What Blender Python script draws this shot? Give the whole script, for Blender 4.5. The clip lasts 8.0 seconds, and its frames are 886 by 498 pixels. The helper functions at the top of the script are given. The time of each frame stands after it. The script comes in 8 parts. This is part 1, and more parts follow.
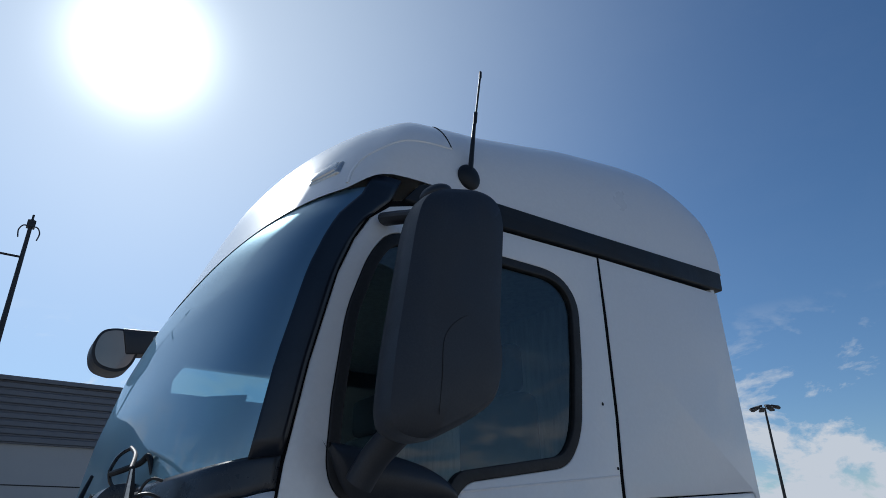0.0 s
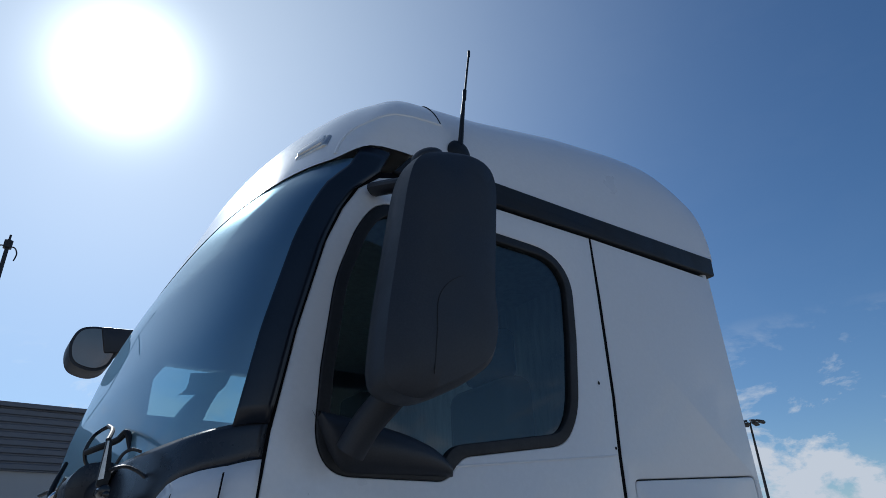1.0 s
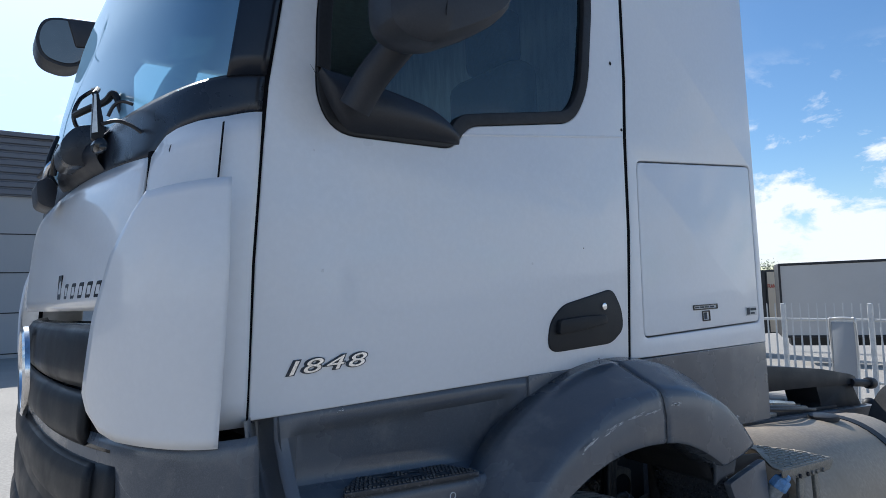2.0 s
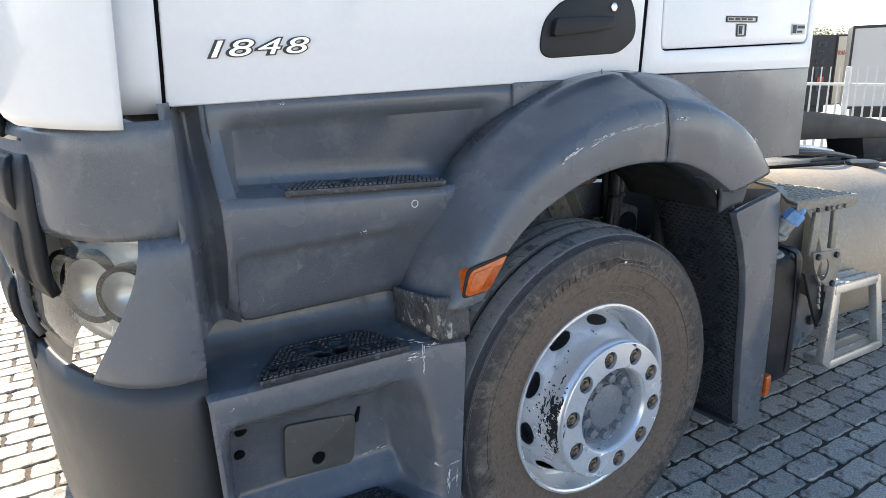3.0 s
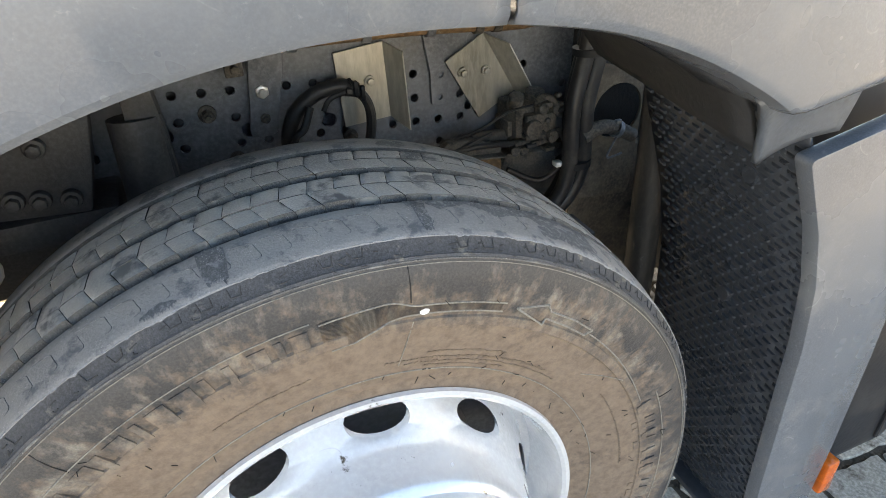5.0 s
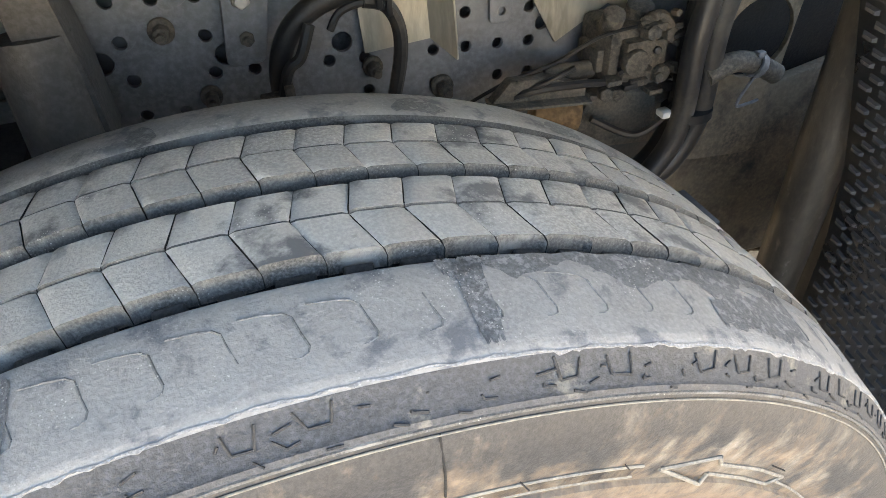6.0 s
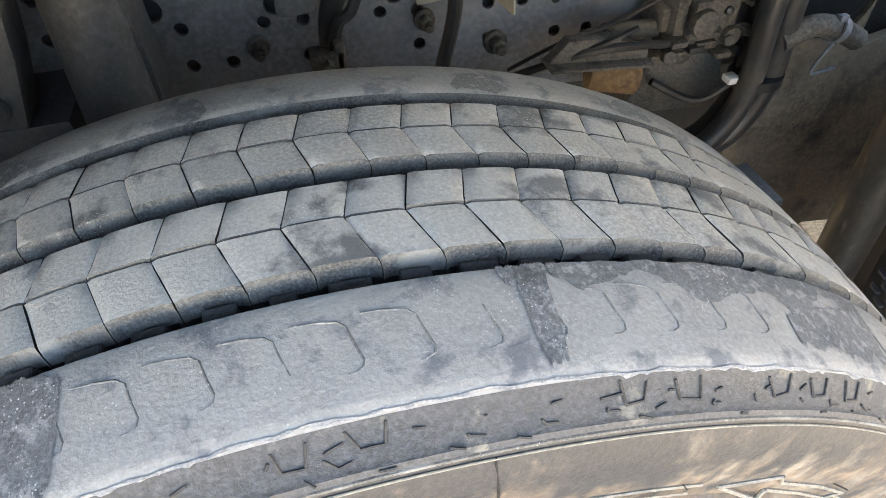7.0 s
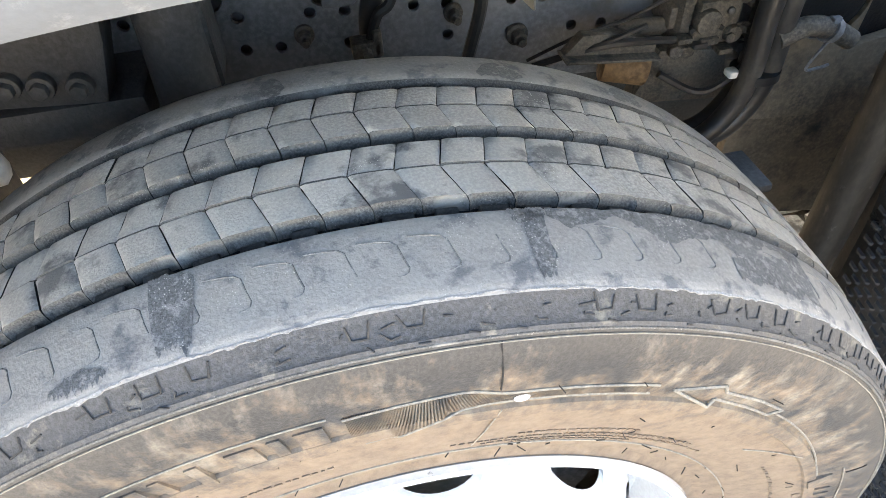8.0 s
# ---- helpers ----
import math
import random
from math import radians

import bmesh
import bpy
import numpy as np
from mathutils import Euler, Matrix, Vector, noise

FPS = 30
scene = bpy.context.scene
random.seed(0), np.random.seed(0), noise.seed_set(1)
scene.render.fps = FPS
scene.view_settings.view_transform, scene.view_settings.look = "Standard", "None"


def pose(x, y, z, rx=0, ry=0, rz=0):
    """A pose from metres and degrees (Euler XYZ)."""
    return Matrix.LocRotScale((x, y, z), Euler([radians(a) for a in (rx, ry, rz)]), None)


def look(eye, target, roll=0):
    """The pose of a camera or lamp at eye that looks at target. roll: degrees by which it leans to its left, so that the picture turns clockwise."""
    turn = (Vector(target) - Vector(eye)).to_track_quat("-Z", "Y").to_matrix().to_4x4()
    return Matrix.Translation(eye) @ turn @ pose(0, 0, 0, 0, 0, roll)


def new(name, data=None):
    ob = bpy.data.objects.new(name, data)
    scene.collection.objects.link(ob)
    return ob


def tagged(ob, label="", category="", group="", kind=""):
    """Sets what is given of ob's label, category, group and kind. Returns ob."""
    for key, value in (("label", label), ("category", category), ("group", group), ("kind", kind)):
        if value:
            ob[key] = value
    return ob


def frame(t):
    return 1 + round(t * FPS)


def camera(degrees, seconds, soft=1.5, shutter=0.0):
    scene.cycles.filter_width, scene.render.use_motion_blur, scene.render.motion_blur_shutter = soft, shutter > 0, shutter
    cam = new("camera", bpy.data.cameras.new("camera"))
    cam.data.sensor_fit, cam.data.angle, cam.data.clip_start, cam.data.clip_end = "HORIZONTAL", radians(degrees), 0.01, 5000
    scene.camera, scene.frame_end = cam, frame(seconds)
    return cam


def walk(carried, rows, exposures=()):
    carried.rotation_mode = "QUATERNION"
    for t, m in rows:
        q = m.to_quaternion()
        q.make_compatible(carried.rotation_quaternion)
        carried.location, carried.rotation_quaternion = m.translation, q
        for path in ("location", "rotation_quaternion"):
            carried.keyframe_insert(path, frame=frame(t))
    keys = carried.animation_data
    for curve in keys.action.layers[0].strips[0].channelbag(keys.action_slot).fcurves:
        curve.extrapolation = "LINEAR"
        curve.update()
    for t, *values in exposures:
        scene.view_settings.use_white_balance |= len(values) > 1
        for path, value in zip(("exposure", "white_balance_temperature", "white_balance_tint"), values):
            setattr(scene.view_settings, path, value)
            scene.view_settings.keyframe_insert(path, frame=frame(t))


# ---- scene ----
import itertools

# ---- camera ----
cam = camera(68.9, 8.0, soft=0.5, shutter=0.0)
PATH = [
    (0, (-1.644, -1.474, 1.929), (-0.603, 0.005, 2.784), -1.0),
    (0.5, (-1.616, -1.423, 1.877), (-0.579, 0.011, 2.809), -1.4),
    (1, (-1.594, -1.355, 1.809), (-0.528, 0.071, 2.719), -2.3),
    (1.2, (-1.587, -1.322, 1.779), (-0.483, 0.148, 2.555), -2.4),
    (1.3, (-1.579, -1.306, 1.769), (-0.457, 0.190, 2.467), -2.5),
    (1.5, (-1.562, -1.272, 1.753), (-0.404, 0.265, 2.298), -2.1),
    (1.7, (-1.563, -1.240, 1.714), (-0.377, 0.318, 2.116), -2.2),
    (1.8, (-1.558, -1.223, 1.697), (-0.365, 0.353, 2.001), -2.1),
    (2, (-1.551, -1.190, 1.654), (-0.347, 0.402, 1.791), -2.1),
    (2.2, (-1.542, -1.169, 1.610), (-0.342, 0.430, 1.602), -2.3),
    (3.3, (-1.144, -1.110, 1.402), (-0.189, 0.498, 0.694), -2.7),
    (3.5, (-1.045, -1.079, 1.376), (-0.164, 0.529, 0.578), -2.7),
    (4, (-0.732, -0.905, 1.348), (-0.031, 0.665, 0.326), -2.7),
    (4.5, (-0.376, -0.703, 1.344), (0.262, 0.856, 0.266), -2.8),
    (5, (-0.084, -0.425, 1.302), (0.535, 1.135, 0.214), -2.8),
    (5.2, (-0.044, -0.312, 1.257), (0.569, 1.249, 0.167), -2.6),
    (6.3, (0.039, -0.067, 1.182), (0.409, 1.349, -0.182), -3.8),
    (6.5, (0.039, -0.059, 1.183), (0.381, 1.339, -0.205), -3.7),
    (7, (0.031, -0.057, 1.192), (0.325, 1.328, -0.220), -4.0),
    (7.5, (0.013, -0.077, 1.204), (0.275, 1.299, -0.224), -3.8),
    (8, (0.008, -0.141, 1.243), (0.242, 1.233, -0.191), -3.9),
]
EXPOSURES = [(0, -0.62, 6000, 9), (1.0, -0.62, 5900, 9), (1.5, -0.42, 5900, 9), (2.2, 0.5, 6300, 10), (3.3, 1.85, 7900, 10), (3.5, 2.0, 8300, 10), (4.0, 2.85, 9100, 10), (4.5, 2.95, 9500, 10), (5.2, 3.1, 9700, 11), (6.3, 4.18, 11300, 14), (7.2, 4.13, 10900, 14), (8.0, 4.08, 10350, 13)]
walk(cam, [(t, look(eye, target, roll)) for t, eye, target, roll in PATH], EXPOSURES)

# ---- daylight: a high sun behind the lorry, open sky with low clouds ----
SUN_AZ, SUN_EL = radians(4.2), radians(38.8)
sun_way = Vector((math.sin(SUN_AZ) * math.cos(SUN_EL), math.cos(SUN_AZ) * math.cos(SUN_EL), math.sin(SUN_EL)))
sun_data = bpy.data.lights.new("sun", "SUN")
sun_data.energy, sun_data.angle, sun_data.color = 4.6, radians(0.5), (1.0, 0.95, 0.87)
sun = new("sun", sun_data)
sun.matrix_world = look(sun_way * 60, (0, 0, 0))

world = bpy.data.worlds.new("sky")
world.use_nodes = True
scene.world = world
wt = world.node_tree
wt.nodes.clear()


def wnode(kind, **kw):
    n = wt.nodes.new(kind)
    for k, v in kw.items():
        n.inputs[k].default_value = v
    return n


w_out, w_bg = wnode("ShaderNodeOutputWorld"), wnode("ShaderNodeBackground", Strength=0.12)
sky = wt.nodes.new("ShaderNodeTexSky")
sky.sky_type, sky.sun_disc, sky.sun_elevation, sky.sun_rotation = "NISHITA", False, SUN_EL, SUN_AZ
sky.air_density, sky.dust_density, sky.ozone_density = 1.0, 0.12, 3.4
w_co = wnode("ShaderNodeTexCoord")
w_map = wnode("ShaderNodeMapping")
w_map.inputs["Scale"].default_value = (3.4, 3.4, 7.0)
w_noise = wnode("ShaderNodeTexNoise", Scale=2.2, Detail=9.0, Roughness=0.62, Distortion=0.35)
w_ramp = wnode("ShaderNodeValToRGB")
w_ramp.color_ramp.elements[0].position, w_ramp.color_ramp.elements[1].position = 0.48, 0.57
w_sep = wnode("ShaderNodeSeparateXYZ")
w_low = wnode("ShaderNodeMapRange")
for key, v in (("From Min", 0.16), ("From Max", 0.31), ("To Min", 1.0), ("To Max", 0.005)):
    w_low.inputs[key].default_value = v
w_mul = wt.nodes.new("ShaderNodeMath")
w_mul.operation = "MULTIPLY"
w_mix = wt.nodes.new("ShaderNodeMixRGB")
w_mix.inputs[2].default_value = (7.2, 7.5, 7.9, 1)
# the bright haze round the sun
w_dot = wt.nodes.new("ShaderNodeVectorMath")
w_dot.operation = "DOT_PRODUCT"
w_dot.inputs[1].default_value = sun_way
w_pow = wt.nodes.new("ShaderNodeMath")
w_pow.operation = "POWER"
w_pow.inputs[1].default_value = 430.0
w_pow2 = wt.nodes.new("ShaderNodeMath")
w_pow2.operation = "POWER"
w_pow2.inputs[1].default_value = 7.5
w_s1 = wt.nodes.new("ShaderNodeMath")
w_s1.operation = "MULTIPLY"
w_s1.inputs[1].default_value = 26.0
w_s2 = wt.nodes.new("ShaderNodeMath")
w_s2.operation = "MULTIPLY_ADD"
w_s2.inputs[1].default_value = 6.0
w_max = wt.nodes.new("ShaderNodeMath")
w_max.operation = "MAXIMUM"
w_max.inputs[1].default_value = 0.0
w_add = wt.nodes.new("ShaderNodeMixRGB")
w_add.blend_type = "ADD"
w_add.inputs[0].default_value = 1.0
# cloud closes towards the horizon
w_bank = wnode("ShaderNodeMapRange")
for key, v in (("From Min", 0.02), ("From Max", 0.17), ("To Min", 0.11), ("To Max", 0.0)):
    w_bank.inputs[key].default_value = v
w_sum = wt.nodes.new("ShaderNodeMath")
w_sum.operation = "ADD"
w_deep = wnode("ShaderNodeHueSaturation", Saturation=1.12, Value=0.97)
w_tint = wt.nodes.new("ShaderNodeMixRGB")
w_tint.blend_type = "MULTIPLY"
w_tint.inputs[0].default_value = 1.0
w_tint.inputs[2].default_value = (0.97, 1.0, 0.86, 1)
L = wt.links.new
L(w_co.outputs["Generated"], w_map.inputs["Vector"])
L(w_map.outputs["Vector"], w_noise.inputs["Vector"])
L(w_sep.outputs["Z"], w_bank.inputs["Value"])
L(w_noise.outputs["Fac"], w_sum.inputs[0])
L(w_bank.outputs["Result"], w_sum.inputs[1])
L(w_sum.outputs[0], w_ramp.inputs["Fac"])
L(w_co.outputs["Generated"], w_sep.inputs["Vector"])
L(w_sep.outputs["Z"], w_low.inputs["Value"])
L(w_ramp.outputs["Color"], w_mul.inputs[0])
L(w_low.outputs["Result"], w_mul.inputs[1])
L(w_mul.outputs[0], w_mix.inputs[0])
L(sky.outputs["Color"], w_deep.inputs["Color"])
L(w_deep.outputs["Color"], w_mix.inputs[1])
L(w_co.outputs["Generated"], w_dot.inputs[0])
L(w_dot.outputs["Value"], w_max.inputs[0])
L(w_max.outputs[0], w_pow.inputs[0])
L(w_max.outputs[0], w_pow2.inputs[0])
L(w_pow.outputs[0], w_s1.inputs[0])
L(w_pow2.outputs[0], w_s2.inputs[0])
L(w_s1.outputs[0], w_s2.inputs[2])
L(w_mix.outputs[0], w_add.inputs[1])
L(w_s2.outputs[0], w_tint.inputs[1])
L(w_tint.outputs[0], w_add.inputs[2])
L(w_add.outputs[0], w_bg.inputs["Color"])
L(w_bg.outputs["Background"], w_out.inputs["Surface"])

# ---- materials ----
def material(name, base, dark=None, rough=0.5, metal=0.0, scale=6.0, fine=90.0, amount=0.5, bump=0.1, bump_scale=120.0,
             dust=None, dust_low=0.55, dust_high=0.75, dust_scale=3.0, coat=0.0, spread=0.12, random=0.0, stretch=(1, 1, 1), spec=0.5, distance=0.01, speck=0.0, scratch=0.0, pale=(0.42, 0.43, 0.44, 1)):
    """Base colour varied at two scales, an irregular coat of dust or wear, uneven gloss and fine relief."""
    m = bpy.data.materials.new(name)
    m.use_nodes = True
    t = m.node_tree
    link = t.links.new
    p = t.nodes["Principled BSDF"]
    co = t.nodes.new("ShaderNodeTexCoord")
    mp = t.nodes.new("ShaderNodeMapping")
    mp.inputs["Scale"].default_value = stretch
    link(co.outputs["Object"], mp.inputs["Vector"])

    def fac(sc, detail=5.0, roughness=0.6):
        n = t.nodes.new("ShaderNodeTexNoise")
        n.inputs["Scale"].default_value, n.inputs["Detail"].default_value, n.inputs["Roughness"].default_value = sc, detail, roughness
        link(mp.outputs["Vector"], n.inputs["Vector"])
        return n.outputs["Fac"]

    def mix(f, a, b, kind="MIX"):
        n = t.nodes.new("ShaderNodeMixRGB")
        n.blend_type = kind
        for sock, v in zip(n.inputs, (f, a, b)):
            if hasattr(v, "default_value"):
                link(v, sock)
            else:
                sock.default_value = v
        return n.outputs[0]

    def ramp(f, lo, hi):
        n = t.nodes.new("ShaderNodeMapRange")
        n.inputs["From Min"].default_value, n.inputs["From Max"].default_value = lo, hi
        link(f, n.inputs["Value"])
        return n.outputs["Result"]

    dark = dark or tuple(c * 0.7 for c in base[:3]) + (1,)
    big, small = fac(scale), fac(fine, 3.0)
    col = mix(ramp(big, 0.35, 0.65), dark, base)
    light = tuple(min(1.0, c * (1 + amount)) for c in base[:3]) + (1,)
    col = mix(ramp(small, 0.4, 0.75), col, light) if amount else col
    if random:
        info = t.nodes.new("ShaderNodeObjectInfo")
        geo = t.nodes.new("ShaderNodeNewGeometry")
        add = t.nodes.new("ShaderNodeMath")
        add.operation = "ADD"
        link(info.outputs["Random"], add.inputs[0])
        link(geo.outputs["Random Per Island"], add.inputs[1])
        fr = t.nodes.new("ShaderNodeMath")
        fr.operation = "FRACT"
        link(add.outputs[0], fr.inputs[0])
        hsv = t.nodes.new("ShaderNodeHueSaturation")
        mr = t.nodes.new("ShaderNodeMapRange")
        mr.inputs["To Min"].default_value, mr.inputs["To Max"].default_value = 1 - random, 1 + random
        link(fr.outputs[0], mr.inputs["Value"])
        link(mr.outputs["Result"], hsv.inputs["Value"])
        link(col, hsv.inputs["Color"])
        col = hsv.outputs["Color"]
    if dust:
        mask = ramp(fac(dust_scale, 8.0, 0.68), dust_low, dust_high)
        col = mix(mask, col, dust)
    if speck:
        cell = t.nodes.new("ShaderNodeTexVoronoi")
        cell.inputs["Scale"].default_value = 480.0
        link(mp.outputs["Vector"], cell.inputs["Vector"])
        thin = ramp(fac(22.0, 4.0), 0.5, 0.7)
        dot = ramp(cell.outputs["Distance"], 0.22, 0.12)
        both = t.nodes.new("ShaderNodeMath")
        both.operation = "MULTIPLY"
        link(thin, both.inputs[0])
        link(dot, both.inputs[1])
        some = t.nodes.new("ShaderNodeMath")
        some.operation = "MULTIPLY"
        some.inputs[1].default_value = speck
        some.use_clamp = True
        link(both.outputs[0], some.inputs[0])
        col = mix(some.outputs[0], col, (0.72, 0.70, 0.66, 1))
    if scratch:
        # thin wandering scratches, only here and there
        off = t.nodes.new("ShaderNodeMath")
        off.operation = "SUBTRACT"
        link(fac(5.0, 2.0, 0.5), off.inputs[0])
        off.inputs[1].default_value = 0.5
        mag = t.nodes.new("ShaderNodeMath")
        mag.operation = "ABSOLUTE"
        link(off.outputs[0], mag.inputs[0])
        few = t.nodes.new("ShaderNodeMath")
        few.operation = "MULTIPLY"
        link(ramp(mag.outputs[0], 0.0022, 0.0), few.inputs[0])
        link(ramp(fac(14.0, 6.0, 0.7), 0.52, 0.64), few.inputs[1])
        rub = t.nodes.new("ShaderNodeMath")
        rub.operation = "MULTIPLY_ADD"
        rub.use_clamp = True
        rub.inputs[1].default_value = 0.55
        link(ramp(fac(90.0, 9.0, 0.75), 0.60, 0.68), rub.inputs[0])
        link(few.outputs[0], rub.inputs[2])
        part_of = t.nodes.new("ShaderNodeMath")
        part_of.operation = "MULTIPLY"
        part_of.inputs[1].default_value = scratch
        link(rub.outputs[0], part_of.inputs[0])
        col = mix(part_of.outputs[0], col, pale)
    link(col, p.inputs["Base Color"])
    rr = t.nodes.new("ShaderNodeMapRange")
    rr.inputs["From Min"].default_value, rr.inputs["From Max"].default_value = 0.3, 0.7
    rr.inputs["To Min"].default_value, rr.inputs["To Max"].default_value = max(0.02, rough - spread), min(1, rough + spread)
    link(big, rr.inputs["Value"])
    link(rr.outputs["Result"], p.inputs["Roughness"])
    p.inputs["Metallic"].default_value = metal
    p.inputs["Coat Weight"].default_value = coat
    p.inputs["Coat Roughness"].default_value = 0.05
    p.inputs["Specular IOR Level"].default_value = spec
    if bump:
        b = t.nodes.new("ShaderNodeBump")
        b.inputs["Strength"].default_value, b.inputs["Distance"].default_value = bump, distance
        link(fac(bump_scale, 4.0), b.inputs["Height"])
        link(b.outputs["Normal"], p.inputs["Normal"])
    return m


def glass(name, tint, rough=0.0, ior=1.6, film=0.0):
    m = bpy.data.materials.new(name)
    m.use_nodes = True
    t = m.node_tree
    t.nodes.remove(t.nodes["Principled BSDF"])
    out = t.nodes["Material Output"]
    clear, gloss, mix, fr = (t.nodes.new("ShaderNode" + k) for k in ("BsdfTransparent", "BsdfGlossy", "MixShader", "Fresnel"))
    clear.inputs["Color"].default_value = tint
    gloss.inputs["Roughness"].default_value = rough
    fr.inputs["IOR"].default_value = ior
    t.links.new(fr.outputs[0], mix.inputs[0])
    t.links.new(clear.outputs[0], mix.inputs[1])
    t.links.new(gloss.outputs[0], mix.inputs[2])
    last = mix
    if film:
        # a thin film of dust that glares towards the sun
        dusty, last = t.nodes.new("ShaderNodeBsdfGlossy"), t.nodes.new("ShaderNodeMixShader")
        dusty.inputs["Color"].default_value = (0.55, 0.82, 0.95, 1)
        dusty.inputs["Roughness"].default_value = 0.42
        last.inputs[0].default_value = film
        t.links.new(mix.outputs[0], last.inputs[1])
        t.links.new(dusty.outputs[0], last.inputs[2])
    t.links.new(last.outputs[0], out.inputs["Surface"])
    return m


WHITE = material("white_paint", (0.76, 0.765, 0.77, 1), (0.735, 0.74, 0.745, 1), rough=0.30, coat=0.6, scale=1.3, fine=60, amount=0.015, bump=0.008, bump_scale=18,
                 dust=(0.66, 0.65, 0.62, 1), dust_low=0.55, dust_high=1.0, dust_scale=1.4, spread=0.03)
PLASTIC = material("grey_plastic", (0.114, 0.126, 0.143, 1), (0.078, 0.086, 0.100, 1), rough=0.25, scale=3, fine=420, amount=0.09, bump=0.05, bump_scale=900, distance=0.0012,
                   dust=(0.180, 0.184, 0.188, 1), dust_low=0.52, dust_high=0.82, dust_scale=7, spread=0.16, scratch=0.30, spec=0.5)
BUMPERPAINT = material("matt_bumper_plastic", (0.044, 0.045, 0.047, 1), (0.036, 0.037, 0.038, 1), rough=0.42, scale=3, fine=300, amount=0.08, bump=0.04, bump_scale=700, distance=0.0015, scratch=0.15)
BLACK = material("black_plastic", (0.014, 0.016, 0.019, 1), (0.008, 0.009, 0.011, 1), rough=0.5, scale=5, fine=300, amount=0.2, bump=0.1, bump_scale=700, distance=0.002, spec=0.3)
TREADPLATE = material("anti_slip_plastic", (0.030, 0.032, 0.037, 1), (0.018, 0.019, 0.022, 1), rough=0.36, scale=16, fine=240, amount=0.35, bump=0.25, bump_scale=400, distance=0.002, dust=(0.13, 0.134, 0.14, 1), dust_low=0.55, dust_high=0.66, dust_scale=60, scratch=0.45)
GLOSS_BLACK = material("black_gloss", (0.012, 0.013, 0.016, 1), rough=0.16, scale=4, amount=0.05, bump=0)
COWL = material("cowl_plastic", (0.020, 0.024, 0.032, 1), (0.015, 0.018, 0.025, 1), rough=0.30, scale=6, fine=200, amount=0.15, bump=0.04, bump_scale=300, distance=0.002)
PILLAR = material("pillar_gloss", (0.010, 0.013, 0.021, 1), rough=0.30, spread=0.03, scale=4, amount=0.05, bump=0)
MIRRORHOUSE = material("mirror_plastic", (0.021, 0.024, 0.031, 1), (0.016, 0.018, 0.024, 1), rough=0.5, scale=6, fine=200, amount=0.2, bump=0.1, bump_scale=500, distance=0.002)
SEAL = material("rubber_seal", (0.012, 0.012, 0.013, 1), rough=0.6, bump=0.05)
# near black: the shade inside seams, slots and holes is in the colour
GAP = material("seam_shade", (0.005, 0.005, 0.006, 1), rough=0.9, bump=0, spec=0.1)
GLASS_SIDE = glass("tinted_side_glass", (0.62, 0.76, 0.76, 1), ior=1.75, film=0.02)
GLASS_FRONT = glass("windscreen_glass", (0.52, 0.70, 0.74, 1), ior=2.4, film=0.32)
GLASS_CLEAR = glass("clear_lens", (0.9, 0.92, 0.92, 1))
# pale and half diffuse: the headlamp's bright ground reflection is in the colour
LAMPSILVER = material("lamp_silver", (0.80, 0.79, 0.76, 1), (0.70, 0.69, 0.66, 1), rough=0.22, metal=0.35, scale=9, amount=0.04, bump=0.03, bump_scale=30, distance=0.01)
# dust tone, with the fuel tank's warm ground reflection put into the colour
TANKMETAL = material("dusty_reflecting_metal", (0.40, 0.33, 0.25, 1), (0.30, 0.25, 0.19, 1), rough=0.55, metal=0.2, scale=3, fine=60, amount=0.12, bump=0.05, dust=(0.33, 0.28, 0.21, 1), dust_low=0.5, dust_high=0.8, dust_scale=3)
CHROME = material("chrome", (0.75, 0.76, 0.78, 1), rough=0.15, metal=1, amount=0.05, bump=0)
# the far mirror's brown reflection is put into this metal's tint
BROWNREFLECT = material("brown_reflection_mirror", (0.36, 0.27, 0.21, 1), (0.30, 0.22, 0.17, 1), rough=0.08, spread=0.03, metal=1, scale=3, amount=0, bump=0)
ORANGE = material("orange_lens", (0.56, 0.105, 0.006, 1), (0.40, 0.066, 0.004, 1), rough=0.15, scale=20, amount=0.25, bump=0.1, bump_scale=200, coat=0.8)
RUBBER = material("tread_rubber", (0.478, 0.452, 0.426, 1), (0.316, 0.301, 0.290, 1), rough=0.85, scale=9, fine=520, amount=0.22, bump=0.5, bump_scale=520, distance=0.0012,
                  dust=(0.170, 0.168, 0.171, 1), dust_low=0.54, dust_high=0.63, dust_scale=18, random=0.05, speck=1.3)
SHOULDER = material("shoulder_rubber", (0.290, 0.278, 0.270, 1), (0.223, 0.216, 0.215, 1), rough=0.85, scale=26, fine=420, amount=0.14, bump=0.55, bump_scale=420, distance=0.0010,
                    dust=(0.135, 0.139, 0.153, 1), dust_low=0.53, dust_high=0.64, dust_scale=42, speck=0.8)
STAIN = material("stained_rubber", (0.125, 0.128, 0.135, 1), (0.08, 0.083, 0.09, 1), rough=0.7, scale=60, fine=500, amount=0.5, bump=0.5, bump_scale=700, distance=0.0012,
                 dust=(0.25, 0.25, 0.255, 1), dust_low=0.53, dust_high=0.60, dust_scale=170, speck=1.2)
WORN = material("worn_rubber_edge", (0.235, 0.236, 0.242, 1), (0.17, 0.172, 0.18, 1), rough=0.9, scale=60, fine=700, amount=0.5, bump=0.5, bump_scale=1200, distance=0.001)
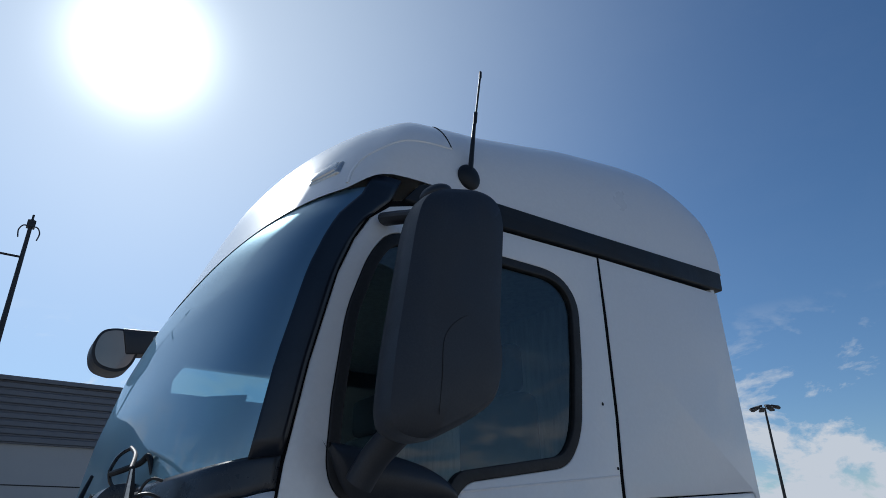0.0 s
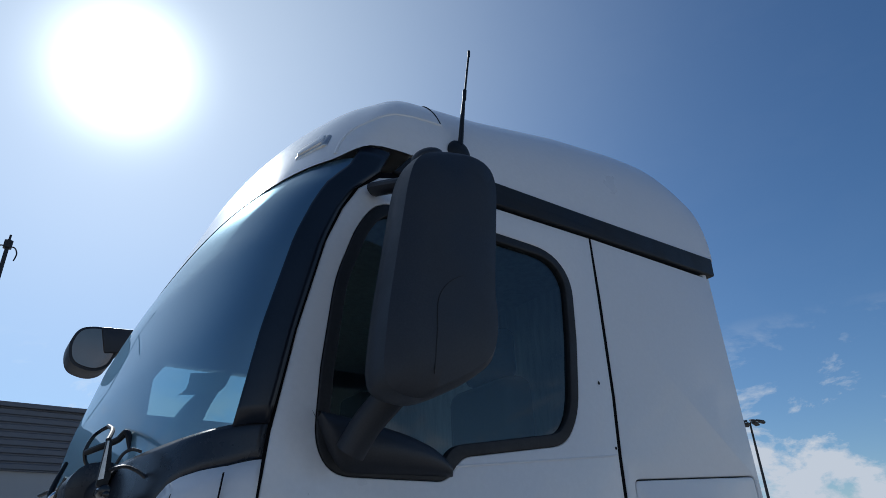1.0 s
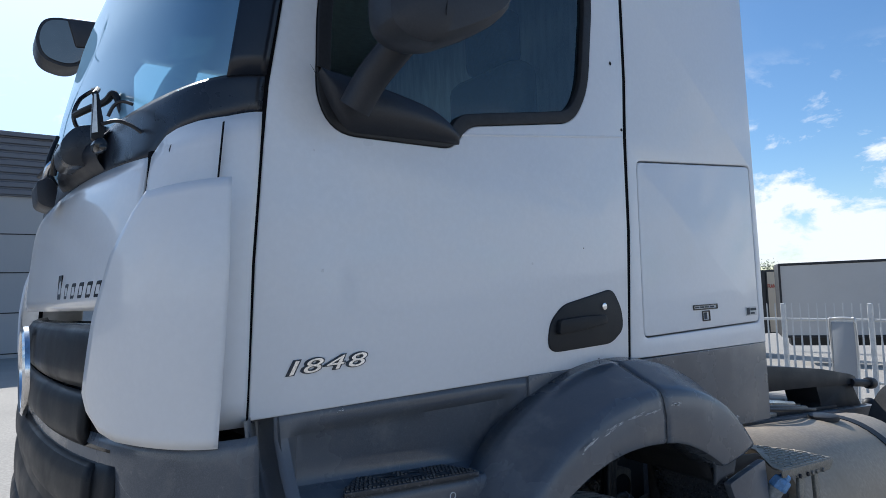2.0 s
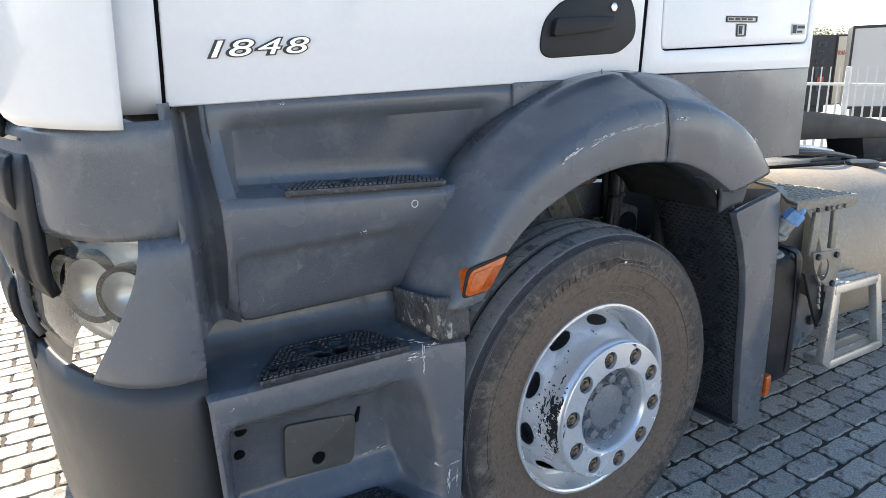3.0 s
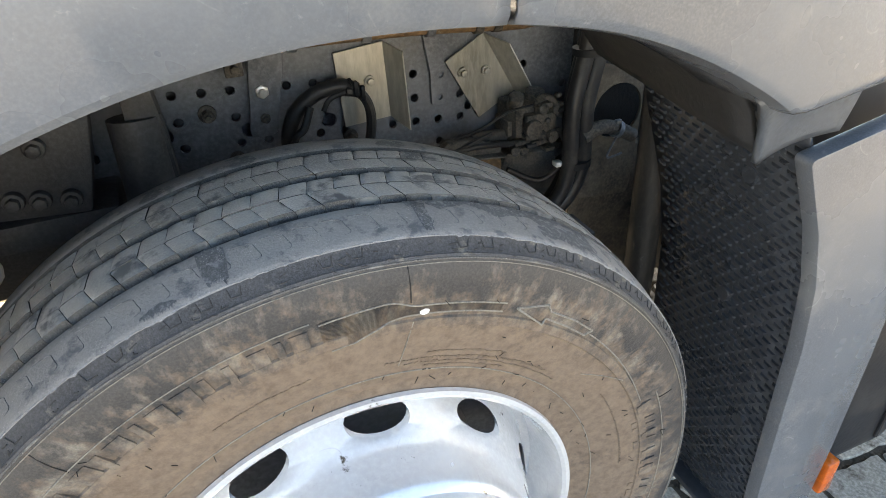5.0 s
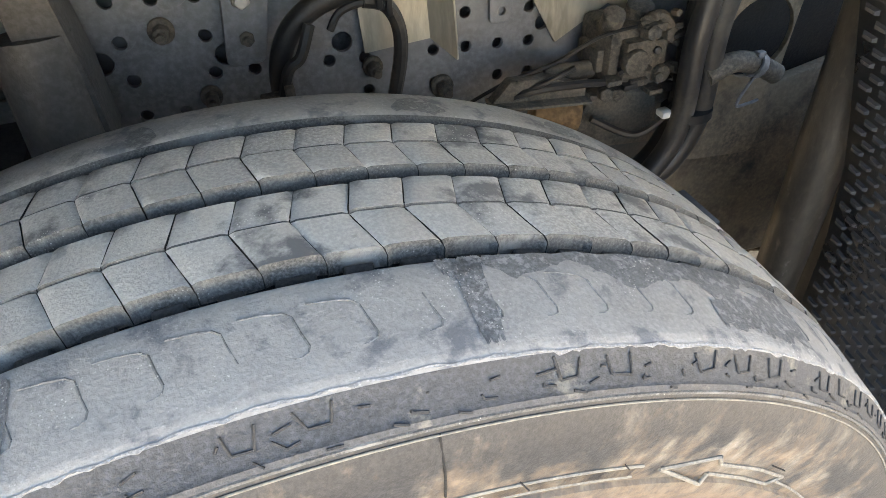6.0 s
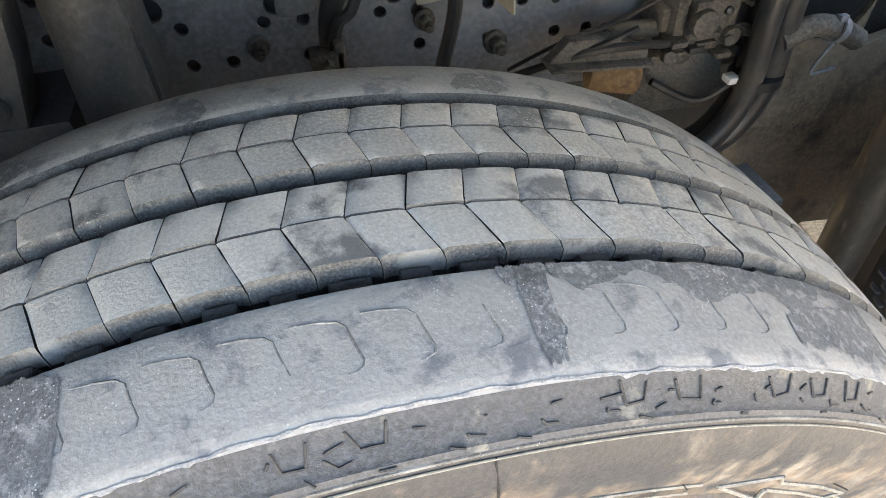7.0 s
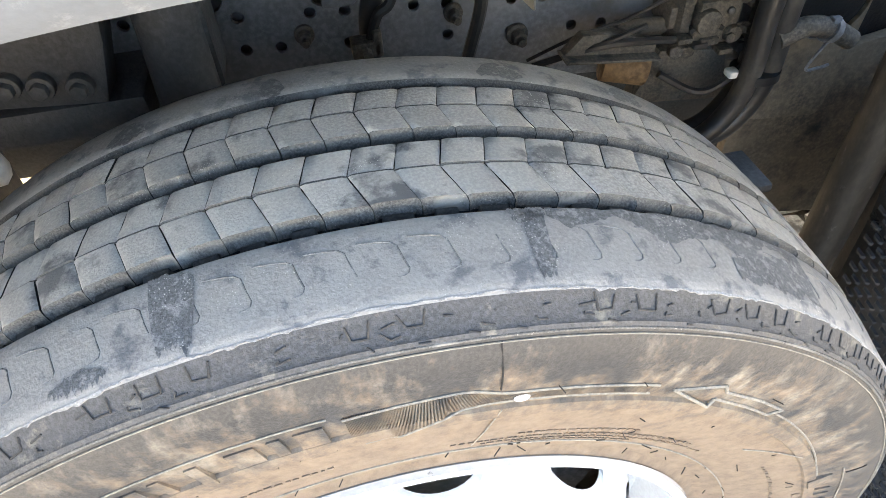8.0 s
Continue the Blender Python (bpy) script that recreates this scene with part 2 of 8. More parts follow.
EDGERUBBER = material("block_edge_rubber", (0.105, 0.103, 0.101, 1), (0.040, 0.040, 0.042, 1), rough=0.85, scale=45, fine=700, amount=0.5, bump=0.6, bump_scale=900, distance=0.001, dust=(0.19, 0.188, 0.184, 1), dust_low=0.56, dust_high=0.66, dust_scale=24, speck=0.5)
CREAM = material("cream_paint", (0.55, 0.47, 0.36, 1), (0.48, 0.41, 0.31, 1), rough=0.5, scale=1.5, amount=0.06, bump=0.02)
DARKBAND = material("dark_band_rubber", (0.052, 0.053, 0.058, 1), (0.030, 0.031, 0.034, 1), rough=0.65, scale=22, fine=420, amount=0.5, bump=0.5, bump_scale=620, distance=0.0012,
                    dust=(0.19, 0.175, 0.15, 1), dust_low=0.57, dust_high=0.68, dust_scale=34)
WORNBAND = material("dusty_raised_rubber", (0.20, 0.185, 0.16, 1), (0.11, 0.105, 0.10, 1), rough=0.85, scale=30, fine=300, amount=0.3, bump=0.3, bump_scale=400, distance=0.001)
BARS = material("groove_bar_rubber", (0.040, 0.040, 0.042, 1), (0.018, 0.018, 0.020, 1), rough=0.8, scale=80, fine=500, amount=0.4, bump=0.4, bump_scale=700, distance=0.001)


def tyre_wall(name):
    """A tyre's side: brown dust inside, radial brush streaks of pale dust over dark rubber further out."""
    m = bpy.data.materials.new(name)
    m.use_nodes = True
    t = m.node_tree
    link, p = t.links.new, t.nodes["Principled BSDF"]

    def math_node(op, a, b=0.5):
        n = t.nodes.new("ShaderNodeMath")
        n.operation = op
        for sock, v in zip(n.inputs, (a, b)):
            if isinstance(v, (int, float)):
                sock.default_value = v
            else:
                link(v, sock)
        return n.outputs[0]

    def vec(op, a, scale=None):
        n = t.nodes.new("ShaderNodeVectorMath")
        n.operation = op
        link(a, n.inputs[0])
        if scale is not None:
            n.inputs["Scale"].default_value = scale
        return n.outputs["Value" if op == "LENGTH" else "Vector"]

    def noise(v, scale, detail=5.0, rough=0.6):
        n = t.nodes.new("ShaderNodeTexNoise")
        n.inputs["Scale"].default_value, n.inputs["Detail"].default_value, n.inputs["Roughness"].default_value = scale, detail, rough
        link(v, n.inputs["Vector"])
        return n.outputs["Fac"]

    def spread(f, lo, hi, a=0.0, b=1.0):
        n = t.nodes.new("ShaderNodeMapRange")
        for key, v in (("From Min", lo), ("From Max", hi), ("To Min", a), ("To Max", b)):
            n.inputs[key].default_value = v
        link(f, n.inputs["Value"])
        return n.outputs["Result"]

    def by_radius(stops):
        n = t.nodes.new("ShaderNodeValToRGB")
        e = n.color_ramp.elements
        while len(e) < len(stops):
            e.new(0.5)
        for el, (rad, v) in zip(e, stops):
            el.position, el.color = (rad - 0.28) / 0.22, (v, v, v, 1)
        link(spread(r, 0.28, 0.50), n.inputs["Fac"])
        return n.outputs["Color"]

    def mix(f, a, b):
        n = t.nodes.new("ShaderNodeMixRGB")
        for sock, v in zip(n.inputs, (f, a, b)):
            if isinstance(v, tuple):
                sock.default_value = v
            else:
                link(v, sock)
        return n.outputs[0]

    co = t.nodes.new("ShaderNodeTexCoord")
    sep, flat = t.nodes.new("ShaderNodeSeparateXYZ"), t.nodes.new("ShaderNodeCombineXYZ")
    link(co.outputs["Object"], sep.inputs[0])
    link(sep.outputs["X"], flat.inputs["X"])
    link(sep.outputs["Z"], flat.inputs["Z"])
    r, way = vec("LENGTH", flat.outputs[0]), vec("NORMALIZE", flat.outputs[0])

    def streak(round_scale, out_scale, tilt, detail=4.0):
        turn, shift = t.nodes.new("ShaderNodeVectorRotate"), t.nodes.new("ShaderNodeCombineXYZ")
        turn.rotation_type = "Y_AXIS"
        link(way, turn.inputs["Vector"])
        link(math_node("MULTIPLY", r, tilt), turn.inputs["Angle"])
        link(math_node("MULTIPLY", r, out_scale), shift.inputs["Y"])
        add = t.nodes.new("ShaderNodeVectorMath")
        link(vec("SCALE", turn.outputs[0], round_scale), add.inputs[0])
        link(shift.outputs[0], add.inputs[1])
        return noise(add.outputs[0], 1.0, detail, 0.6)

    s1, s2, s3 = streak(19, 24, 0.4, 7.0), streak(90, 48, -0.3), streak(30, 30, 0.6, 7.0)
    patch, grain, crumbs = noise(co.outputs["Object"], 14, 6, 0.65), noise(co.outputs["Object"], 420, 4, 0.7), noise(co.outputs["Object"], 75, 8, 0.72)
    loose = by_radius([(0.28, 0.15), (0.385, 0.22), (0.412, 0.75), (0.44, 1.0), (0.472, 0.9), (0.483, 0.35), (0.50, 0.3)])
    dust = by_radius([(0.28, 0.70), (0.30, 0.84), (0.385, 0.86), (0.405, 0.64), (0.43, 0.50), (0.455, 0.36), (0.478, 0.22), (0.485, 0.12)])
    wild = math_node("ADD", math_node("MULTIPLY", math_node("SUBTRACT", s1), 1.5), math_node("MULTIPLY", math_node("SUBTRACT", s2), 0.5))
    f = math_node("ADD", dust, math_node("MULTIPLY", wild, loose))
    f = math_node("ADD", f, math_node("MULTIPLY", math_node("SUBTRACT", patch), 0.9))
    f = math_node("ADD", f, math_node("MULTIPLY", math_node("SUBTRACT", crumbs), 0.9))
    cover = spread(f, 0.28, 0.72)
    brown = mix(spread(crumbs, 0.35, 0.65), (0.118, 0.087, 0.065, 1), (0.178, 0.134, 0.102, 1))
    ash = mix(spread(grain, 0.4, 0.7), (0.18, 0.163, 0.14, 1), (0.25, 0.232, 0.205, 1))
    pale = math_node("MULTIPLY", spread(math_node("ADD", s3, math_node("MULTIPLY", patch, 0.4)), 0.64, 0.84), by_radius([(0.28, 0.0), (0.40, 0.05), (0.42, 0.55), (0.45, 0.9), (0.475, 0.7), (0.486, 0.2)]))
    col = mix(cover, mix(spread(grain, 0.4, 0.7), (0.026, 0.026, 0.028, 1), (0.052, 0.050, 0.050, 1)), mix(pale, brown, ash))
    link(col, p.inputs["Base Color"])
    link(spread(cover, 0.0, 1.0, 0.55, 0.9), p.inputs["Roughness"])
    b = t.nodes.new("ShaderNodeBump")
    b.inputs["Strength"].default_value, b.inputs["Distance"].default_value = 0.45, 0.0012
    link(math_node("ADD", math_node("ADD", grain, crumbs), math_node("MULTIPLY", s2, 0.6)), b.inputs["Height"])
    link(b.outputs["Normal"], p.inputs["Normal"])
    return m


SIDEWALL = tyre_wall("dusty_sidewall")
# bare black rubber, darkened further to hold the tread grooves' shade
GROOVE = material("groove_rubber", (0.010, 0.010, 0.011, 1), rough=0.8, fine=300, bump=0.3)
RIM = material("silver_rim", (0.80, 0.815, 0.835, 1), (0.70, 0.715, 0.735, 1), rough=0.22, metal=0.5, scale=5, fine=150, amount=0.04, bump=0.06, bump_scale=200, distance=0.002,
               dust=(0.10, 0.085, 0.07, 1), dust_low=0.64, dust_high=0.68, dust_scale=16, scratch=0.22, pale=(0.10, 0.085, 0.07, 1))
HUB = material("grey_hub", (0.19, 0.21, 0.235, 1), (0.13, 0.145, 0.165, 1), rough=0.5, metal=0.2, scale=18, fine=200, amount=0.2, bump=0.15)
NUT = material("rusty_nut", (0.20, 0.165, 0.125, 1), (0.12, 0.075, 0.04, 1), rough=0.42, metal=0.6, scale=90, amount=0.4, bump=0.3)
CHASSIS = material("chassis_steel", (0.195, 0.205, 0.225, 1), (0.094, 0.099, 0.110, 1), rough=0.40, scale=5, fine=120, amount=0.15, bump=0.08, bump_scale=60, distance=0.003,
                   dust=(0.15, 0.133, 0.113, 1), dust_low=0.56, dust_high=0.78, dust_scale=8, scratch=0.25)
DIRTY = material("dusty_cast", (0.122, 0.105, 0.088, 1), (0.046, 0.042, 0.038, 1), rough=0.8, scale=12, fine=200, amount=0.3, bump=0.4, bump_scale=120, distance=0.004, dust=(0.030, 0.028, 0.027, 1), dust_low=0.54, dust_high=0.66, dust_scale=26)
RUST = material("rusty_pipe", (0.24, 0.14, 0.07, 1), (0.10, 0.06, 0.035, 1), rough=0.75, scale=14, amount=0.4, bump=0.3, dust=(0.45, 0.38, 0.26, 1), dust_low=0.6, dust_high=0.7, dust_scale=16)
STAYMETAL = material("dusty_stay", (0.24, 0.23, 0.20, 1), (0.15, 0.145, 0.13, 1), rough=0.5, metal=0.4, scale=12, fine=110, amount=0.25, bump=0.15)
GALV = material("galvanised_sheet", (0.50, 0.48, 0.42, 1), (0.36, 0.34, 0.29, 1), rough=0.45, metal=0.55, scale=9, fine=90, amount=0.2, bump=0.1, stretch=(1, 1, 0.25))
ALU = material("aluminium", (0.66, 0.65, 0.62, 1), (0.52, 0.51, 0.49, 1), rough=0.36, metal=0.75, scale=5, amount=0.1, bump=0.05)
BROWNSTEEL = material("brown_dusty_steel", (0.190, 0.148, 0.108, 1), (0.082, 0.066, 0.052, 1), rough=0.75, scale=7, fine=160, amount=0.25, bump=0.2, bump_scale=120, distance=0.003, dust=(0.028, 0.026, 0.025, 1), dust_low=0.5, dust_high=0.68, dust_scale=9)
TUBESTEEL = material("scuffed_black_tube", (0.032, 0.028, 0.025, 1), (0.018, 0.017, 0.016, 1), rough=0.55, scale=12, fine=160, amount=0.3, bump=0.3, bump_scale=130, distance=0.002, dust=(0.115, 0.095, 0.075, 1), dust_low=0.55, dust_high=0.66, dust_scale=20, stretch=(1, 1, 0.4), scratch=0.25)
HOSE = material("rubber_hose", (0.020, 0.020, 0.022, 1), rough=0.48, scale=14, amount=0.3, bump=0.1, dust=(0.085, 0.076, 0.064, 1), dust_low=0.55, dust_high=0.8, dust_scale=14)
BLUE = material("blue_cap", (0.16, 0.33, 0.58, 1), rough=0.5, amount=0.15)
NECK = material("cloudy_plastic", (0.30, 0.30, 0.28, 1), (0.20, 0.20, 0.19, 1), rough=0.4, scale=9, amount=0.2, bump=0.05)
RED = material("red_fitting", (0.5, 0.05, 0.03, 1), rough=0.5, amount=0.15)
TANK = material("black_tank", (0.013, 0.014, 0.017, 1), spec=0.25, rough=0.42, scale=5, amount=0.25, bump=0.1, dust=(0.06, 0.06, 0.058, 1), dust_low=0.55, dust_high=0.8, dust_scale=5)
COVER = material("worn_cover_plastic", (0.082, 0.081, 0.076, 1), (0.06, 0.06, 0.057, 1), rough=0.45, scale=5, fine=300, amount=0.08, bump=0.06, bump_scale=700, distance=0.0015, scratch=0.6)
SCRATCHED = material("scratched_bracket", (0.062, 0.064, 0.068, 1), (0.026, 0.026, 0.028, 1), rough=0.4, scale=26, fine=160, amount=0.4, bump=0.2, dust=(0.36, 0.34, 0.31, 1), dust_low=0.555, dust_high=0.62, dust_scale=44, stretch=(1, 1, 0.55), scratch=0.6, pale=(0.5, 0.5, 0.49, 1))
DUSTYFLAP = material("dusty_lining", (0.018, 0.018, 0.019, 1), (0.010, 0.0105, 0.0115, 1), rough=0.6, scale=10, fine=140, amount=0.3, bump=0.2, dust=(0.042, 0.035, 0.028, 1), dust_low=0.58, dust_high=0.8, dust_scale=8)
CASTIRON = material("dark_cast_iron", (0.050, 0.052, 0.057, 1), (0.025, 0.026, 0.030, 1), rough=0.6, scale=9, fine=150, amount=0.35, bump=0.25, bump_scale=160, distance=0.003, dust=(0.12, 0.108, 0.092, 1), dust_low=0.58, dust_high=0.78, dust_scale=10)
TAILPLASTIC = material("dusty_tail", (0.072, 0.082, 0.096, 1), (0.038, 0.043, 0.052, 1), rough=0.35, scale=14, fine=200, amount=0.2, bump=0.1, dust=(0.12, 0.125, 0.13, 1), dust_low=0.54, dust_high=0.75, dust_scale=16)
FLAPMESH = material("flap_plastic", (0.034, 0.039, 0.047, 1), (0.022, 0.025, 0.031, 1), rough=0.30, scale=8, amount=0.3, bump=0.1, dust=(0.036, 0.036, 0.037, 1), dust_low=0.55, dust_high=0.85, dust_scale=6)
PAINTCHIP = material("bare_scuff", (0.74, 0.745, 0.74, 1), rough=0.6, amount=0.1)
PAVER = material("concrete_paver", (0.43, 0.395, 0.35, 1), (0.25, 0.225, 0.196, 1), rough=0.88, scale=13, fine=120, amount=0.45, bump=0.8, bump_scale=160, distance=0.004, random=0.16,
                 dust=(0.125, 0.105, 0.085, 1), dust_low=0.53, dust_high=0.64, dust_scale=12, speck=0.5)
JOINT = material("joint_dirt", (0.085, 0.067, 0.050, 1), (0.040, 0.032, 0.025, 1), rough=0.95, scale=14, fine=160, amount=0.6, bump=0.9, bump_scale=110, distance=0.008)
YARD = material("yard_paving", (0.36, 0.335, 0.30, 1), (0.29, 0.27, 0.24, 1), rough=0.9, scale=0.8, fine=30, amount=0.25, bump=0.3, bump_scale=40)
CLAD = material("grey_cladding", (0.135, 0.145, 0.165, 1), (0.115, 0.125, 0.145, 1), rough=0.55, scale=0.7, amount=0.15, bump=0.05)
PANEL = material("light_cladding", (0.37, 0.38, 0.385, 1), (0.33, 0.34, 0.35, 1), rough=0.6, scale=0.6, amount=0.1, bump=0.05)
FENCE = material("white_fence", (0.62, 0.62, 0.60, 1), rough=0.5, amount=0.1)
TRAILER = material("trailer_panel", (0.50, 0.49, 0.47, 1), (0.45, 0.44, 0.42, 1), rough=0.5, scale=0.8, amount=0.08, bump=0.03)
DARKSTEEL = material("dark_steel", (0.018, 0.019, 0.022, 1), rough=0.55, amount=0.3)
LEAF = material("leaf_green", (0.06, 0.10, 0.03, 1), (0.035, 0.065, 0.02, 1), rough=0.6, amount=0.4, random=0.3)
BARK = material("bark", (0.12, 0.09, 0.065, 1), rough=0.9, scale=12, bump=0.5)
PAPER = material("green_paper", (0.62, 0.86, 0.80, 1), rough=0.7, amount=0.05, bump=0)
INK = material("print_ink", (0.06, 0.07, 0.08, 1), rough=0.7, amount=0.05, bump=0)
INTERIOR = material("cab_interior", (0.075, 0.078, 0.085, 1), rough=0.75, amount=0.15, bump=0.1)
CURTAIN = material("grey_curtain", (0.55, 0.57, 0.58, 1), rough=0.9, amount=0.1, stretch=(6, 6, 1))
REDPRINT = material("red_print", (0.5, 0.08, 0.05, 1), rough=0.6, amount=0.05, bump=0)


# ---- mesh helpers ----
# skews fitting the lower body to the camera's view; the last entry counts
VIEW_FIT = []


def part(name, bm, mat, parent, label="", smooth=True, mesh=None):
    if mesh is None:
        if VIEW_FIT:
            bmesh.ops.transform(bm, matrix=VIEW_FIT[-1], verts=bm.verts)
        mesh = bpy.data.meshes.new(name)
        bm.to_mesh(mesh)
        bm.free()
        mesh.materials.append(mat)
        if smooth:
            for f in mesh.polygons:
                f.use_smooth = True
            mesh.set_sharp_from_angle(angle=radians(35))
    ob = new(name, mesh)
    ob.parent = parent
    if label:
        ob["label"] = label
    return ob


def thing(name, bm, mat, label, category, group="", kind="", smooth=True):
    return tagged(part(name, bm, mat, None, "", smooth), label, category, group, kind)


def empty(name, place, label, category, group="", kind=""):
    ob = new(name)
    ob.location = place
    return tagged(ob, label, category, group, kind)


def box(bm, x0, x1, y0, y1, z0, z1, bevel=0.0, seg=2):
    m = Matrix.Translation(((x0 + x1) / 2, (y0 + y1) / 2, (z0 + z1) / 2)) @ Matrix.Diagonal((x1 - x0, y1 - y0, z1 - z0, 1))
    vs = bmesh.ops.create_cube(bm, size=1, matrix=m)["verts"]
    if bevel:
        es = list({e for v in vs for e in v.link_edges})
        bmesh.ops.bevel(bm, geom=es, offset=bevel, segments=seg, profile=0.5, affect="EDGES")
    return bm


def prism(bm, pts, axis, lo, hi, bevel=0.0, seg=2):
    """A flat outline drawn out along an axis. axis y: points are (x, z); x: (y, z); z: (x, y)."""
    def at(p, w):
        return {"y": (p[0], w, p[1]), "x": (w, p[0], p[1]), "z": (p[0], p[1], w)}[axis]
    a = [bm.verts.new(at(p, lo)) for p in pts]
    b = [bm.verts.new(at(p, hi)) for p in pts]
    fs = [bm.faces.new(a), bm.faces.new(b[::-1])]
    n = len(pts)
    for i in range(n):
        fs.append(bm.faces.new((a[i], b[i], b[(i + 1) % n], a[(i + 1) % n])))
    bmesh.ops.recalc_face_normals(bm, faces=fs)
    if bevel:
        es = list({e for v in a + b for e in v.link_edges})
        bmesh.ops.bevel(bm, geom=es, offset=bevel, segments=seg, profile=0.5, affect="EDGES", clamp_overlap=True)
    return bm


def cyl(bm, p0, p1, r0, r1=None, seg=20, bevel=0.0):
    p0, p1 = Vector(p0), Vector(p1)
    r1 = r0 if r1 is None else r1
    d = p1 - p0
    m = Matrix.Translation((p0 + p1) / 2) @ d.to_track_quat("Z", "Y").to_matrix().to_4x4()
    vs = bmesh.ops.create_cone(bm, cap_ends=True, segments=seg, radius1=r0, radius2=r1, depth=d.length, matrix=m)["verts"]
    if bevel:
        caps = list({e for v in vs for e in v.link_edges if any(len(f.verts) > 4 or seg <= 6 for f in e.link_faces)})
        bmesh.ops.bevel(bm, geom=caps, offset=bevel, segments=2, profile=0.5, affect="EDGES")
    return bm


def tube(bm, pts, r, seg=10, fine_steps=6):
    """A round bar swept along a smooth line through the points."""
    pts = [Vector(p) for p in pts]
    fine = []
    n = len(pts)
    for i in range(n - 1):
        a, b, c, d = pts[max(i - 1, 0)], pts[i], pts[i + 1], pts[min(i + 2, n - 1)]
        for k in range(fine_steps):
            t = k / fine_steps
            fine.append(0.5 * (2 * b + (c - a) * t + (2 * a - 5 * b + 4 * c - d) * t * t + (3 * b - a - 3 * c + d) * t ** 3))
    fine.append(pts[-1])
    rings, side = [], None
    for i, p in enumerate(fine):
        way = (fine[min(i + 1, len(fine) - 1)] - fine[max(i - 1, 0)]).normalized()
        if side is None:
            side = way.orthogonal().normalized()
        side = (side - way * side.dot(way)).normalized()
        up = way.cross(side)
        rr = r(i / (len(fine) - 1)) if callable(r) else r
        rings.append([bm.verts.new(p + rr * (math.cos(a) * side + math.sin(a) * up)) for a in (2 * math.pi * k / seg for k in range(seg))])
    for a, b in zip(rings, rings[1:]):
        for k in range(seg):
            bm.faces.new((a[k], a[(k + 1) % seg], b[(k + 1) % seg], b[k]))
    bm.faces.new(rings[0][::-1])
    bm.faces.new(rings[-1])
    return bm


def lathe(bm, profile, seg=96, turn=None, jitter=None):
    """Turns a profile of (radius, y) round the y axis through the origin."""
    rings = []
    for r, y in profile:
        ring = []
        for k in range(seg):
            a = 2 * math.pi * k / seg
            ring.append(bm.verts.new((r * math.cos(a), y, r * math.sin(a))))
        rings.append(ring)
    for a, b in zip(rings, rings[1:]):
        for k in range(seg):
            bm.faces.new((a[k], b[k], b[(k + 1) % seg], a[(k + 1) % seg]))
    return bm


def sheet(bm, nu, nv, f):
    """A surface over a grid: f(u, v) with u, v from 0 to 1."""
    vs = [[bm.verts.new(f(i / nu, j / nv)) for j in range(nv + 1)] for i in range(nu + 1)]
    for i in range(nu):
        for j in range(nv):
            bm.faces.new((vs[i][j], vs[i + 1][j], vs[i + 1][j + 1], vs[i][j + 1]))
    return bm


def thick(ob, t, offset=1.0):
    m = ob.modifiers.new("thickness", "SOLIDIFY")
    m.thickness, m.offset = t, offset
    return ob


def rounded(ob, w, seg=2, angle=40):
    m = ob.modifiers.new("edges", "BEVEL")
    m.width, m.segments, m.limit_method, m.angle_limit = w, seg, "ANGLE", radians(angle)
    return ob


def smooth_outline(pts, radius, steps=5):
    """Rounds the corners of a closed outline; radius: one for all, or one for each corner."""
    out, n = [], len(pts)
    for i in range(n):
        r = radius[i] if isinstance(radius, (list, tuple)) else radius
        p, a, b = Vector(pts[i]), Vector(pts[i - 1]), Vector(pts[(i + 1) % n])
        da, db = (a - p), (b - p)
        ra, rb = min(r, da.length * 0.49), min(r, db.length * 0.49)
        if r <= 0:
            out.append(tuple(p))
            continue
        s, e = p + da.normalized() * ra, p + db.normalized() * rb
        for k in range(steps + 1):
            t = k / steps
            out.append(tuple((1 - t) ** 2 * s + 2 * t * (1 - t) * p + t * t * e))
    return out


def plate(outlines, depth, bevel, place):
    """A flat panel with holes: outlines in (u, v), of this depth and rounded edge, moved by place(u, v, w); w runs from 0 (front) to depth."""
    cu = bpy.data.curves.new("outline", "CURVE")
    cu.dimensions, cu.fill_mode = "2D", "BOTH"
    cu.extrude, cu.bevel_depth, cu.bevel_resolution, cu.offset = max(depth / 2 - bevel, 0.0), bevel, 2, -bevel
    for pts in outlines:
        sp = cu.splines.new("POLY")
        sp.points.add(len(pts) - 1)
        for p, (u, v) in zip(sp.points, pts):
            p.co = (u, v, 0, 1)
        sp.use_cyclic_u = True
    ob = bpy.data.objects.new("outline", cu)
    scene.collection.objects.link(ob)
    dg = bpy.context.evaluated_depsgraph_get()
    me = bpy.data.meshes.new_from_object(ob.evaluated_get(dg))
    bpy.data.objects.remove(ob)
    bpy.data.curves.remove(cu)
    bm = bmesh.new()
    bm.from_mesh(me)
    bpy.data.meshes.remove(me)
    bmesh.ops.remove_doubles(bm, verts=bm.verts, dist=1e-5)
    for v in bm.verts:
        v.co = Vector(place(v.co.x, v.co.y, v.co.z + depth / 2))
    bmesh.ops.recalc_face_normals(bm, faces=bm.faces)
    return bm


def writing(words, size, place, depth=0.003, slant=0.0, squeeze=1.0, bold=0.0):
    """Raised lettering as a mesh; place(u, v, w) as in plate."""
    cu = bpy.data.curves.new("letters", "FONT")
    cu.body, cu.size, cu.extrude, cu.shear, cu.offset = words, size, depth / 2, slant, bold
    cu.align_x, cu.align_y = "CENTER", "CENTER"
    ob = bpy.data.objects.new("letters", cu)
    scene.collection.objects.link(ob)
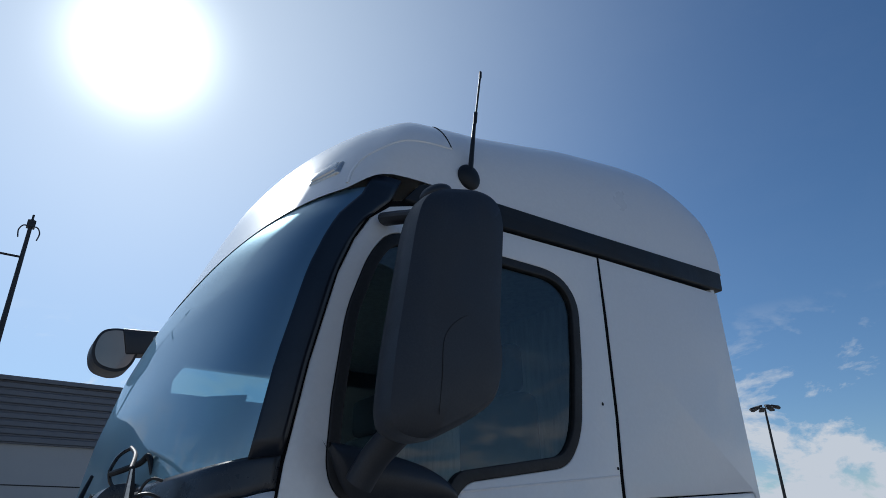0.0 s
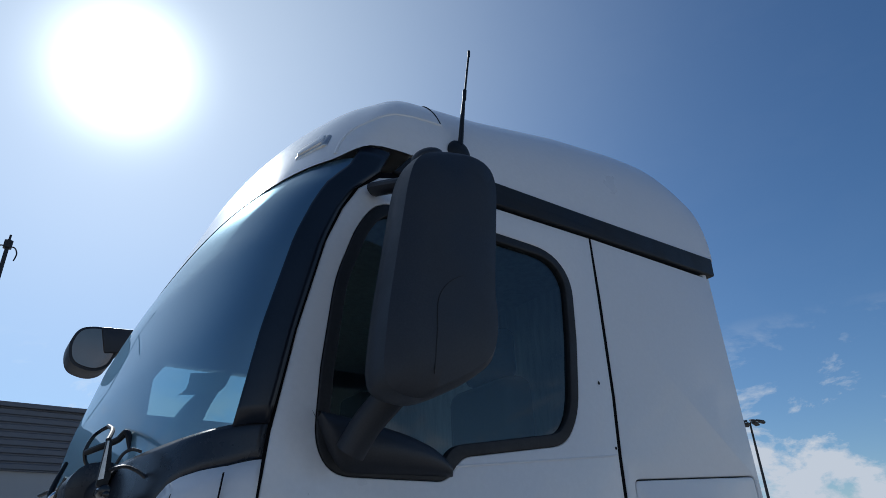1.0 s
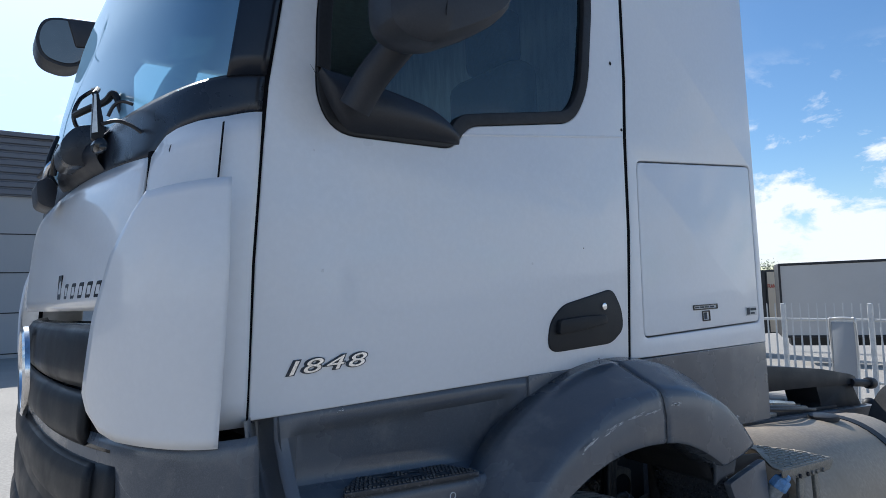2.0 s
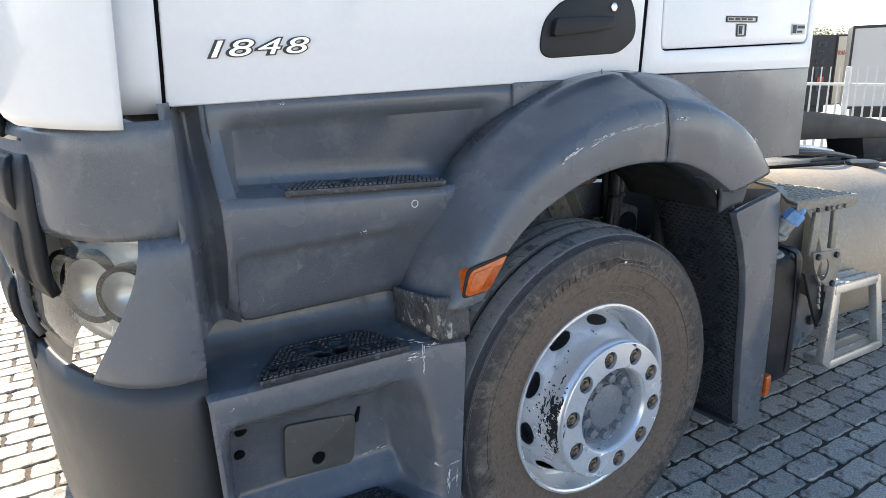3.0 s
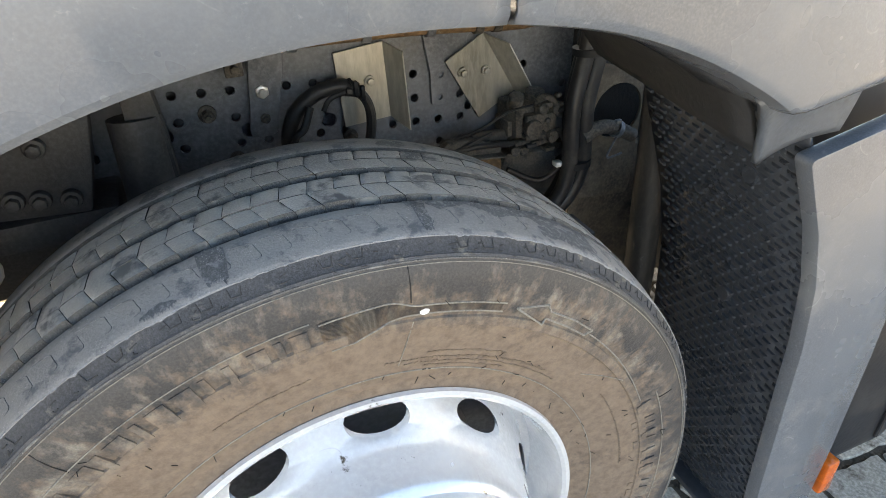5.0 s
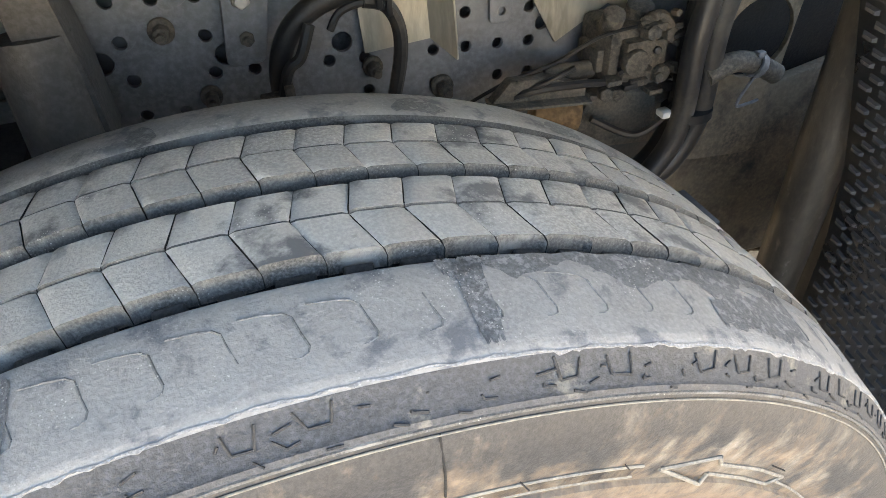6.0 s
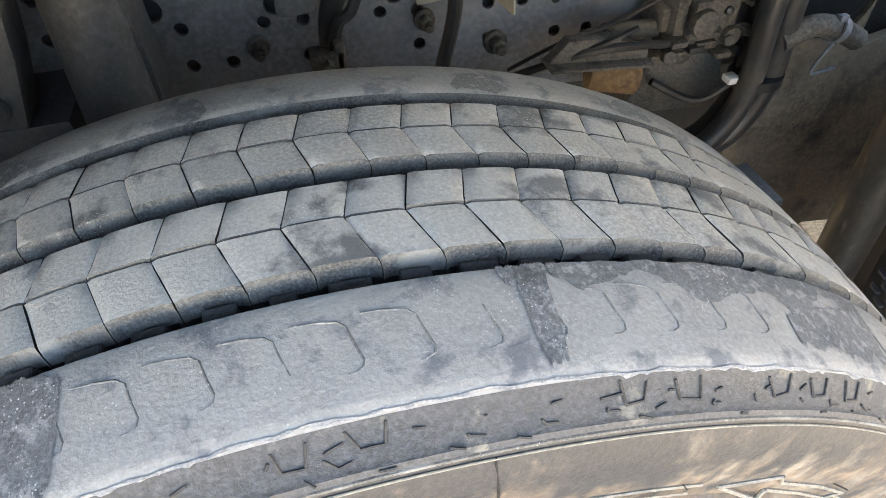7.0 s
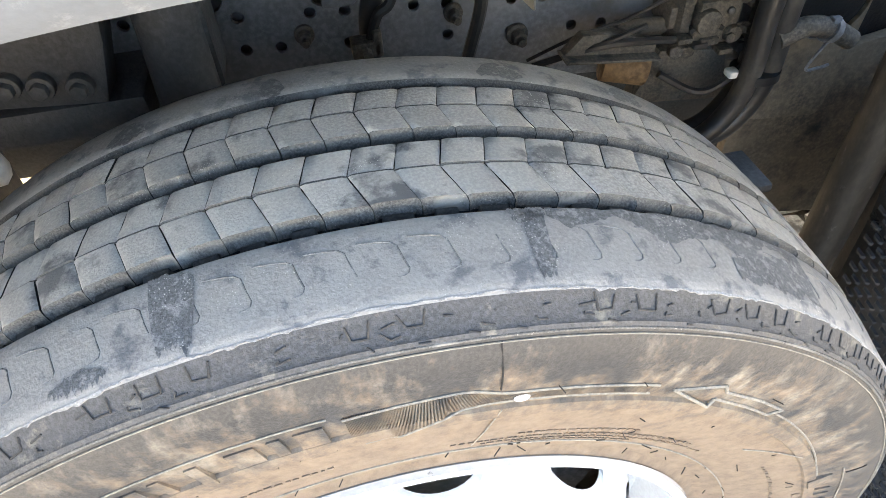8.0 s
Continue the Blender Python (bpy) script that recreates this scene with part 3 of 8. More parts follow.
    dg = bpy.context.evaluated_depsgraph_get()
    me = bpy.data.meshes.new_from_object(ob.evaluated_get(dg))
    bpy.data.objects.remove(ob)
    bm = bmesh.new()
    bm.from_mesh(me)
    for v in bm.verts:
        v.co = Vector(place(v.co.x * squeeze, v.co.y, v.co.z + depth / 2))
    bmesh.ops.recalc_face_normals(bm, faces=bm.faces)
    return bm

# ---- ground ----
def drop(x, y):
    """The yard drops towards the fence so that fence and trailers fit the camera's view."""
    return -0.068 * max(0.0, x - 1.5)


bm = bmesh.new()
xs = [-400, -60, -20, -8, -3, 0, 1.5, 5, 8, 12, 16, 22, 30, 45, 60, 61, 400, 3000]
ys = [-3000, -300, -60, -20, -8, -3, 0, 3, 8, 16, 30, 60, 300, 3000]
xs[0] = -3000
gv = [[bm.verts.new((x, y, -0.03 + drop(min(x, 60), y))) for y in ys] for x in xs]
for i in range(len(xs) - 1):
    for j in range(len(ys) - 1):
        bm.faces.new((gv[i][j], gv[i + 1][j], gv[i + 1][j + 1], gv[i][j + 1]))
ground = thing("ground", bm, YARD, "pale worn yard paving, sloped towards the fence to fit the view", "ground", kind="structure")


# ---- warehouse behind the lorry ----
def warehouse():
    base = empty("warehouse", (0, 25.8, 0), "long warehouse with dark ribbed metal cladding above pale panels", "building")
    bm = bmesh.new()
    box(bm, -45, 9, 0, 18, -0.6, 5.6)
    w = part("wall", bm, PANEL, base, "pale grey panelled wall", smooth=False)
    for z in (0.1, 1.5, 2.9, 4.25):
        bm = bmesh.new()
        box(bm, -45, 9, -0.015, 0.0, z, z + 0.04)
        part("panel_joint", bm, DARKSTEEL, w, smooth=False)
    bm = bmesh.new()
    box(bm, -45.2, 9.2, -0.12, 18.2, 5.6, 7.7)
    c = part("cladding", bm, CLAD, base, "dark grey ribbed metal cladding", smooth=False)
    for k in range(8):
        bm = bmesh.new()
        z = 5.63 + k * 0.258
        prism(bm, [(-0.12, z), (-0.2, z + 0.03), (-0.2, z + 0.18), (-0.12, z + 0.22)], "x", -45.2, 9.2)
        part("cladding_rib", bm, CLAD, c, smooth=False)
    bm = bmesh.new()
    box(bm, -45.4, 9.4, -0.3, 18.4, 7.7, 7.85)
    part("roof_edge", bm, CLAD, base, smooth=False)
    return base


warehouse()


# ---- palisade fence, trailers and masts behind the lorry ----
def fence_run(x0, y0, x1, y1, label):
    base = empty("fence", (x0, y0, drop(x0, y0)), label, "fence")
    d = Vector((x1 - x0, y1 - y0, drop(x1, y1) - drop(x0, y0)))
    n = int(d.length / 0.16)
    side = Vector((-d.y, d.x, 0)).normalized()
    bm = bmesh.new()
    bmesh.ops.create_cube(bm, size=1, matrix=Matrix.Diagonal((0.055, 0.03, 1.85, 1)))
    for v in bm.verts:
        if v.co.z > 0.5:
            v.co.x *= 0.35
    pale = bpy.data.meshes.new("pale")
    bm.to_mesh(pale)
    bm.free()
    pale.materials.append(FENCE)
    for k in range(n):
        if k % 10:
            o = part("pale", None, None, base, mesh=pale)
            o.location = d * (k / n) + Vector((0, 0, 1.02))
            o.rotation_euler.z = math.atan2(d.y, d.x)
    for k in range(0, n + 1, 10):
        bm = bmesh.new()
        p = d * (k / n)
        box(bm, p.x - 0.045, p.x + 0.045, p.y - 0.045, p.y + 0.045, p.z - 0.1, p.z + 1.95, 0.01, 1)
        part("post", bm, FENCE, base)
    for z in (0.3, 1.6):
        bm = bmesh.new()
        cyl(bm, Vector((0, 0, z)) + side * 0.03, d + Vector((0, 0, z)) + side * 0.03, 0.03, seg=6)
        part("rail", bm, FENCE, base)
    return base


fence_run(11.8, 8.7, 16.8, -3.3, "white steel palisade fence along the yard")
fence_run(-14, -17, 13.5, -15, "white steel palisade fence across the yard entrance")


def trailer(x, y, turn, length, label, tall=2.9):
    z = drop(x, y)
    base = empty("box_trailer", (x, y, z), label, "trailer", "parked trailers")
    base.rotation_euler.z = turn
    bm = bmesh.new()
    box(bm, 0, length, -1.25, 1.25, 1.05, 1.05 + tall, 0.02, 1)
    body = part("body", bm, TRAILER, base)
    for zz in (1.05, 0.99 + tall):
        bm = bmesh.new()
        box(bm, -0.03, length + 0.03, -1.28, 1.28, zz, zz + 0.1, 0.01, 1)
        part("edge_rail", bm, DARKSTEEL, body)
    for xx in (0.0, length):
        bm = bmesh.new()
        box(bm, xx - 0.04, xx + 0.04, -1.29, 1.29, 1.05, 1.05 + tall, 0.01, 1)
        part("corner_frame", bm, DARKSTEEL, body)
    bm = bmesh.new()
    box(bm, 0.3, length - 0.3, -0.6, 0.6, 0.7, 1.05)
    part("chassis", bm, DARKSTEEL, base)
    for xx in (length - 3.4, length - 2.1, length - 0.8):
        for yy in (-1.2, 0.9):
            bm = bmesh.new()
            cyl(bm, (xx, yy, 0.5), (xx, yy + 0.3, 0.5), 0.5, seg=24, bevel=0.04)
            part("wheel", bm, GROOVE, base)
    for yy in (-0.8, 0.8):
        bm = bmesh.new()
        box(bm, 2.4, 2.55, yy - 0.07, yy + 0.07, 0.0, 1.05)
        part("landing_leg", bm, DARKSTEEL, base)
    return base


trailer(25.7, 11.9, radians(-61), 13.2, "plain grey box trailer parked behind the fence")
t2 = trailer(29.2, 14.7, radians(65), 9.0, "white and cream box trailer with red and black writing", tall=3.0)
bm = bmesh.new()
box(bm, -0.06, -0.045, -1.25, -0.62, 1.1, 4.0, 0.004, 1)
part("cream_panel", bm, CREAM, t2, "cream painted panel")
bm = bmesh.new()
box(bm, -0.075, -0.06, -0.67, -0.60, 1.1, 4.0, 0.004, 1)
part("panel_edge", bm, DARKSTEEL, t2)
part("red_word", writing("FRANCE", 0.26, lambda u, v, w: (-0.075 + w, -0.98 - u, 3.30 + v), 0.01, 0.15, 0.75, 0.004), REDPRINT, t2, "red printed word", smooth=False)
for k, word in enumerate(("sez", "rts,", "our")):
    part("black_word", writing(word, 0.36, lambda u, v, w: (-0.075 + w, 0.10 - u, 3.72 - 0.36 * k + v), 0.01, 0.0, 0.9, 0.012), INK, t2, "black printed word", smooth=False)
for k, (yy, zz, ww, hh) in enumerate(((0.10, 2.62, 0.55, 0.12), (0.22, 2.25, 0.16, 0.4), (0.0, 2.1, 0.3, 0.2), (-0.1, 1.75, 0.12, 0.35), (0.12, 1.7, 0.12, 0.35))):
    bm = bmesh.new()
    box(bm, -0.075, -0.06, yy - ww / 2, yy + ww / 2, zz, zz + hh, 0.003, 1)
    part("print_bar", bm, REDPRINT if k in (2,) else INK, t2)
trailer(-9.0, -21.5, radians(3), 12.0, "white box trailer parked across the yard")
trailer(7.0, -23.0, radians(-4), 12.0, "white box trailer parked across the yard")


def mast(name, place, height, label, heads, bar):
    base = empty(name, place, label, "lamp post")
    bm = bmesh.new()
    cyl(bm, (0, 0, -0.1), (0, 0, height), 0.16 * height / 14, 0.07 * height / 14, seg=14)
    part("pole", bm, DARKSTEEL, base)
    for k in range(heads):
        a = 2 * math.pi * k / heads
        bm = bmesh.new()
        r = 0.9
        box(bm, -0.28, 0.28, -0.2, 0.2, -0.06, 0.1, 0.03, 1)
        bmesh.ops.transform(bm, matrix=Matrix.Translation((r * math.cos(a), r * math.sin(a), height)) @ Matrix.Rotation(a, 4, "Z") @ Matrix.Rotation(0.3, 4, "Y"), verts=bm.verts)
        part("lamp_head", bm, DARKSTEEL, base)
        bm = bmesh.new()
        cyl(bm, (0, 0, height), (r * math.cos(a), r * math.sin(a), height + 0.05), 0.03, seg=6)
        part("arm", bm, DARKSTEEL, base)
    if bar:
        bm = bmesh.new()
        box(bm, -0.14, 0.14, -0.12, 0.12, height - 0.35, height - 0.05, 0.02, 1)
        part("camera_box", bm, DARKSTEEL, base)
        bm = bmesh.new()
        cyl(bm, (-2.4, 0, height - 1.55), (0, 0, height - 1.55), 0.045, seg=8)
        part("cross_bar", bm, DARKSTEEL, base)
        for s in (-1, 1):
            bm = bmesh.new()
            tube(bm, [(0, 0, height - 0.3), (s * 0.22, 0, height - 0.28), (s * 0.34, 0, height - 0.5), (s * 0.3, 0, height - 0.8)], 0.025, 6)
            part("hook_arm", bm, DARKSTEEL, base)
        bm = bmesh.new()
        cyl(bm, (0, 0, height), (0, 0, height + 0.2), 0.04, seg=8)
        part("finial", bm, DARKSTEEL, base)
    return base


mast("light_mast", (50.9, 27.5, drop(50.9, 0)), 12.4 - drop(50.9, 0), "tall dark floodlight mast with a ring of lamps", 8, False)
mast("yard_pole", (-1.95, 25.0, 0.0), 13.6, "slim dark steel pole with a camera box and curved arms", 0, True)
mast("yard_mast", (6.0, -30.0, 0), 14.0, "tall dark floodlight mast across the yard", 8, False)


def tree(place, h, label):
    base = empty("tree", place, label, "tree")
    rnd = random.Random(5)
    bm = bmesh.new()
    tube(bm, [(0, 0, -0.2), (0.05, 0, h * 0.35), (-0.05, 0.05, h * 0.6), (0, 0, h * 0.85)], lambda t: 0.16 * (1 - 0.8 * t), 8)
    for k in range(9):
        a, z = rnd.uniform(0, 6.28), h * rnd.uniform(0.35, 0.75)
        r = h * rnd.uniform(0.16, 0.28)
        tube(bm, [(0, 0, z), (r * 0.5 * math.cos(a), r * 0.5 * math.sin(a), z + r * 0.45), (r * math.cos(a), r * math.sin(a), z + r * 0.7)], lambda t: 0.06 * (1 - 0.8 * t), 6)
    part("trunk", bm, BARK, base)
    vs, fs = [], []
    for c in range(70):
        d = Vector((rnd.gauss(0, 1), rnd.gauss(0, 1), rnd.gauss(0, 1))).normalized() * rnd.uniform(0.35, 1)
        centre = Vector((d.x * h * 0.24, d.y * h * 0.24, h * 0.68 + d.z * h * 0.30))
        for k in range(60):
            p = centre + Vector((rnd.gauss(0, 1), rnd.gauss(0, 1), rnd.gauss(0, 1))) * h * 0.035
            s = rnd.uniform(0.04, 0.09)
            u = Vector((rnd.gauss(0, 1), rnd.gauss(0, 1), rnd.gauss(0, 1))).normalized()
            w = u.orthogonal().normalized()
            i = len(vs)
            vs += [p - u * s, p + w * s * 0.5, p + u * s, p - w * s * 0.5]
            fs.append((i, i + 1, i + 2, i + 3))
    me = bpy.data.meshes.new("crown")
    me.from_pydata([tuple(v) for v in vs], [], fs)
    me.materials.append(LEAF)
    part("crown", None, None, base, mesh=me)
    return base


tree((38.4, 19.6, drop(38.4, 0)), 5.9, "small green leafy tree behind the trailers")

# ---- the lorry ----
truck = empty("truck", (0, 0, 0), "white tractor lorry with grey plastic lower panels, parked on pavers", "truck")
HUBZ = 0.4866
YC = 1.35


def ys(z):
    return 0.197 + 0.016 * (z - 1.4)


def on_side(proud=0.0):
    """Places a panel on the cab's side: u along the lorry, v up, w inwards."""
    return lambda u, v, w: (u, ys(v) - proud + w, v)


def interp(x, pts):
    for (x0, a), (x1, b) in zip(pts, pts[1:]):
        if x <= x1:
            t = max(0.0, (x - x0) / (x1 - x0))
            return a + (b - a) * t
    return pts[-1][1]


def mesh_of(bm, mat, smooth=True):
    me = bpy.data.meshes.new("shared")
    bm.to_mesh(me)
    bm.free()
    me.materials.append(mat)
    if smooth:
        for f in me.polygons:
            f.use_smooth = True
        me.set_sharp_from_angle(angle=radians(35))
    return me


# -- front wheel --
wheel = new("wheel")
wheel.parent = truck
wheel.location = (0, 0, HUBZ)
wheel["label"] = "worn dusty tyre on a scratched silver steel rim"


def flatten(bm, low=0.484):
    """The tyre stands flat on the ground."""
    for v in bm.verts:
        if v.co.z < -low:
            v.co.z = -low - 0.002 * (1 - min(1, abs(v.co.x) / 0.2))
    return bm


def crown(y):
    return interp(y, [(0.055, 0.488), (0.06, 0.492), (0.068, 0.4965), (0.076, 0.500), (0.09, 0.5025), (0.113, 0.5075), (0.14, 0.511), (0.169, 0.5125), (0.20, 0.5135), (0.25, 0.5135), (0.27, 0.513), (0.29, 0.5115), (0.311, 0.508), (0.320, 0.503)])


side = [(0.281, 0.104), (0.286, 0.09), (0.2955, 0.0805), (0.305, 0.083), (0.315, 0.0795), (0.345, 0.068), (0.375, 0.060), (0.40, 0.056), (0.4015, 0.0535), (0.4125, 0.053), (0.414, 0.0555), (0.435, 0.052),
        (0.455, 0.0505), (0.470, 0.0525), (0.4815, 0.0575), (0.4828, 0.0565), (0.4850, 0.0580), (0.4858, 0.0607), (0.4975, 0.0715)]
bm = bmesh.new()
lathe(bm, [p for p in side if p[0] <= 0.4125], 160)
flatten(bm)
tyre = part("tyre", bm, SIDEWALL, wheel, "dust-brown tyre sidewall with raised marks")
bm = bmesh.new()
lathe(bm, [p for p in side if 0.4125 <= p[0] <= 0.4828], 200)
flatten(bm)
part("upper_sidewall", bm, SIDEWALL, wheel, "streaked sidewall below the shoulder, dark and dusty")
bm = bmesh.new()
lathe(bm, [p for p in side if p[0] >= 0.4828], 200)
flatten(bm)
part("shoulder_band", bm, DARKBAND, wheel, "dark rubber band below the shoulder edge")
bm = bmesh.new()
lathe(bm, [(0.4955, 0.070), (0.4985, 0.0725), (0.5005, 0.078), (0.5025, 0.09), (0.5055, 0.104), (0.5075, 0.114), (0.5088, 0.1240), (0.5086, 0.1258), (0.507, 0.1268), (0.494, 0.1275)], 240)
flatten(bm)
part("shoulder", bm, SHOULDER, wheel, "grey worn shoulder rib")
# ragged pale lip where the shoulder is worn off
bm = bmesh.new()
rnd = random.Random(17)
rings, drift = [], 0.0
for k in range(900):
    a = 2 * math.pi * k / 900
    drift = drift * 0.86 + rnd.uniform(-1, 1) * 0.0006
    y0, y1 = 0.0715 + drift + rnd.uniform(-0.0007, 0.0007), 0.0724 + 0.8 * drift + rnd.uniform(-0.0003, 0.0003)
    rings.append([bm.verts.new((r * math.cos(a), y, r * math.sin(a))) for r, y in ((interp(y0, [(0.0635, 0.489), (0.0715, 0.4975)]) - 0.001, y0 + 0.001), (interp(y0, [(0.0635, 0.489), (0.0715, 0.4975)]) + 0.0011, y0), (crown(y1) + 0.0004, y1), (crown(y1) - 0.002, y1 + 0.0015))])
for i in range(900):
    p, q = rings[i], rings[(i + 1) % 900]
    for j in range(3):
        bm.faces.new((p[j], p[j + 1], q[j + 1], q[j]))
flatten(bm, 0.4845)
part("worn_edge", bm, WORN, wheel, "ragged pale worn edge of the shoulder")
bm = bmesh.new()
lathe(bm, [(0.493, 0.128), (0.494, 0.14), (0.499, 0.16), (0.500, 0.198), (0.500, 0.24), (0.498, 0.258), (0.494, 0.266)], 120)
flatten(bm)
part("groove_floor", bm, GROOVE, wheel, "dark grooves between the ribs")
bm = bmesh.new()
lathe(bm, [(0.5108, 0.2725), (0.5118, 0.2755), (0.5118, 0.282), (0.5105, 0.298), (0.508, 0.311), (0.503, 0.320), (0.49, 0.326), (0.47, 0.330), (0.40, 0.334), (0.33, 0.314), (0.29, 0.284)], 200)
flatten(bm)
part("inner_shoulder", bm, SHOULDER, wheel)
bm = bmesh.new()
lathe(bm, [(0.494, 0.2635), (0.5015, 0.2645), (0.5062, 0.2665), (0.5092, 0.2695), (0.5108, 0.2725)], 200)
flatten(bm)
part("inner_groove_edge", bm, EDGERUBBER, wheel, "rounded worn edge of the inner rib")


def stain(name, a0, a1, lo, hi, seed, mat, n=70):
    """A ragged flat stain lying on the tread between two angles; lo and hi give its bounds along y."""
    rnd = random.Random(seed)
    bm = bmesh.new()
    rows, d0, d1 = [], 0.0, 0.0
    for i in range(n + 1):
        u = i / n
        a = radians(a0 + (a1 - a0) * u)
        d0, d1 = d0 * 0.72 + rnd.uniform(-1, 1) * 0.0022, d1 * 0.8 + rnd.uniform(-1, 1) * 0.0006
        y0, y1 = lo(u) + d0, hi(u) + d1
        y1 = max(y1, y0 + 0.0002)
        rows.append([bm.verts.new(((crown(y) + 0.0005) * math.cos(a), y, (crown(y) + 0.0005) * math.sin(a))) for y in (y0 + (y1 - y0) * j / 5 for j in range(6))])
    for p, q in zip(rows, rows[1:]):
        for j in range(5):
            bm.faces.new((p[j], p[j + 1], q[j + 1], q[j]))
    return part(name, bm, mat, wheel, "dark damp-looking stain")


def hump(u, p=2.0):
    return max(0.0, 1 - abs(2 * u - 1) ** p)


stain("stain", 78.8, 77.2, lambda u: 0.119 - 0.041 * hump(u, 7), lambda u: 0.1258, 1, STAIN)
stain("stain", 79.6, 77.0, lambda u: 0.122 - 0.010 * hump(u, 2), lambda u: 0.1258, 11, STAIN)
stain("stain", 102.7, 99.7, lambda u: 0.114 - 0.036 * hump(u, 8), lambda u: 0.1256 - 0.006 * u ** 3, 2, STAIN)
stain("stain", 76.9, 52.0, lambda u: 0.121 - 0.016 * hump(u, 1.5) - 0.006 * math.sin(u * 21), lambda u: 0.1258, 3, STAIN)
stain("stain", 109.5, 105.5, lambda u: 0.0775, lambda u: 0.081 + 0.006 * hump(u), 5, STAIN)
stain("stain", 62.0, 52.0, lambda u: 0.086 - 0.004 * u, lambda u: 0.100 + 0.02 * u, 8, STAIN)
for i, (a0, a1) in enumerate(((95.2, 93.0), (108, 104.5), (77.2, 73.0), (64, 60))):
    stain("stain", a0, a1, lambda u: 0.276 - 0.006 * hump(u), lambda u: 0.279 + 0.02 * hump(u), 20 + i, STAIN, 30)

# tread blocks: four columns, each block a wedge of the ring with worn round edges
PITCH = 112
FIRST = radians(86.2)
COLS = [(0.1362, 0.1669, -0.40, 0.0), (0.1686, 0.1958, 0.0, -0.22), (0.2035, 0.2324, -0.66, -0.41), (0.2341, 0.2600, -0.41, -0.62)]


def tread_block(bm, k, col):
    y0, y1, s0, s1 = COLS[col]
    da = 2 * math.pi / PITCH
    gap = 0.00028 / 0.51
    rnd = random.Random(k * 7 + col)
    edge0, edge1 = (col in (0, 2)), (col in (1, 3))
    rows = []
    n = 6
    lift = rnd.uniform(-0.0005, 0.0005)
    scoop = (0.0034, 0.0010, 0.0022, 0.0010)[col] * rnd.uniform(0.75, 1.2)
    bend = rnd.uniform(-0.0012, 0.0012)
    for v in (0.0, 0.03, 0.07, 0.12, 0.5, 0.88, 0.93, 0.97, 1.0):
        y = y0 + (y1 - y0) * v
        shear = (s0 + (s1 - s0) * v) * da
        ring = []
        for i in range(n + 1):
            u = i / n
            a = FIRST + (k + u) * da + shear + gap * (1 - 2 * u) + (rnd.uniform(-0.0004, 0.0004) if 0 < i < n else 0) + bend * math.sin(math.pi * v) * 0.3
            r = crown(y) + lift
            e = v if edge0 else (1 - v)
            mid = 1 - (2 * u - 1) ** 4
            y2 = y
            if e < 0.125:
                q = 1 - e / 0.125
                r -= (0.0022 + 0.0036 * mid * (1.0 if col in (0, 2) else 0.4)) * q ** 1.8
                y2 = y + (scoop if edge0 else -scoop) * mid * q
            if i in (0, n):
                r -= 0.0007 + rnd.uniform(0, 0.0006)
                a += rnd.uniform(-0.0004, 0.0004) * (1 if 0 < v < 1 else 0) * (1 if i else -1)
            elif i in (1, n - 1):
                a += (-1 if i == 1 else 1) * 0.35 * da / n
            ring.append((r * math.cos(a), y2, r * math.sin(a)))
        rows.append([bm.verts.new(p) for p in ring])
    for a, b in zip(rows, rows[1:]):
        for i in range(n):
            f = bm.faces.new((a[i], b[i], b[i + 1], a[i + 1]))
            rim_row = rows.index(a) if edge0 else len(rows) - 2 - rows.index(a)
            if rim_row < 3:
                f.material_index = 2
    # walls down to the groove floor: bare rubber, with the gaps' shade in its colour
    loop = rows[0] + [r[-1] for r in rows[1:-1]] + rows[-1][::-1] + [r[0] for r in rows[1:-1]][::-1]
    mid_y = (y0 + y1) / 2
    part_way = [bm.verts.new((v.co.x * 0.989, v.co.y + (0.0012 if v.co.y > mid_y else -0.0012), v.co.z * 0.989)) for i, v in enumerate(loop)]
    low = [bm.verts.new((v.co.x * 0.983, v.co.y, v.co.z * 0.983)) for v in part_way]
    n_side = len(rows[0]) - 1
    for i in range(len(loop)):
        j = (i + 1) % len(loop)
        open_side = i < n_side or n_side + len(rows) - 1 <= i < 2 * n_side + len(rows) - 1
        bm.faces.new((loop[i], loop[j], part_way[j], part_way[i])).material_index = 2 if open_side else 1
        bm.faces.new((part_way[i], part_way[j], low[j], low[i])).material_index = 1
    return bm


near = [k % PITCH for k in range(-13, 24)]
for col in range(4):
    for k in near:
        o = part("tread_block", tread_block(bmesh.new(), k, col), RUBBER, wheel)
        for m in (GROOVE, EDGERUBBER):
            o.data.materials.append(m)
bm = bmesh.new()
for col in range(4):
    for k in range(PITCH):
        if k not in near:
            tread_block(bm, k, col)
flatten(bm)
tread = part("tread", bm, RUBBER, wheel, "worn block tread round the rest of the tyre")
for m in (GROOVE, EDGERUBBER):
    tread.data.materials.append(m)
tagged(tread, kind="stuff")


def groove_bar(bm, k, y, width, rnd):
    a = FIRST + (k - 0.42 + 0.5 + rnd.uniform(-0.06, 0.06)) * 2 * math.pi / PITCH
    h = rnd.uniform(0.0095, 0.0120)
    w = 0.0175 * rnd.uniform(0.6, 1.1)
    m = Matrix.Rotation(-a + math.pi / 2, 4, "Y") @ Matrix.Translation((0, y, 0.4935 + h / 2)) @ Matrix.Rotation(0.25, 4, "X")
    vs = bmesh.ops.create_cube(bm, size=1, matrix=m @ Matrix.Diagonal((w, width, h, 1)))["verts"]
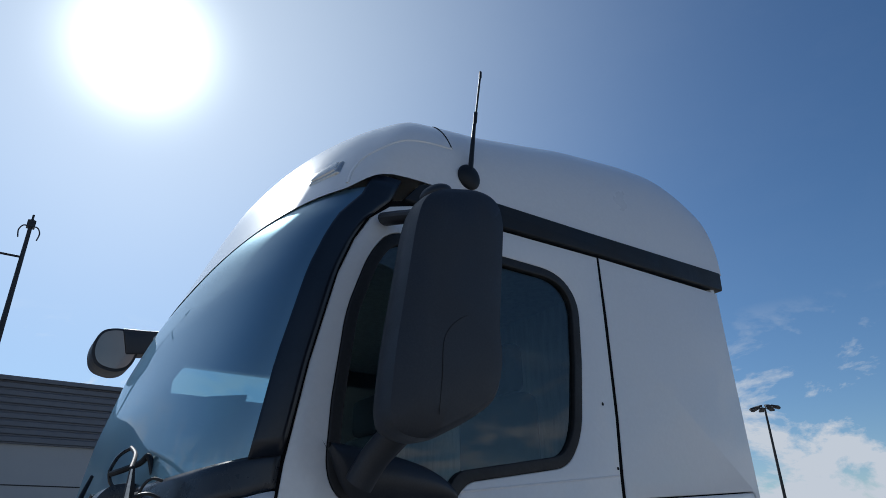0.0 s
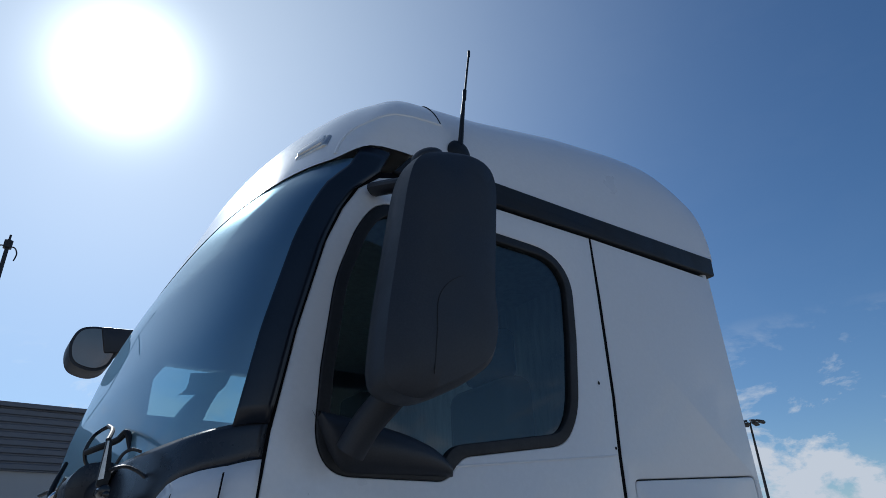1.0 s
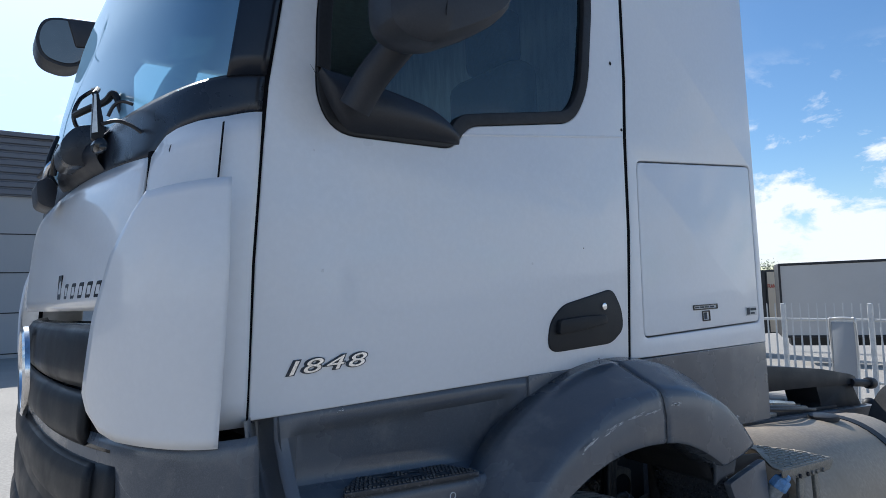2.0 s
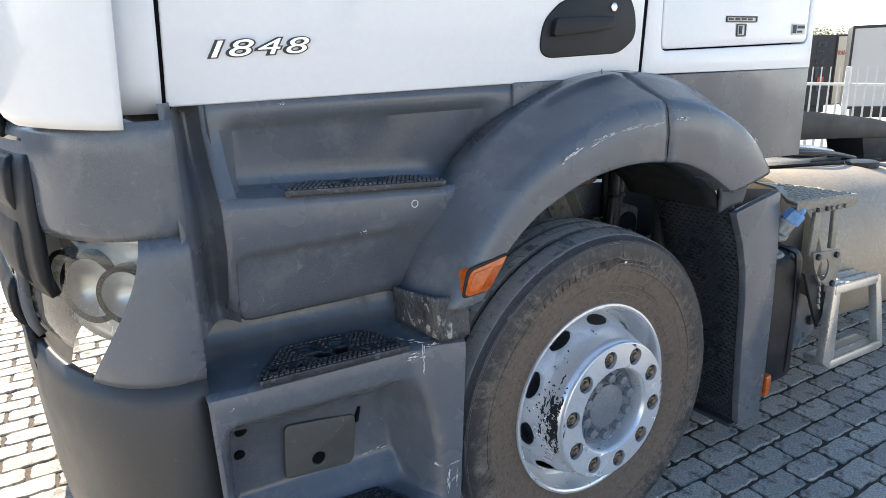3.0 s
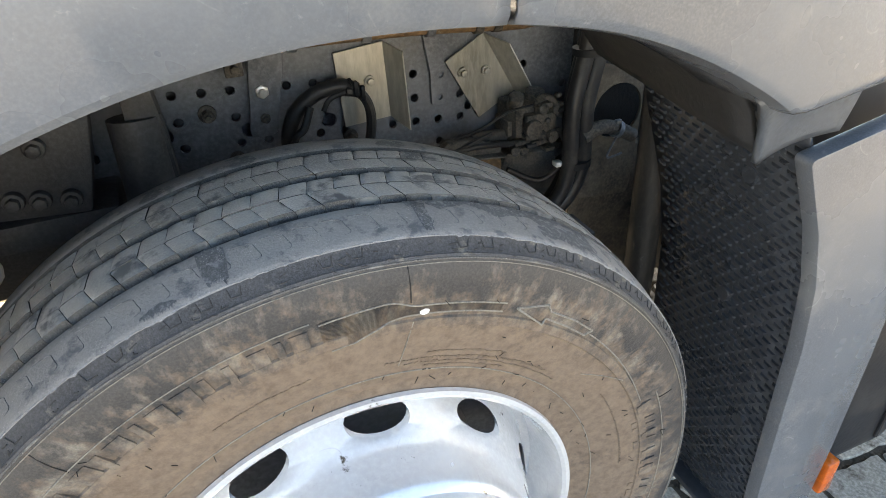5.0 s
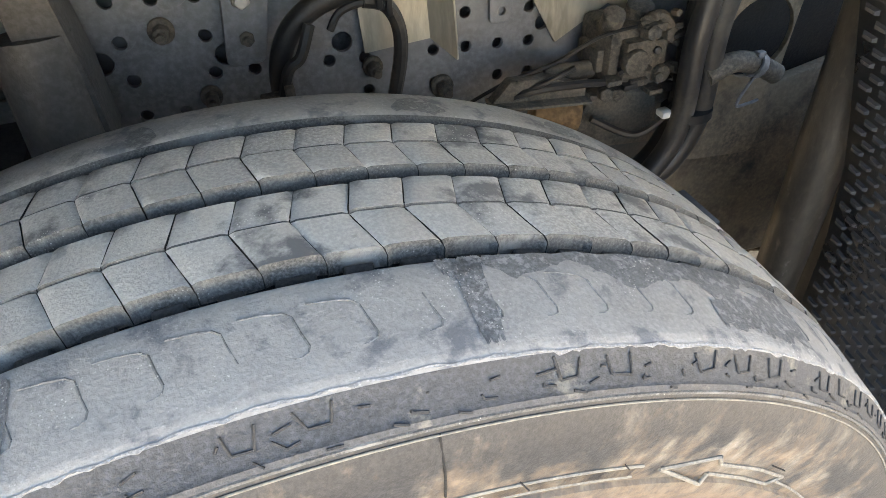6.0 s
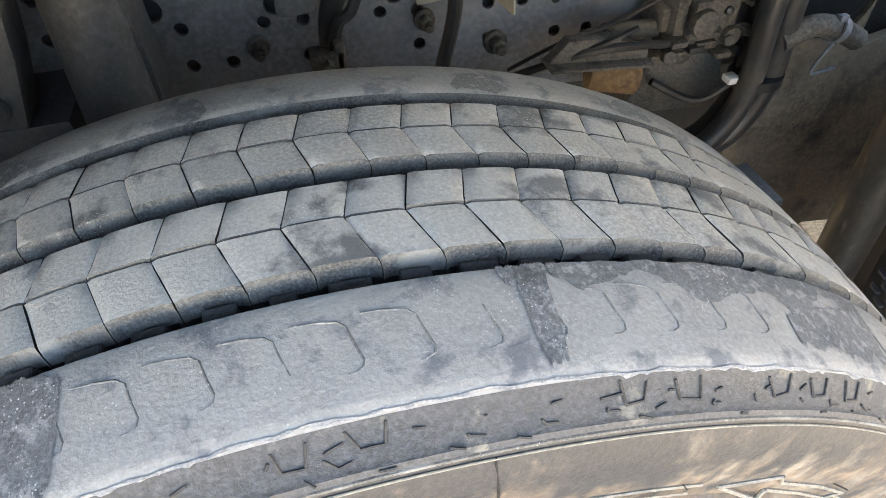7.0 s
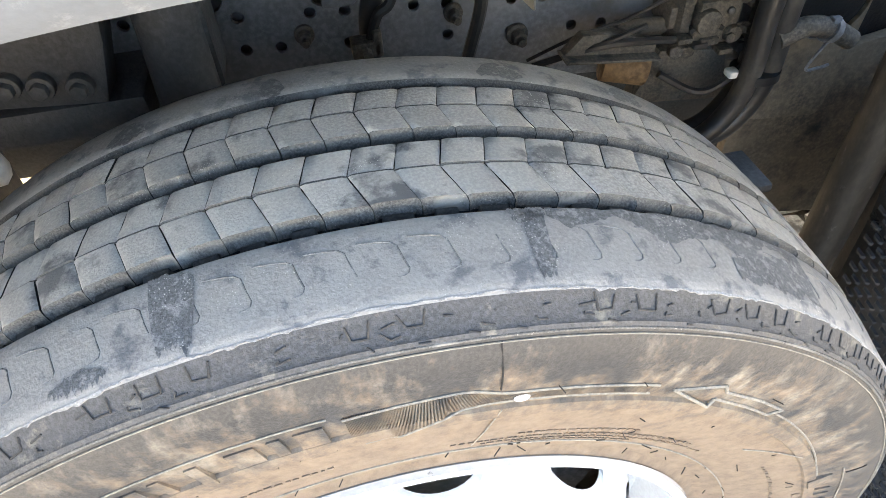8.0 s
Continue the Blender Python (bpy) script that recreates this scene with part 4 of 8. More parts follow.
    bmesh.ops.bevel(bm, geom=list({e for v in vs for e in v.link_edges}), offset=0.0008, segments=1, affect="EDGES")


# small bars in the first and third grooves
rnd = random.Random(3)
for k in range(-11, 20):
    bm = bmesh.new()
    groove_bar(bm, k, 0.1338, 0.0062, rnd)
    part("groove_bar", bm, BARS, wheel)
for k in range(-6, 14):
    bm = bmesh.new()
    groove_bar(bm, k - 0.3, 0.2625, 0.0035, rnd)
    part("groove_bar", bm, BARS, wheel)
# fine worn cuts in the shoulder rib, open brackets in shape
rnd = random.Random(31)
for k in range(-14, 24):
    a0 = FIRST + (k + 0.17) * 2 * math.pi / PITCH
    bm = bmesh.new()
    faint = rnd.random()
    run = [(0.1135, 0.0255), (0.1128, 0.0165), (0.1112, 0.0075), (0.1085, 0.0040), (0.1005, 0.0018), (0.0935, -0.0006), (0.0905, 0.0002), (0.0893, 0.0030), (0.0890, 0.0062)]
    run = run[(0 if faint > 0.3 else 1 if faint > 0.15 else 3):(9 if faint < 0.75 else 6)]
    line = []
    for i, (y, s) in enumerate(run):
        a = a0 + s / 0.50
        line.append(Vector(((crown(y) - 0.0001) * math.cos(a), y + rnd.uniform(-0.0003, 0.0003), (crown(y) - 0.0001) * math.sin(a))))
    for i, (p, q) in enumerate(zip(line, line[1:])):
        w = 0.00055 * (0.6 + 0.5 * math.sin(math.pi * (i + 0.5) / (len(line) - 1))) * rnd.uniform(0.7, 1.1)
        cyl(bm, p, q, w, w, seg=5)
    part("cut", bm, STAIN, wheel)
# small moulded frames and ticks round the shoulder band
def band_point(r, a, lift=0.0):
    y = interp(r, sorted(side))
    return Vector(((r + lift * 0.6) * math.cos(a), y - lift, (r + lift * 0.6) * math.sin(a)))


bm = bmesh.new()
rnd = random.Random(5)
for k in range(PITCH):
    a0 = FIRST + (k + 0.3) * 2 * math.pi / PITCH
    for runs in ([(0.4955, -0.013), (0.4890, -0.010), (0.4890, 0.009), (0.4955, 0.013)], [(0.4870, 0.018), (0.4866, 0.028), (0.4885, 0.030)], [(0.4845, -0.014), (0.4848, -0.003)], [(0.4925, 0.016), (0.4915, 0.026)]):
        if rnd.random() < 0.22:
            continue
        runs = [(r + rnd.uniform(-0.0009, 0.0009), s * rnd.uniform(0.75, 1.3)) for r, s in runs][rnd.choice((0, 0, 0, 1)):]
        line = [band_point(r, a0 + s + rnd.uniform(-0.0005, 0.0005), 0.0004) for r, s in runs]
        for p, q in zip(line, line[1:]):
            cyl(bm, p, q, 0.00065, seg=5)
flatten(bm)
tagged(part("shoulder_mark", bm, BARS, wheel, "small moulded frames and ticks round the tyre shoulder"), kind="stuff")
def smooth_step(u):
    u = max(0.0, min(1.0, u))
    return u * u * (3 - 2 * u)


def arc_bar(bm, a0, a1, r0, r1, proud=0.003, n=5):
    def y_at(r):
        return interp(r, sorted([(rr, yy) for rr, yy in side]))
    top, bot = [], []
    for i in range(n + 1):
        a = radians(a0 + (a1 - a0) * i / n)
        for r, lst in ((r0, bot), (r1, top)):
            lst.append((bm.verts.new((r * math.cos(a), y_at(r) - proud, r * math.sin(a))), bm.verts.new((r * math.cos(a), y_at(r) + 0.004, r * math.sin(a)))))
    for lst_a, lst_b in ((bot, top),):
        for i in range(n):
            a, b, c, d = lst_a[i], lst_a[i + 1], lst_b[i + 1], lst_b[i]
            bm.faces.new((a[0], b[0], c[0], d[0]))
            bm.faces.new((a[1], a[0], b[0], b[1])[::-1])
            bm.faces.new((d[0], d[1], c[1], c[0])[::-1])
        for q in ((lst_a[0], lst_b[0]), (lst_a[-1], lst_b[-1])):
            bm.faces.new((q[0][0], q[1][0], q[1][1], q[0][1]))
    return bm


def side_line(name, pts, w, mat=None, proud=0.0012):
    """A moulded ridge along points given as (degrees, radius)."""
    bm = bmesh.new()
    line = []
    for a, r in pts:
        line.append(Vector((r * math.cos(radians(a)), interp(r, sorted(side)) - proud * 0.5, r * math.sin(radians(a)))))
    tube(bm, line, w, 6, fine_steps=2)
    return part(name, bm, mat or WORNBAND, wheel)


def arc(a0, a1, r, step=1.0, rise=lambda u: 0.0):
    n = max(2, int(abs(a1 - a0) / step))
    return [(a0 + (a1 - a0) * i / n, r + rise(i / n)) for i in range(n + 1)]


# raised writing, worn past reading: plain slanted bars along an arc
rnd = random.Random(77)
for start, end, lo, hi in ((94.5, 137, 0.396, 0.434), (-24, 20, 0.392, 0.428), (188, 228, 0.392, 0.428)):
    a = start
    while a < end:
        w = rnd.choice((0.9, 1.0, 2.3, 2.6))
        bm = bmesh.new()
        arc_bar(bm, a, a + w, lo + (0.012 if rnd.random() < 0.2 else 0.0), hi, 0.0013, 3)
        part("raised_mark", bm, SIDEWALL, wheel)
        a += w + rnd.choice((1.0, 1.3, 2.2))
# two framing lines that bend up round the writing, rings, radial ticks
side_line("raised_line", arc(66, 80.5, 0.4195), 0.0010)
side_line("raised_line", arc(66, 79, 0.4310) + arc(79.5, 84, 0.4310, 0.5, lambda u: 0.009 * smooth_step(u)) + arc(84.5, 93, 0.440, 1.0, lambda u: -0.004 * u), 0.0010)
side_line("raised_line", arc(80.5, 92, 0.4195, 1.0, lambda u: -0.022 * smooth_step(u)), 0.0009)
side_line("raised_line", arc(94, 140, 0.4415, 1.5), 0.0007)
side_line("raised_line", arc(22, 47, 0.4130, 1.0, lambda u: 0.008 * u), 0.0010)
side_line("raised_line", arc(-30, 22, 0.4380, 1.5), 0.0008)
for a0, r0, a1, r1 in ((81.6, 0.478, 80.9, 0.437), (80.2, 0.412, 81.0, 0.345), (31, 0.405, 40, 0.372), (126, 0.478, 126, 0.44), (150, 0.42, 152, 0.34), (20, 0.46, 20, 0.44)):
    side_line("raised_line", [(a0, r0), ((a0 + a1) / 2, (r0 + r1) / 2), (a1, r1)], 0.0006, GROOVE if r1 > 0.40 else None)
for r, w in ((0.4812, 0.0013), (0.4775, 0.0006), (0.330, 0.0008)):
    side_line("raised_line", arc(-180, 180, r, 2.0), w, WORNBAND if r < 0.48 else EDGERUBBER)
# small worn print near the rim, as broken lines
rnd = random.Random(52)
for r, a0, a1 in ((0.352, 48, 84), (0.345, 44, 80), (0.338, 58, 76), (0.362, 60, 76), (0.372, 4, 30), (0.366, 96, 112)):
    bm = bmesh.new()
    a = a0
    while a < a1:
        w = rnd.uniform(0.25, 0.8)
        arc_bar(bm, a, a + w, r - 0.0018, r + 0.0018 * rnd.uniform(0.2, 1), 0.0010, 1)
        a += w + rnd.uniform(0.2, 0.5)
    tagged(part("fine_print", bm, SIDEWALL, wheel, "fine worn print as small bars"), kind="stuff")
# fine hatching in the band between the two lines
bm = bmesh.new()
for k in range(230):
    a = 66.5 + k * 0.115
    lo = 0.4205 - 0.022 * smooth_step((a - 80.5) / 11.5)
    hi = 0.4295 + 0.009 * smooth_step((a - 79.5) / 4.5)
    arc_bar(bm, a, a + 0.05, lo, hi, 0.0010, 1)
tagged(part("hatching", bm, SIDEWALL, wheel, "fine moulded ridges on the sidewall"), kind="stuff")
# moulded arrow, outlined
ARROW = [(63.8, 0.4255), (58.8, 0.4375), (57.6, 0.4300), (52.0, 0.4290), (47.3, 0.4270), (47.9, 0.4165), (52.5, 0.4180), (57.6, 0.4195), (57.8, 0.4115), (63.8, 0.4255)]
for p, q in zip(ARROW, ARROW[1:]):
    side_line("arrow_line", [p, q], 0.0013)
bm = bmesh.new()
rnd = random.Random(9)
for k in range(100):
    a, r = rnd.uniform(0, 2 * math.pi), rnd.choice((0.315, 0.33, 0.355, 0.385, 0.435))
    y = interp(r, sorted(side)) - 0.001
    p = Vector((r * math.cos(a), y, r * math.sin(a)))
    d = Vector((rnd.uniform(-1, 1), -0.35, rnd.uniform(-1, 1))).normalized() * rnd.uniform(0.004, 0.009)
    tube(bm, [p, p + d * 0.6, p + d], 0.0005, 4)
tagged(part("rubber_hair", bm, GROOVE, wheel, "short worn rubber hairs"), kind="stuff")
bm = bmesh.new()
bmesh.ops.create_icosphere(bm, subdivisions=2, radius=1, matrix=Matrix.Translation((0.083, 0.0535, 0.4145)) @ Matrix.Diagonal((0.0055, 0.002, 0.004, 1)))
part("white_mark", bm, PAINTCHIP, wheel, "dab of white paint on the sidewall")


# rim with its oval hand holes
def holed_band(bm, prof0, prof1, count, turn, hole_w, hole_h, n=32):
    """A ring between two (radius, y) with oval holes through it."""
    span = 2 * math.pi / count

    def at(a, t):
        r, y = prof0[0] + (prof1[0] - prof0[0]) * t, prof0[1] + (prof1[1] - prof0[1]) * t
        return (r * math.cos(a), y, r * math.sin(a))
    for k in range(count):
        mid = turn + k * span
        outer, inner, deep = [], [], []
        for i in range(n):
            q = 2 * math.pi * i / n
            c, s = math.cos(q), math.sin(q)
            m = max(abs(c), abs(s))
            outer.append(bm.verts.new(at(mid + c / m * span / 2, 0.5 + s / m * 0.5)))
            inner.append(bm.verts.new(at(mid + c * hole_w * span, 0.5 + s * hole_h)))
            v = inner[-1].co
            deep.append(bm.verts.new((v.x, v.y + 0.012, v.z)))
        for i in range(n):
            j = (i + 1) % n
            bm.faces.new((outer[i], outer[j], inner[j], inner[i]))
            bm.faces.new((inner[i], inner[j], deep[j], deep[i]))
    bmesh.ops.remove_doubles(bm, verts=bm.verts, dist=1e-4)
    return bm


TURN = radians(98.8)
bm = bmesh.new()
lathe(bm, [(0.289, 0.073), (0.295, 0.0735), (0.2962, 0.079), (0.291, 0.086)], 128)
lathe(bm, [(0.289, 0.073), (0.284, 0.076), (0.2815, 0.084), (0.278, 0.10), (0.276, 0.125), (0.272, 0.15), (0.262, 0.157), (0.2565, 0.150), (0.2545, 0.142)], 128)
rim = part("rim", bm, RIM, wheel, "silver steel rim with chipped paint")
bm = bmesh.new()
holed_band(bm, (0.223, 0.062), (0.2565, 0.142), 10, radians(82.4), 0.27, 0.31)
lathe(bm, [(0.223, 0.062), (0.217, 0.046), (0.2125, 0.030), (0.2115, 0.022), (0.207, 0.012), (0.2035, 0.008)], 128)
bmesh.ops.remove_doubles(bm, verts=bm.verts, dist=2e-4)
part("wheel_disc", bm, RIM, wheel, "silver dished disc with ten oval holes")
# dark scrapes along the edge of the disc
DISC = [(0.2035, 0.008), (0.207, 0.012), (0.2115, 0.022), (0.2125, 0.030), (0.217, 0.046), (0.223, 0.062), (0.2565, 0.142)]
rnd = random.Random(41)
bm = bmesh.new()
for k in range(190):
    big = k < 70
    a = radians(rnd.gauss(172, 11 if big else 20))
    r = 0.208 + abs(rnd.gauss(0, 0.007 if big else 0.012))
    run = rnd.uniform(0.010, 0.034) if big else rnd.uniform(0.002, 0.008)
    wide = rnd.uniform(0.0004, 0.0014) if big else rnd.uniform(0.0005, 0.0016)
    top, low = [], []
    n = 5 if big else 2
    for i in range(n + 1):
        aa = a + (i / n - 0.5) * run / r
        c = r + rnd.uniform(-0.0007, 0.0007)
        h = wide * (0.15 if i in (0, n) else rnd.uniform(0.5, 1.3))
        for rr, lst in ((c + h, top), (c - h, low)):
            lst.append(bm.verts.new((rr * math.cos(aa), interp(rr, DISC) - 0.0014, rr * math.sin(aa))))
    for i in range(n):
        bm.faces.new((low[i], low[i + 1], top[i + 1], top[i]))
tagged(part("scrape", bm, GROOVE, wheel, "dark scrapes through the silver paint", smooth=False), kind="stuff")
# nut ring
bm = bmesh.new()
holed_band(bm, (0.1305, -0.003), (0.2005, -0.003), 10, TURN, 0.235, 0.365, 32)
lathe(bm, [(0.2005, -0.003), (0.2035, -0.001), (0.2035, 0.012)], 128)
lathe(bm, [(0.1305, -0.003), (0.1275, 0.0), (0.1235, 0.010), (0.1225, 0.045)], 128)
bmesh.ops.remove_doubles(bm, verts=bm.verts, dist=2e-4)
part("nut_ring", bm, RIM, wheel, "silver ring round the wheel nuts, scratched")
# dark floor: the shade inside the nut holes is put into its colour
bm = bmesh.new()
lathe(bm, [(0.126, 0.016), (0.2, 0.018)], 96)
part("ring_floor", bm, STAIN, wheel)
bm = bmesh.new()
cyl(bm, (0, 0.022, 0), (0, 0.001, 0), 0.0180, 0.0165, seg=6, bevel=0.002)
cyl(bm, (0, 0.022, 0), (0, 0.012, 0), 0.0205, 0.0195, seg=24)
cyl(bm, (0, 0.004, 0), (0, -0.006, 0), 0.0105, 0.0095, seg=14, bevel=0.001)
nut_mesh = mesh_of(bm, NUT)
for k in range(10):
    a = TURN - k * math.pi / 5
    o = part("wheel_nut", None, None, wheel, "rusty wheel nut", mesh=nut_mesh)
    o.matrix_local = Matrix.Translation((0.1675 * math.cos(a), 0, 0.1675 * math.sin(a))) @ Matrix.Rotation(a * 3, 4, "Y")
bm = bmesh.new()
lathe(bm, [(0.1225, 0.045), (0.112, 0.046), (0.109, 0.040), (0.068, 0.037), (0.066, 0.030), (0.06, 0.027), (0.0005, 0.026)], 72)
part("hub", bm, HUB, wheel, "grey painted hub cap")
bm = bmesh.new()
cyl(bm, (0, 0.045, 0), (0, 0.018, 0), 0.0165, 0.0155, seg=6, bevel=0.0015)
cyl(bm, (0, 0.045, 0), (0, 0.035, 0), 0.021, seg=18)
bolt_mesh = mesh_of(bm, HUB)
for k in range(10):
    a = TURN - 0.25 - k * math.pi / 5
    o = part("hub_bolt", None, None, wheel, mesh=bolt_mesh)
    o.matrix_local = Matrix.Translation((0.088 * math.cos(a), 0, 0.088 * math.sin(a))) @ Matrix.Rotation(a, 4, "Y")
bm = bmesh.new()
lathe(bm, [(0.25, 0.2), (0.2, 0.21), (0.19, 0.19), (0.001, 0.19)], 48)
part("brake_drum", bm, CHASSIS, wheel)

def round_hole(x, z, r, n=12):
    return [(x + r * math.cos(-a), z + r * math.sin(-a)) for a in (2 * math.pi * i / n for i in range(n))]


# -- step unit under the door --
# slight skew found by fitting points to the camera's view
BODY_FIT = Matrix(((1.0056, 0.0223, 0.0095, -0.0167), (-0.0167, 0.999, 0.0, -0.0062), (0.0056, -0.0051, 0.9891, -0.0088), (0, 0, 0, 1)))


def fall_step(x):
    """The upper step drops towards the rear, a slope set from the camera's view."""
    return -0.065 * (x + 0.62)


def smooth(t):
    t = max(0.0, min(1.0, t))
    return t * t * (3 - 2 * t)


def lower_front(x, z):
    """The lower unit's outer face: it leans out towards the wheel and downwards."""
    return interp(x, [(-1.07, 0.088), (-0.97, 0.078), (-0.62, 0.052), (-0.585, 0.034), (-0.50, 0.004)]) - 0.030 * (0.83 - z) / 0.37


LOWER = [(0.205, 0.985), (0.205, 0.90), (0.198, 0.868), (0.18, 0.850), (0.155, 0.843), (0.03, 0.834), (0.012, 0.832), (0.003, 0.826), (0.0, 0.812), (0.0, 0.775), (0.004, 0.766), (0.02, 0.755), (0.055, 0.735), (0.09, 0.705), (0.112, 0.67), (0.122, 0.63), (0.127, 0.58), (0.128, 0.54), (0.124, 0.525), (0.112, 0.512),
         (0.100, 0.490), (0.088, 0.472), (0.07, 0.465), (0.03, 0.461), (0.012, 0.459), (0.003, 0.453), (0.0, 0.44), (0.002, 0.375), (0.012, 0.358), (0.16, 0.352)]
UPPER = [(0.203, 1.408), (0.203, 1.372), (0.208, 1.358), (0.222, 1.345), (0.228, 1.32), (0.238, 1.255), (0.240, 1.222), (0.232, 1.205), (0.215, 1.198), (0.150, 1.193), (0.134, 1.190), (0.127, 1.182), (0.124, 1.168), (0.124, 1.112), (0.127, 1.104), (0.137, 1.094), (0.147, 1.084), (0.152, 1.07), (0.162, 1.01), (0.170, 0.962), (0.176, 0.944), (0.188, 0.934), (0.21, 0.932), (0.30, 0.94)]
XL0, XL1 = -1.068, -0.503
bm = bmesh.new()
rows = []
for i in range(57):
    x = XL0 + (XL1 - XL0) * i / 56
    row = []
    for d, z in LOWER:
        if z > 0.80:
            # the ledge runs to the corner panel, whose top is a little higher
            right = smooth((-0.592 - x) / 0.05) if d > 0.16 else 1.0
            left = smooth((x - XL0) / 0.05)
            dd = d * (0.5 + 0.5 * left if d > 0.16 else 1.0)
            zz = z + 0.008 * smooth((x + 0.60) / 0.02) * (1 if d > 0.002 else 0.5)
        elif z > 0.46:
            xr = interp(z, [(0.46, -0.540), (0.55, -0.545), (0.66, -0.560), (0.73, -0.585), (0.768, -0.605)])
            right, left = smooth((xr - x) / 0.07), smooth((x - XL0 - 0.008) / 0.050)
            dd, zz = d * right * left, z
            if z < 0.53:
                zz = z - 0.0 * x
        else:
            dd, zz = d, z
            if z > 0.44:
                dd = d * smooth((-0.535 - x) / 0.05) * smooth((x - XL0 - 0.01) / 0.05)
        xx = XL0 + (x - XL0) * (1 - 0.11 * max(0.0, 0.84 - zz) / 0.48)
        row.append(bm.verts.new((xx, lower_front(x, zz) + dd, zz)))
    rows.append(row)
for p, q in zip(rows, rows[1:]):
    for j in range(len(p) - 1):
        bm.faces.new((p[j], p[j + 1], q[j + 1], q[j]))
# the end of the corner panel turns inwards
last = rows[-1][5:]
back = [bm.verts.new((v.co.x + 0.012, v.co.y + 0.16, v.co.z)) for v in last]
for j in range(len(last) - 1):
    bm.faces.new((last[j], last[j + 1], back[j + 1], back[j]))
steps = part("step_unit", bm, PLASTIC, truck, "scuffed grey plastic entry steps")
thick(steps, 0.004, -1.0)
bm = bmesh.new()
rows = []
for i in range(49):
    x = -0.985 + 0.79 * i / 48
    row = []
    for y, z in UPPER:
        zz = z + (fall_step(x) if z < 1.34 else 0.0) if z > 1.16 else z
        yy = y
        if z > 1.19:
            flat = 0.203 if z > 1.30 else interp(z, [(1.19, 0.130), (1.205, 0.142), (1.26, 0.178), (1.30, 0.203)])
            k = smooth((x + 0.955) / 0.035) * (1 - smooth((x + 0.30) / 0.07))
            yy = flat + (y - flat) * k
        elif 1.0 < z < 1.11:
            # the hollow under the nose closes towards both ends
            plain = interp(z, [(1.0, 0.160), (1.07, 0.139), (1.095, 0.129), (1.12, 0.125)])
            yy = plain + (y - plain) * smooth((x + 0.975) / 0.03) * (1 - smooth((x + 0.60) / 0.07))
        elif z < 1.0:
            zz = z + 0.035 * (1 - smooth((x + 0.985) / 0.04)) - 0.02 * (x + 0.7)
        # behind the fender the panel ends along its top edge
        over = interp(x, [(-0.50, 0.0), (-0.47, 1.06), (-0.40, 1.18), (-0.33, 1.26), (-0.24, 1.315), (-0.18, 1.34)])
        if zz < over:
            yy, zz = max(yy, 0.19), over - 0.02 * (over - zz)
        row.append(bm.verts.new((x, yy, zz)))
    rows.append(row)
for p, q in zip(rows, rows[1:]):
    for j in range(len(p) - 1):
        bm.faces.new((p[j], p[j + 1], q[j + 1], q[j]))
upper = part("step_panel", bm, PLASTIC, steps, "grey plastic panel with the upper step")
thick(upper, 0.004, -1.0)
# channel between bumper and steps
def channel(u, v):
    z = 0.945 + 0.458 * v
    right = interp(z, [(0.83, 0.10), (0.90, 0.14), (0.95, 0.175), (1.0, 0.160), (1.10, 0.130), (1.17, 0.124), (1.22, 0.140), (1.30, 0.19), (1.41, 0.20)])
    left = interp(z, [(0.83, 0.10), (0.95, 0.118), (1.2, 0.118), (1.41, 0.16)])
    dip = 0.075 * smooth((z - 0.86) / 0.12) * math.sin(math.pi * u ** 1.6) ** 1.2
    return (-1.068 + 0.093 * u + 0.03 * (1 - v) * 0.4 * u, left + (right - left) * smooth(u) + dip, z)


part("channel_panel", sheet(bmesh.new(), 18, 30, channel), PLASTIC, steps, "grey plastic channel beside the steps")

# tread plates with slots
def tread_plate(name, x0, x1, y0, y1, z, lean=0.0):
    o = smooth_outline([(x0, y0), (x1, y0), (x1 - 0.006, y0 + (y1 - y0) * 0.35), (x1 - 0.045, y1), (x0 + 0.095, y1), (x0 + 0.012, y0 + (y1 - y0) * 0.28)], [0.004, 0.004, 0.02, 0.02, 0.02, 0.02])
    holes = []
    w, d = x1 - x0, y1 - y0
    for fx, fy, sk in ((0.40, 0.74, -0.008), (0.62, 0.74, 0.006), (0.45, 0.42, -0.009), (0.59, 0.42, 0.007)):
        cx, cy, hw, hh = x0 + fx * w, y0 + fy * d, 0.0175, 0.12 * d
        holes.append([(cx - hw - sk, cy - hh), (cx + hw - sk, cy - hh), (cx + hw + sk, cy + hh), (cx - hw + sk, cy + hh)][::-1])
    for fx, lean_ in ((0.27, 1), (0.75, -1)):
        cx, cy = x0 + fx * w, y0 + 0.22 * d
        holes.append([(cx - 0.016, cy - 0.06 * d), (cx + 0.016, cy - 0.06 * d), (cx + 0.013 * lean_, cy + 0.13 * d)][::-1])
    bm = plate([o] + holes, 0.014, 0.002, lambda u, v, w_: (u, v, z + 0.012 - w_))
    rnd = random.Random(int(z * 100))
    for i in range(int(w / 0.0115)):
        for j in range(int(d / 0.0095)):
            px, py = x0 + 0.012 + i * 0.0115 + 0.004 * (j % 2), y0 + 0.008 + j * 0.0095
            f = (py - y0) / d
            if px < x0 + 0.008 + 0.10 * max(0.0, f - 0.15) or px > x1 - 0.010 - 0.05 * max(0.0, f - 0.3) or f > 0.95:
                continue
            if any(min(q[0] for q in h) - 0.006 < px < max(q[0] for q in h) + 0.006 and min(q[1] for q in h) - 0.005 < py < max(q[1] for q in h) + 0.005 for h in holes):
                continue
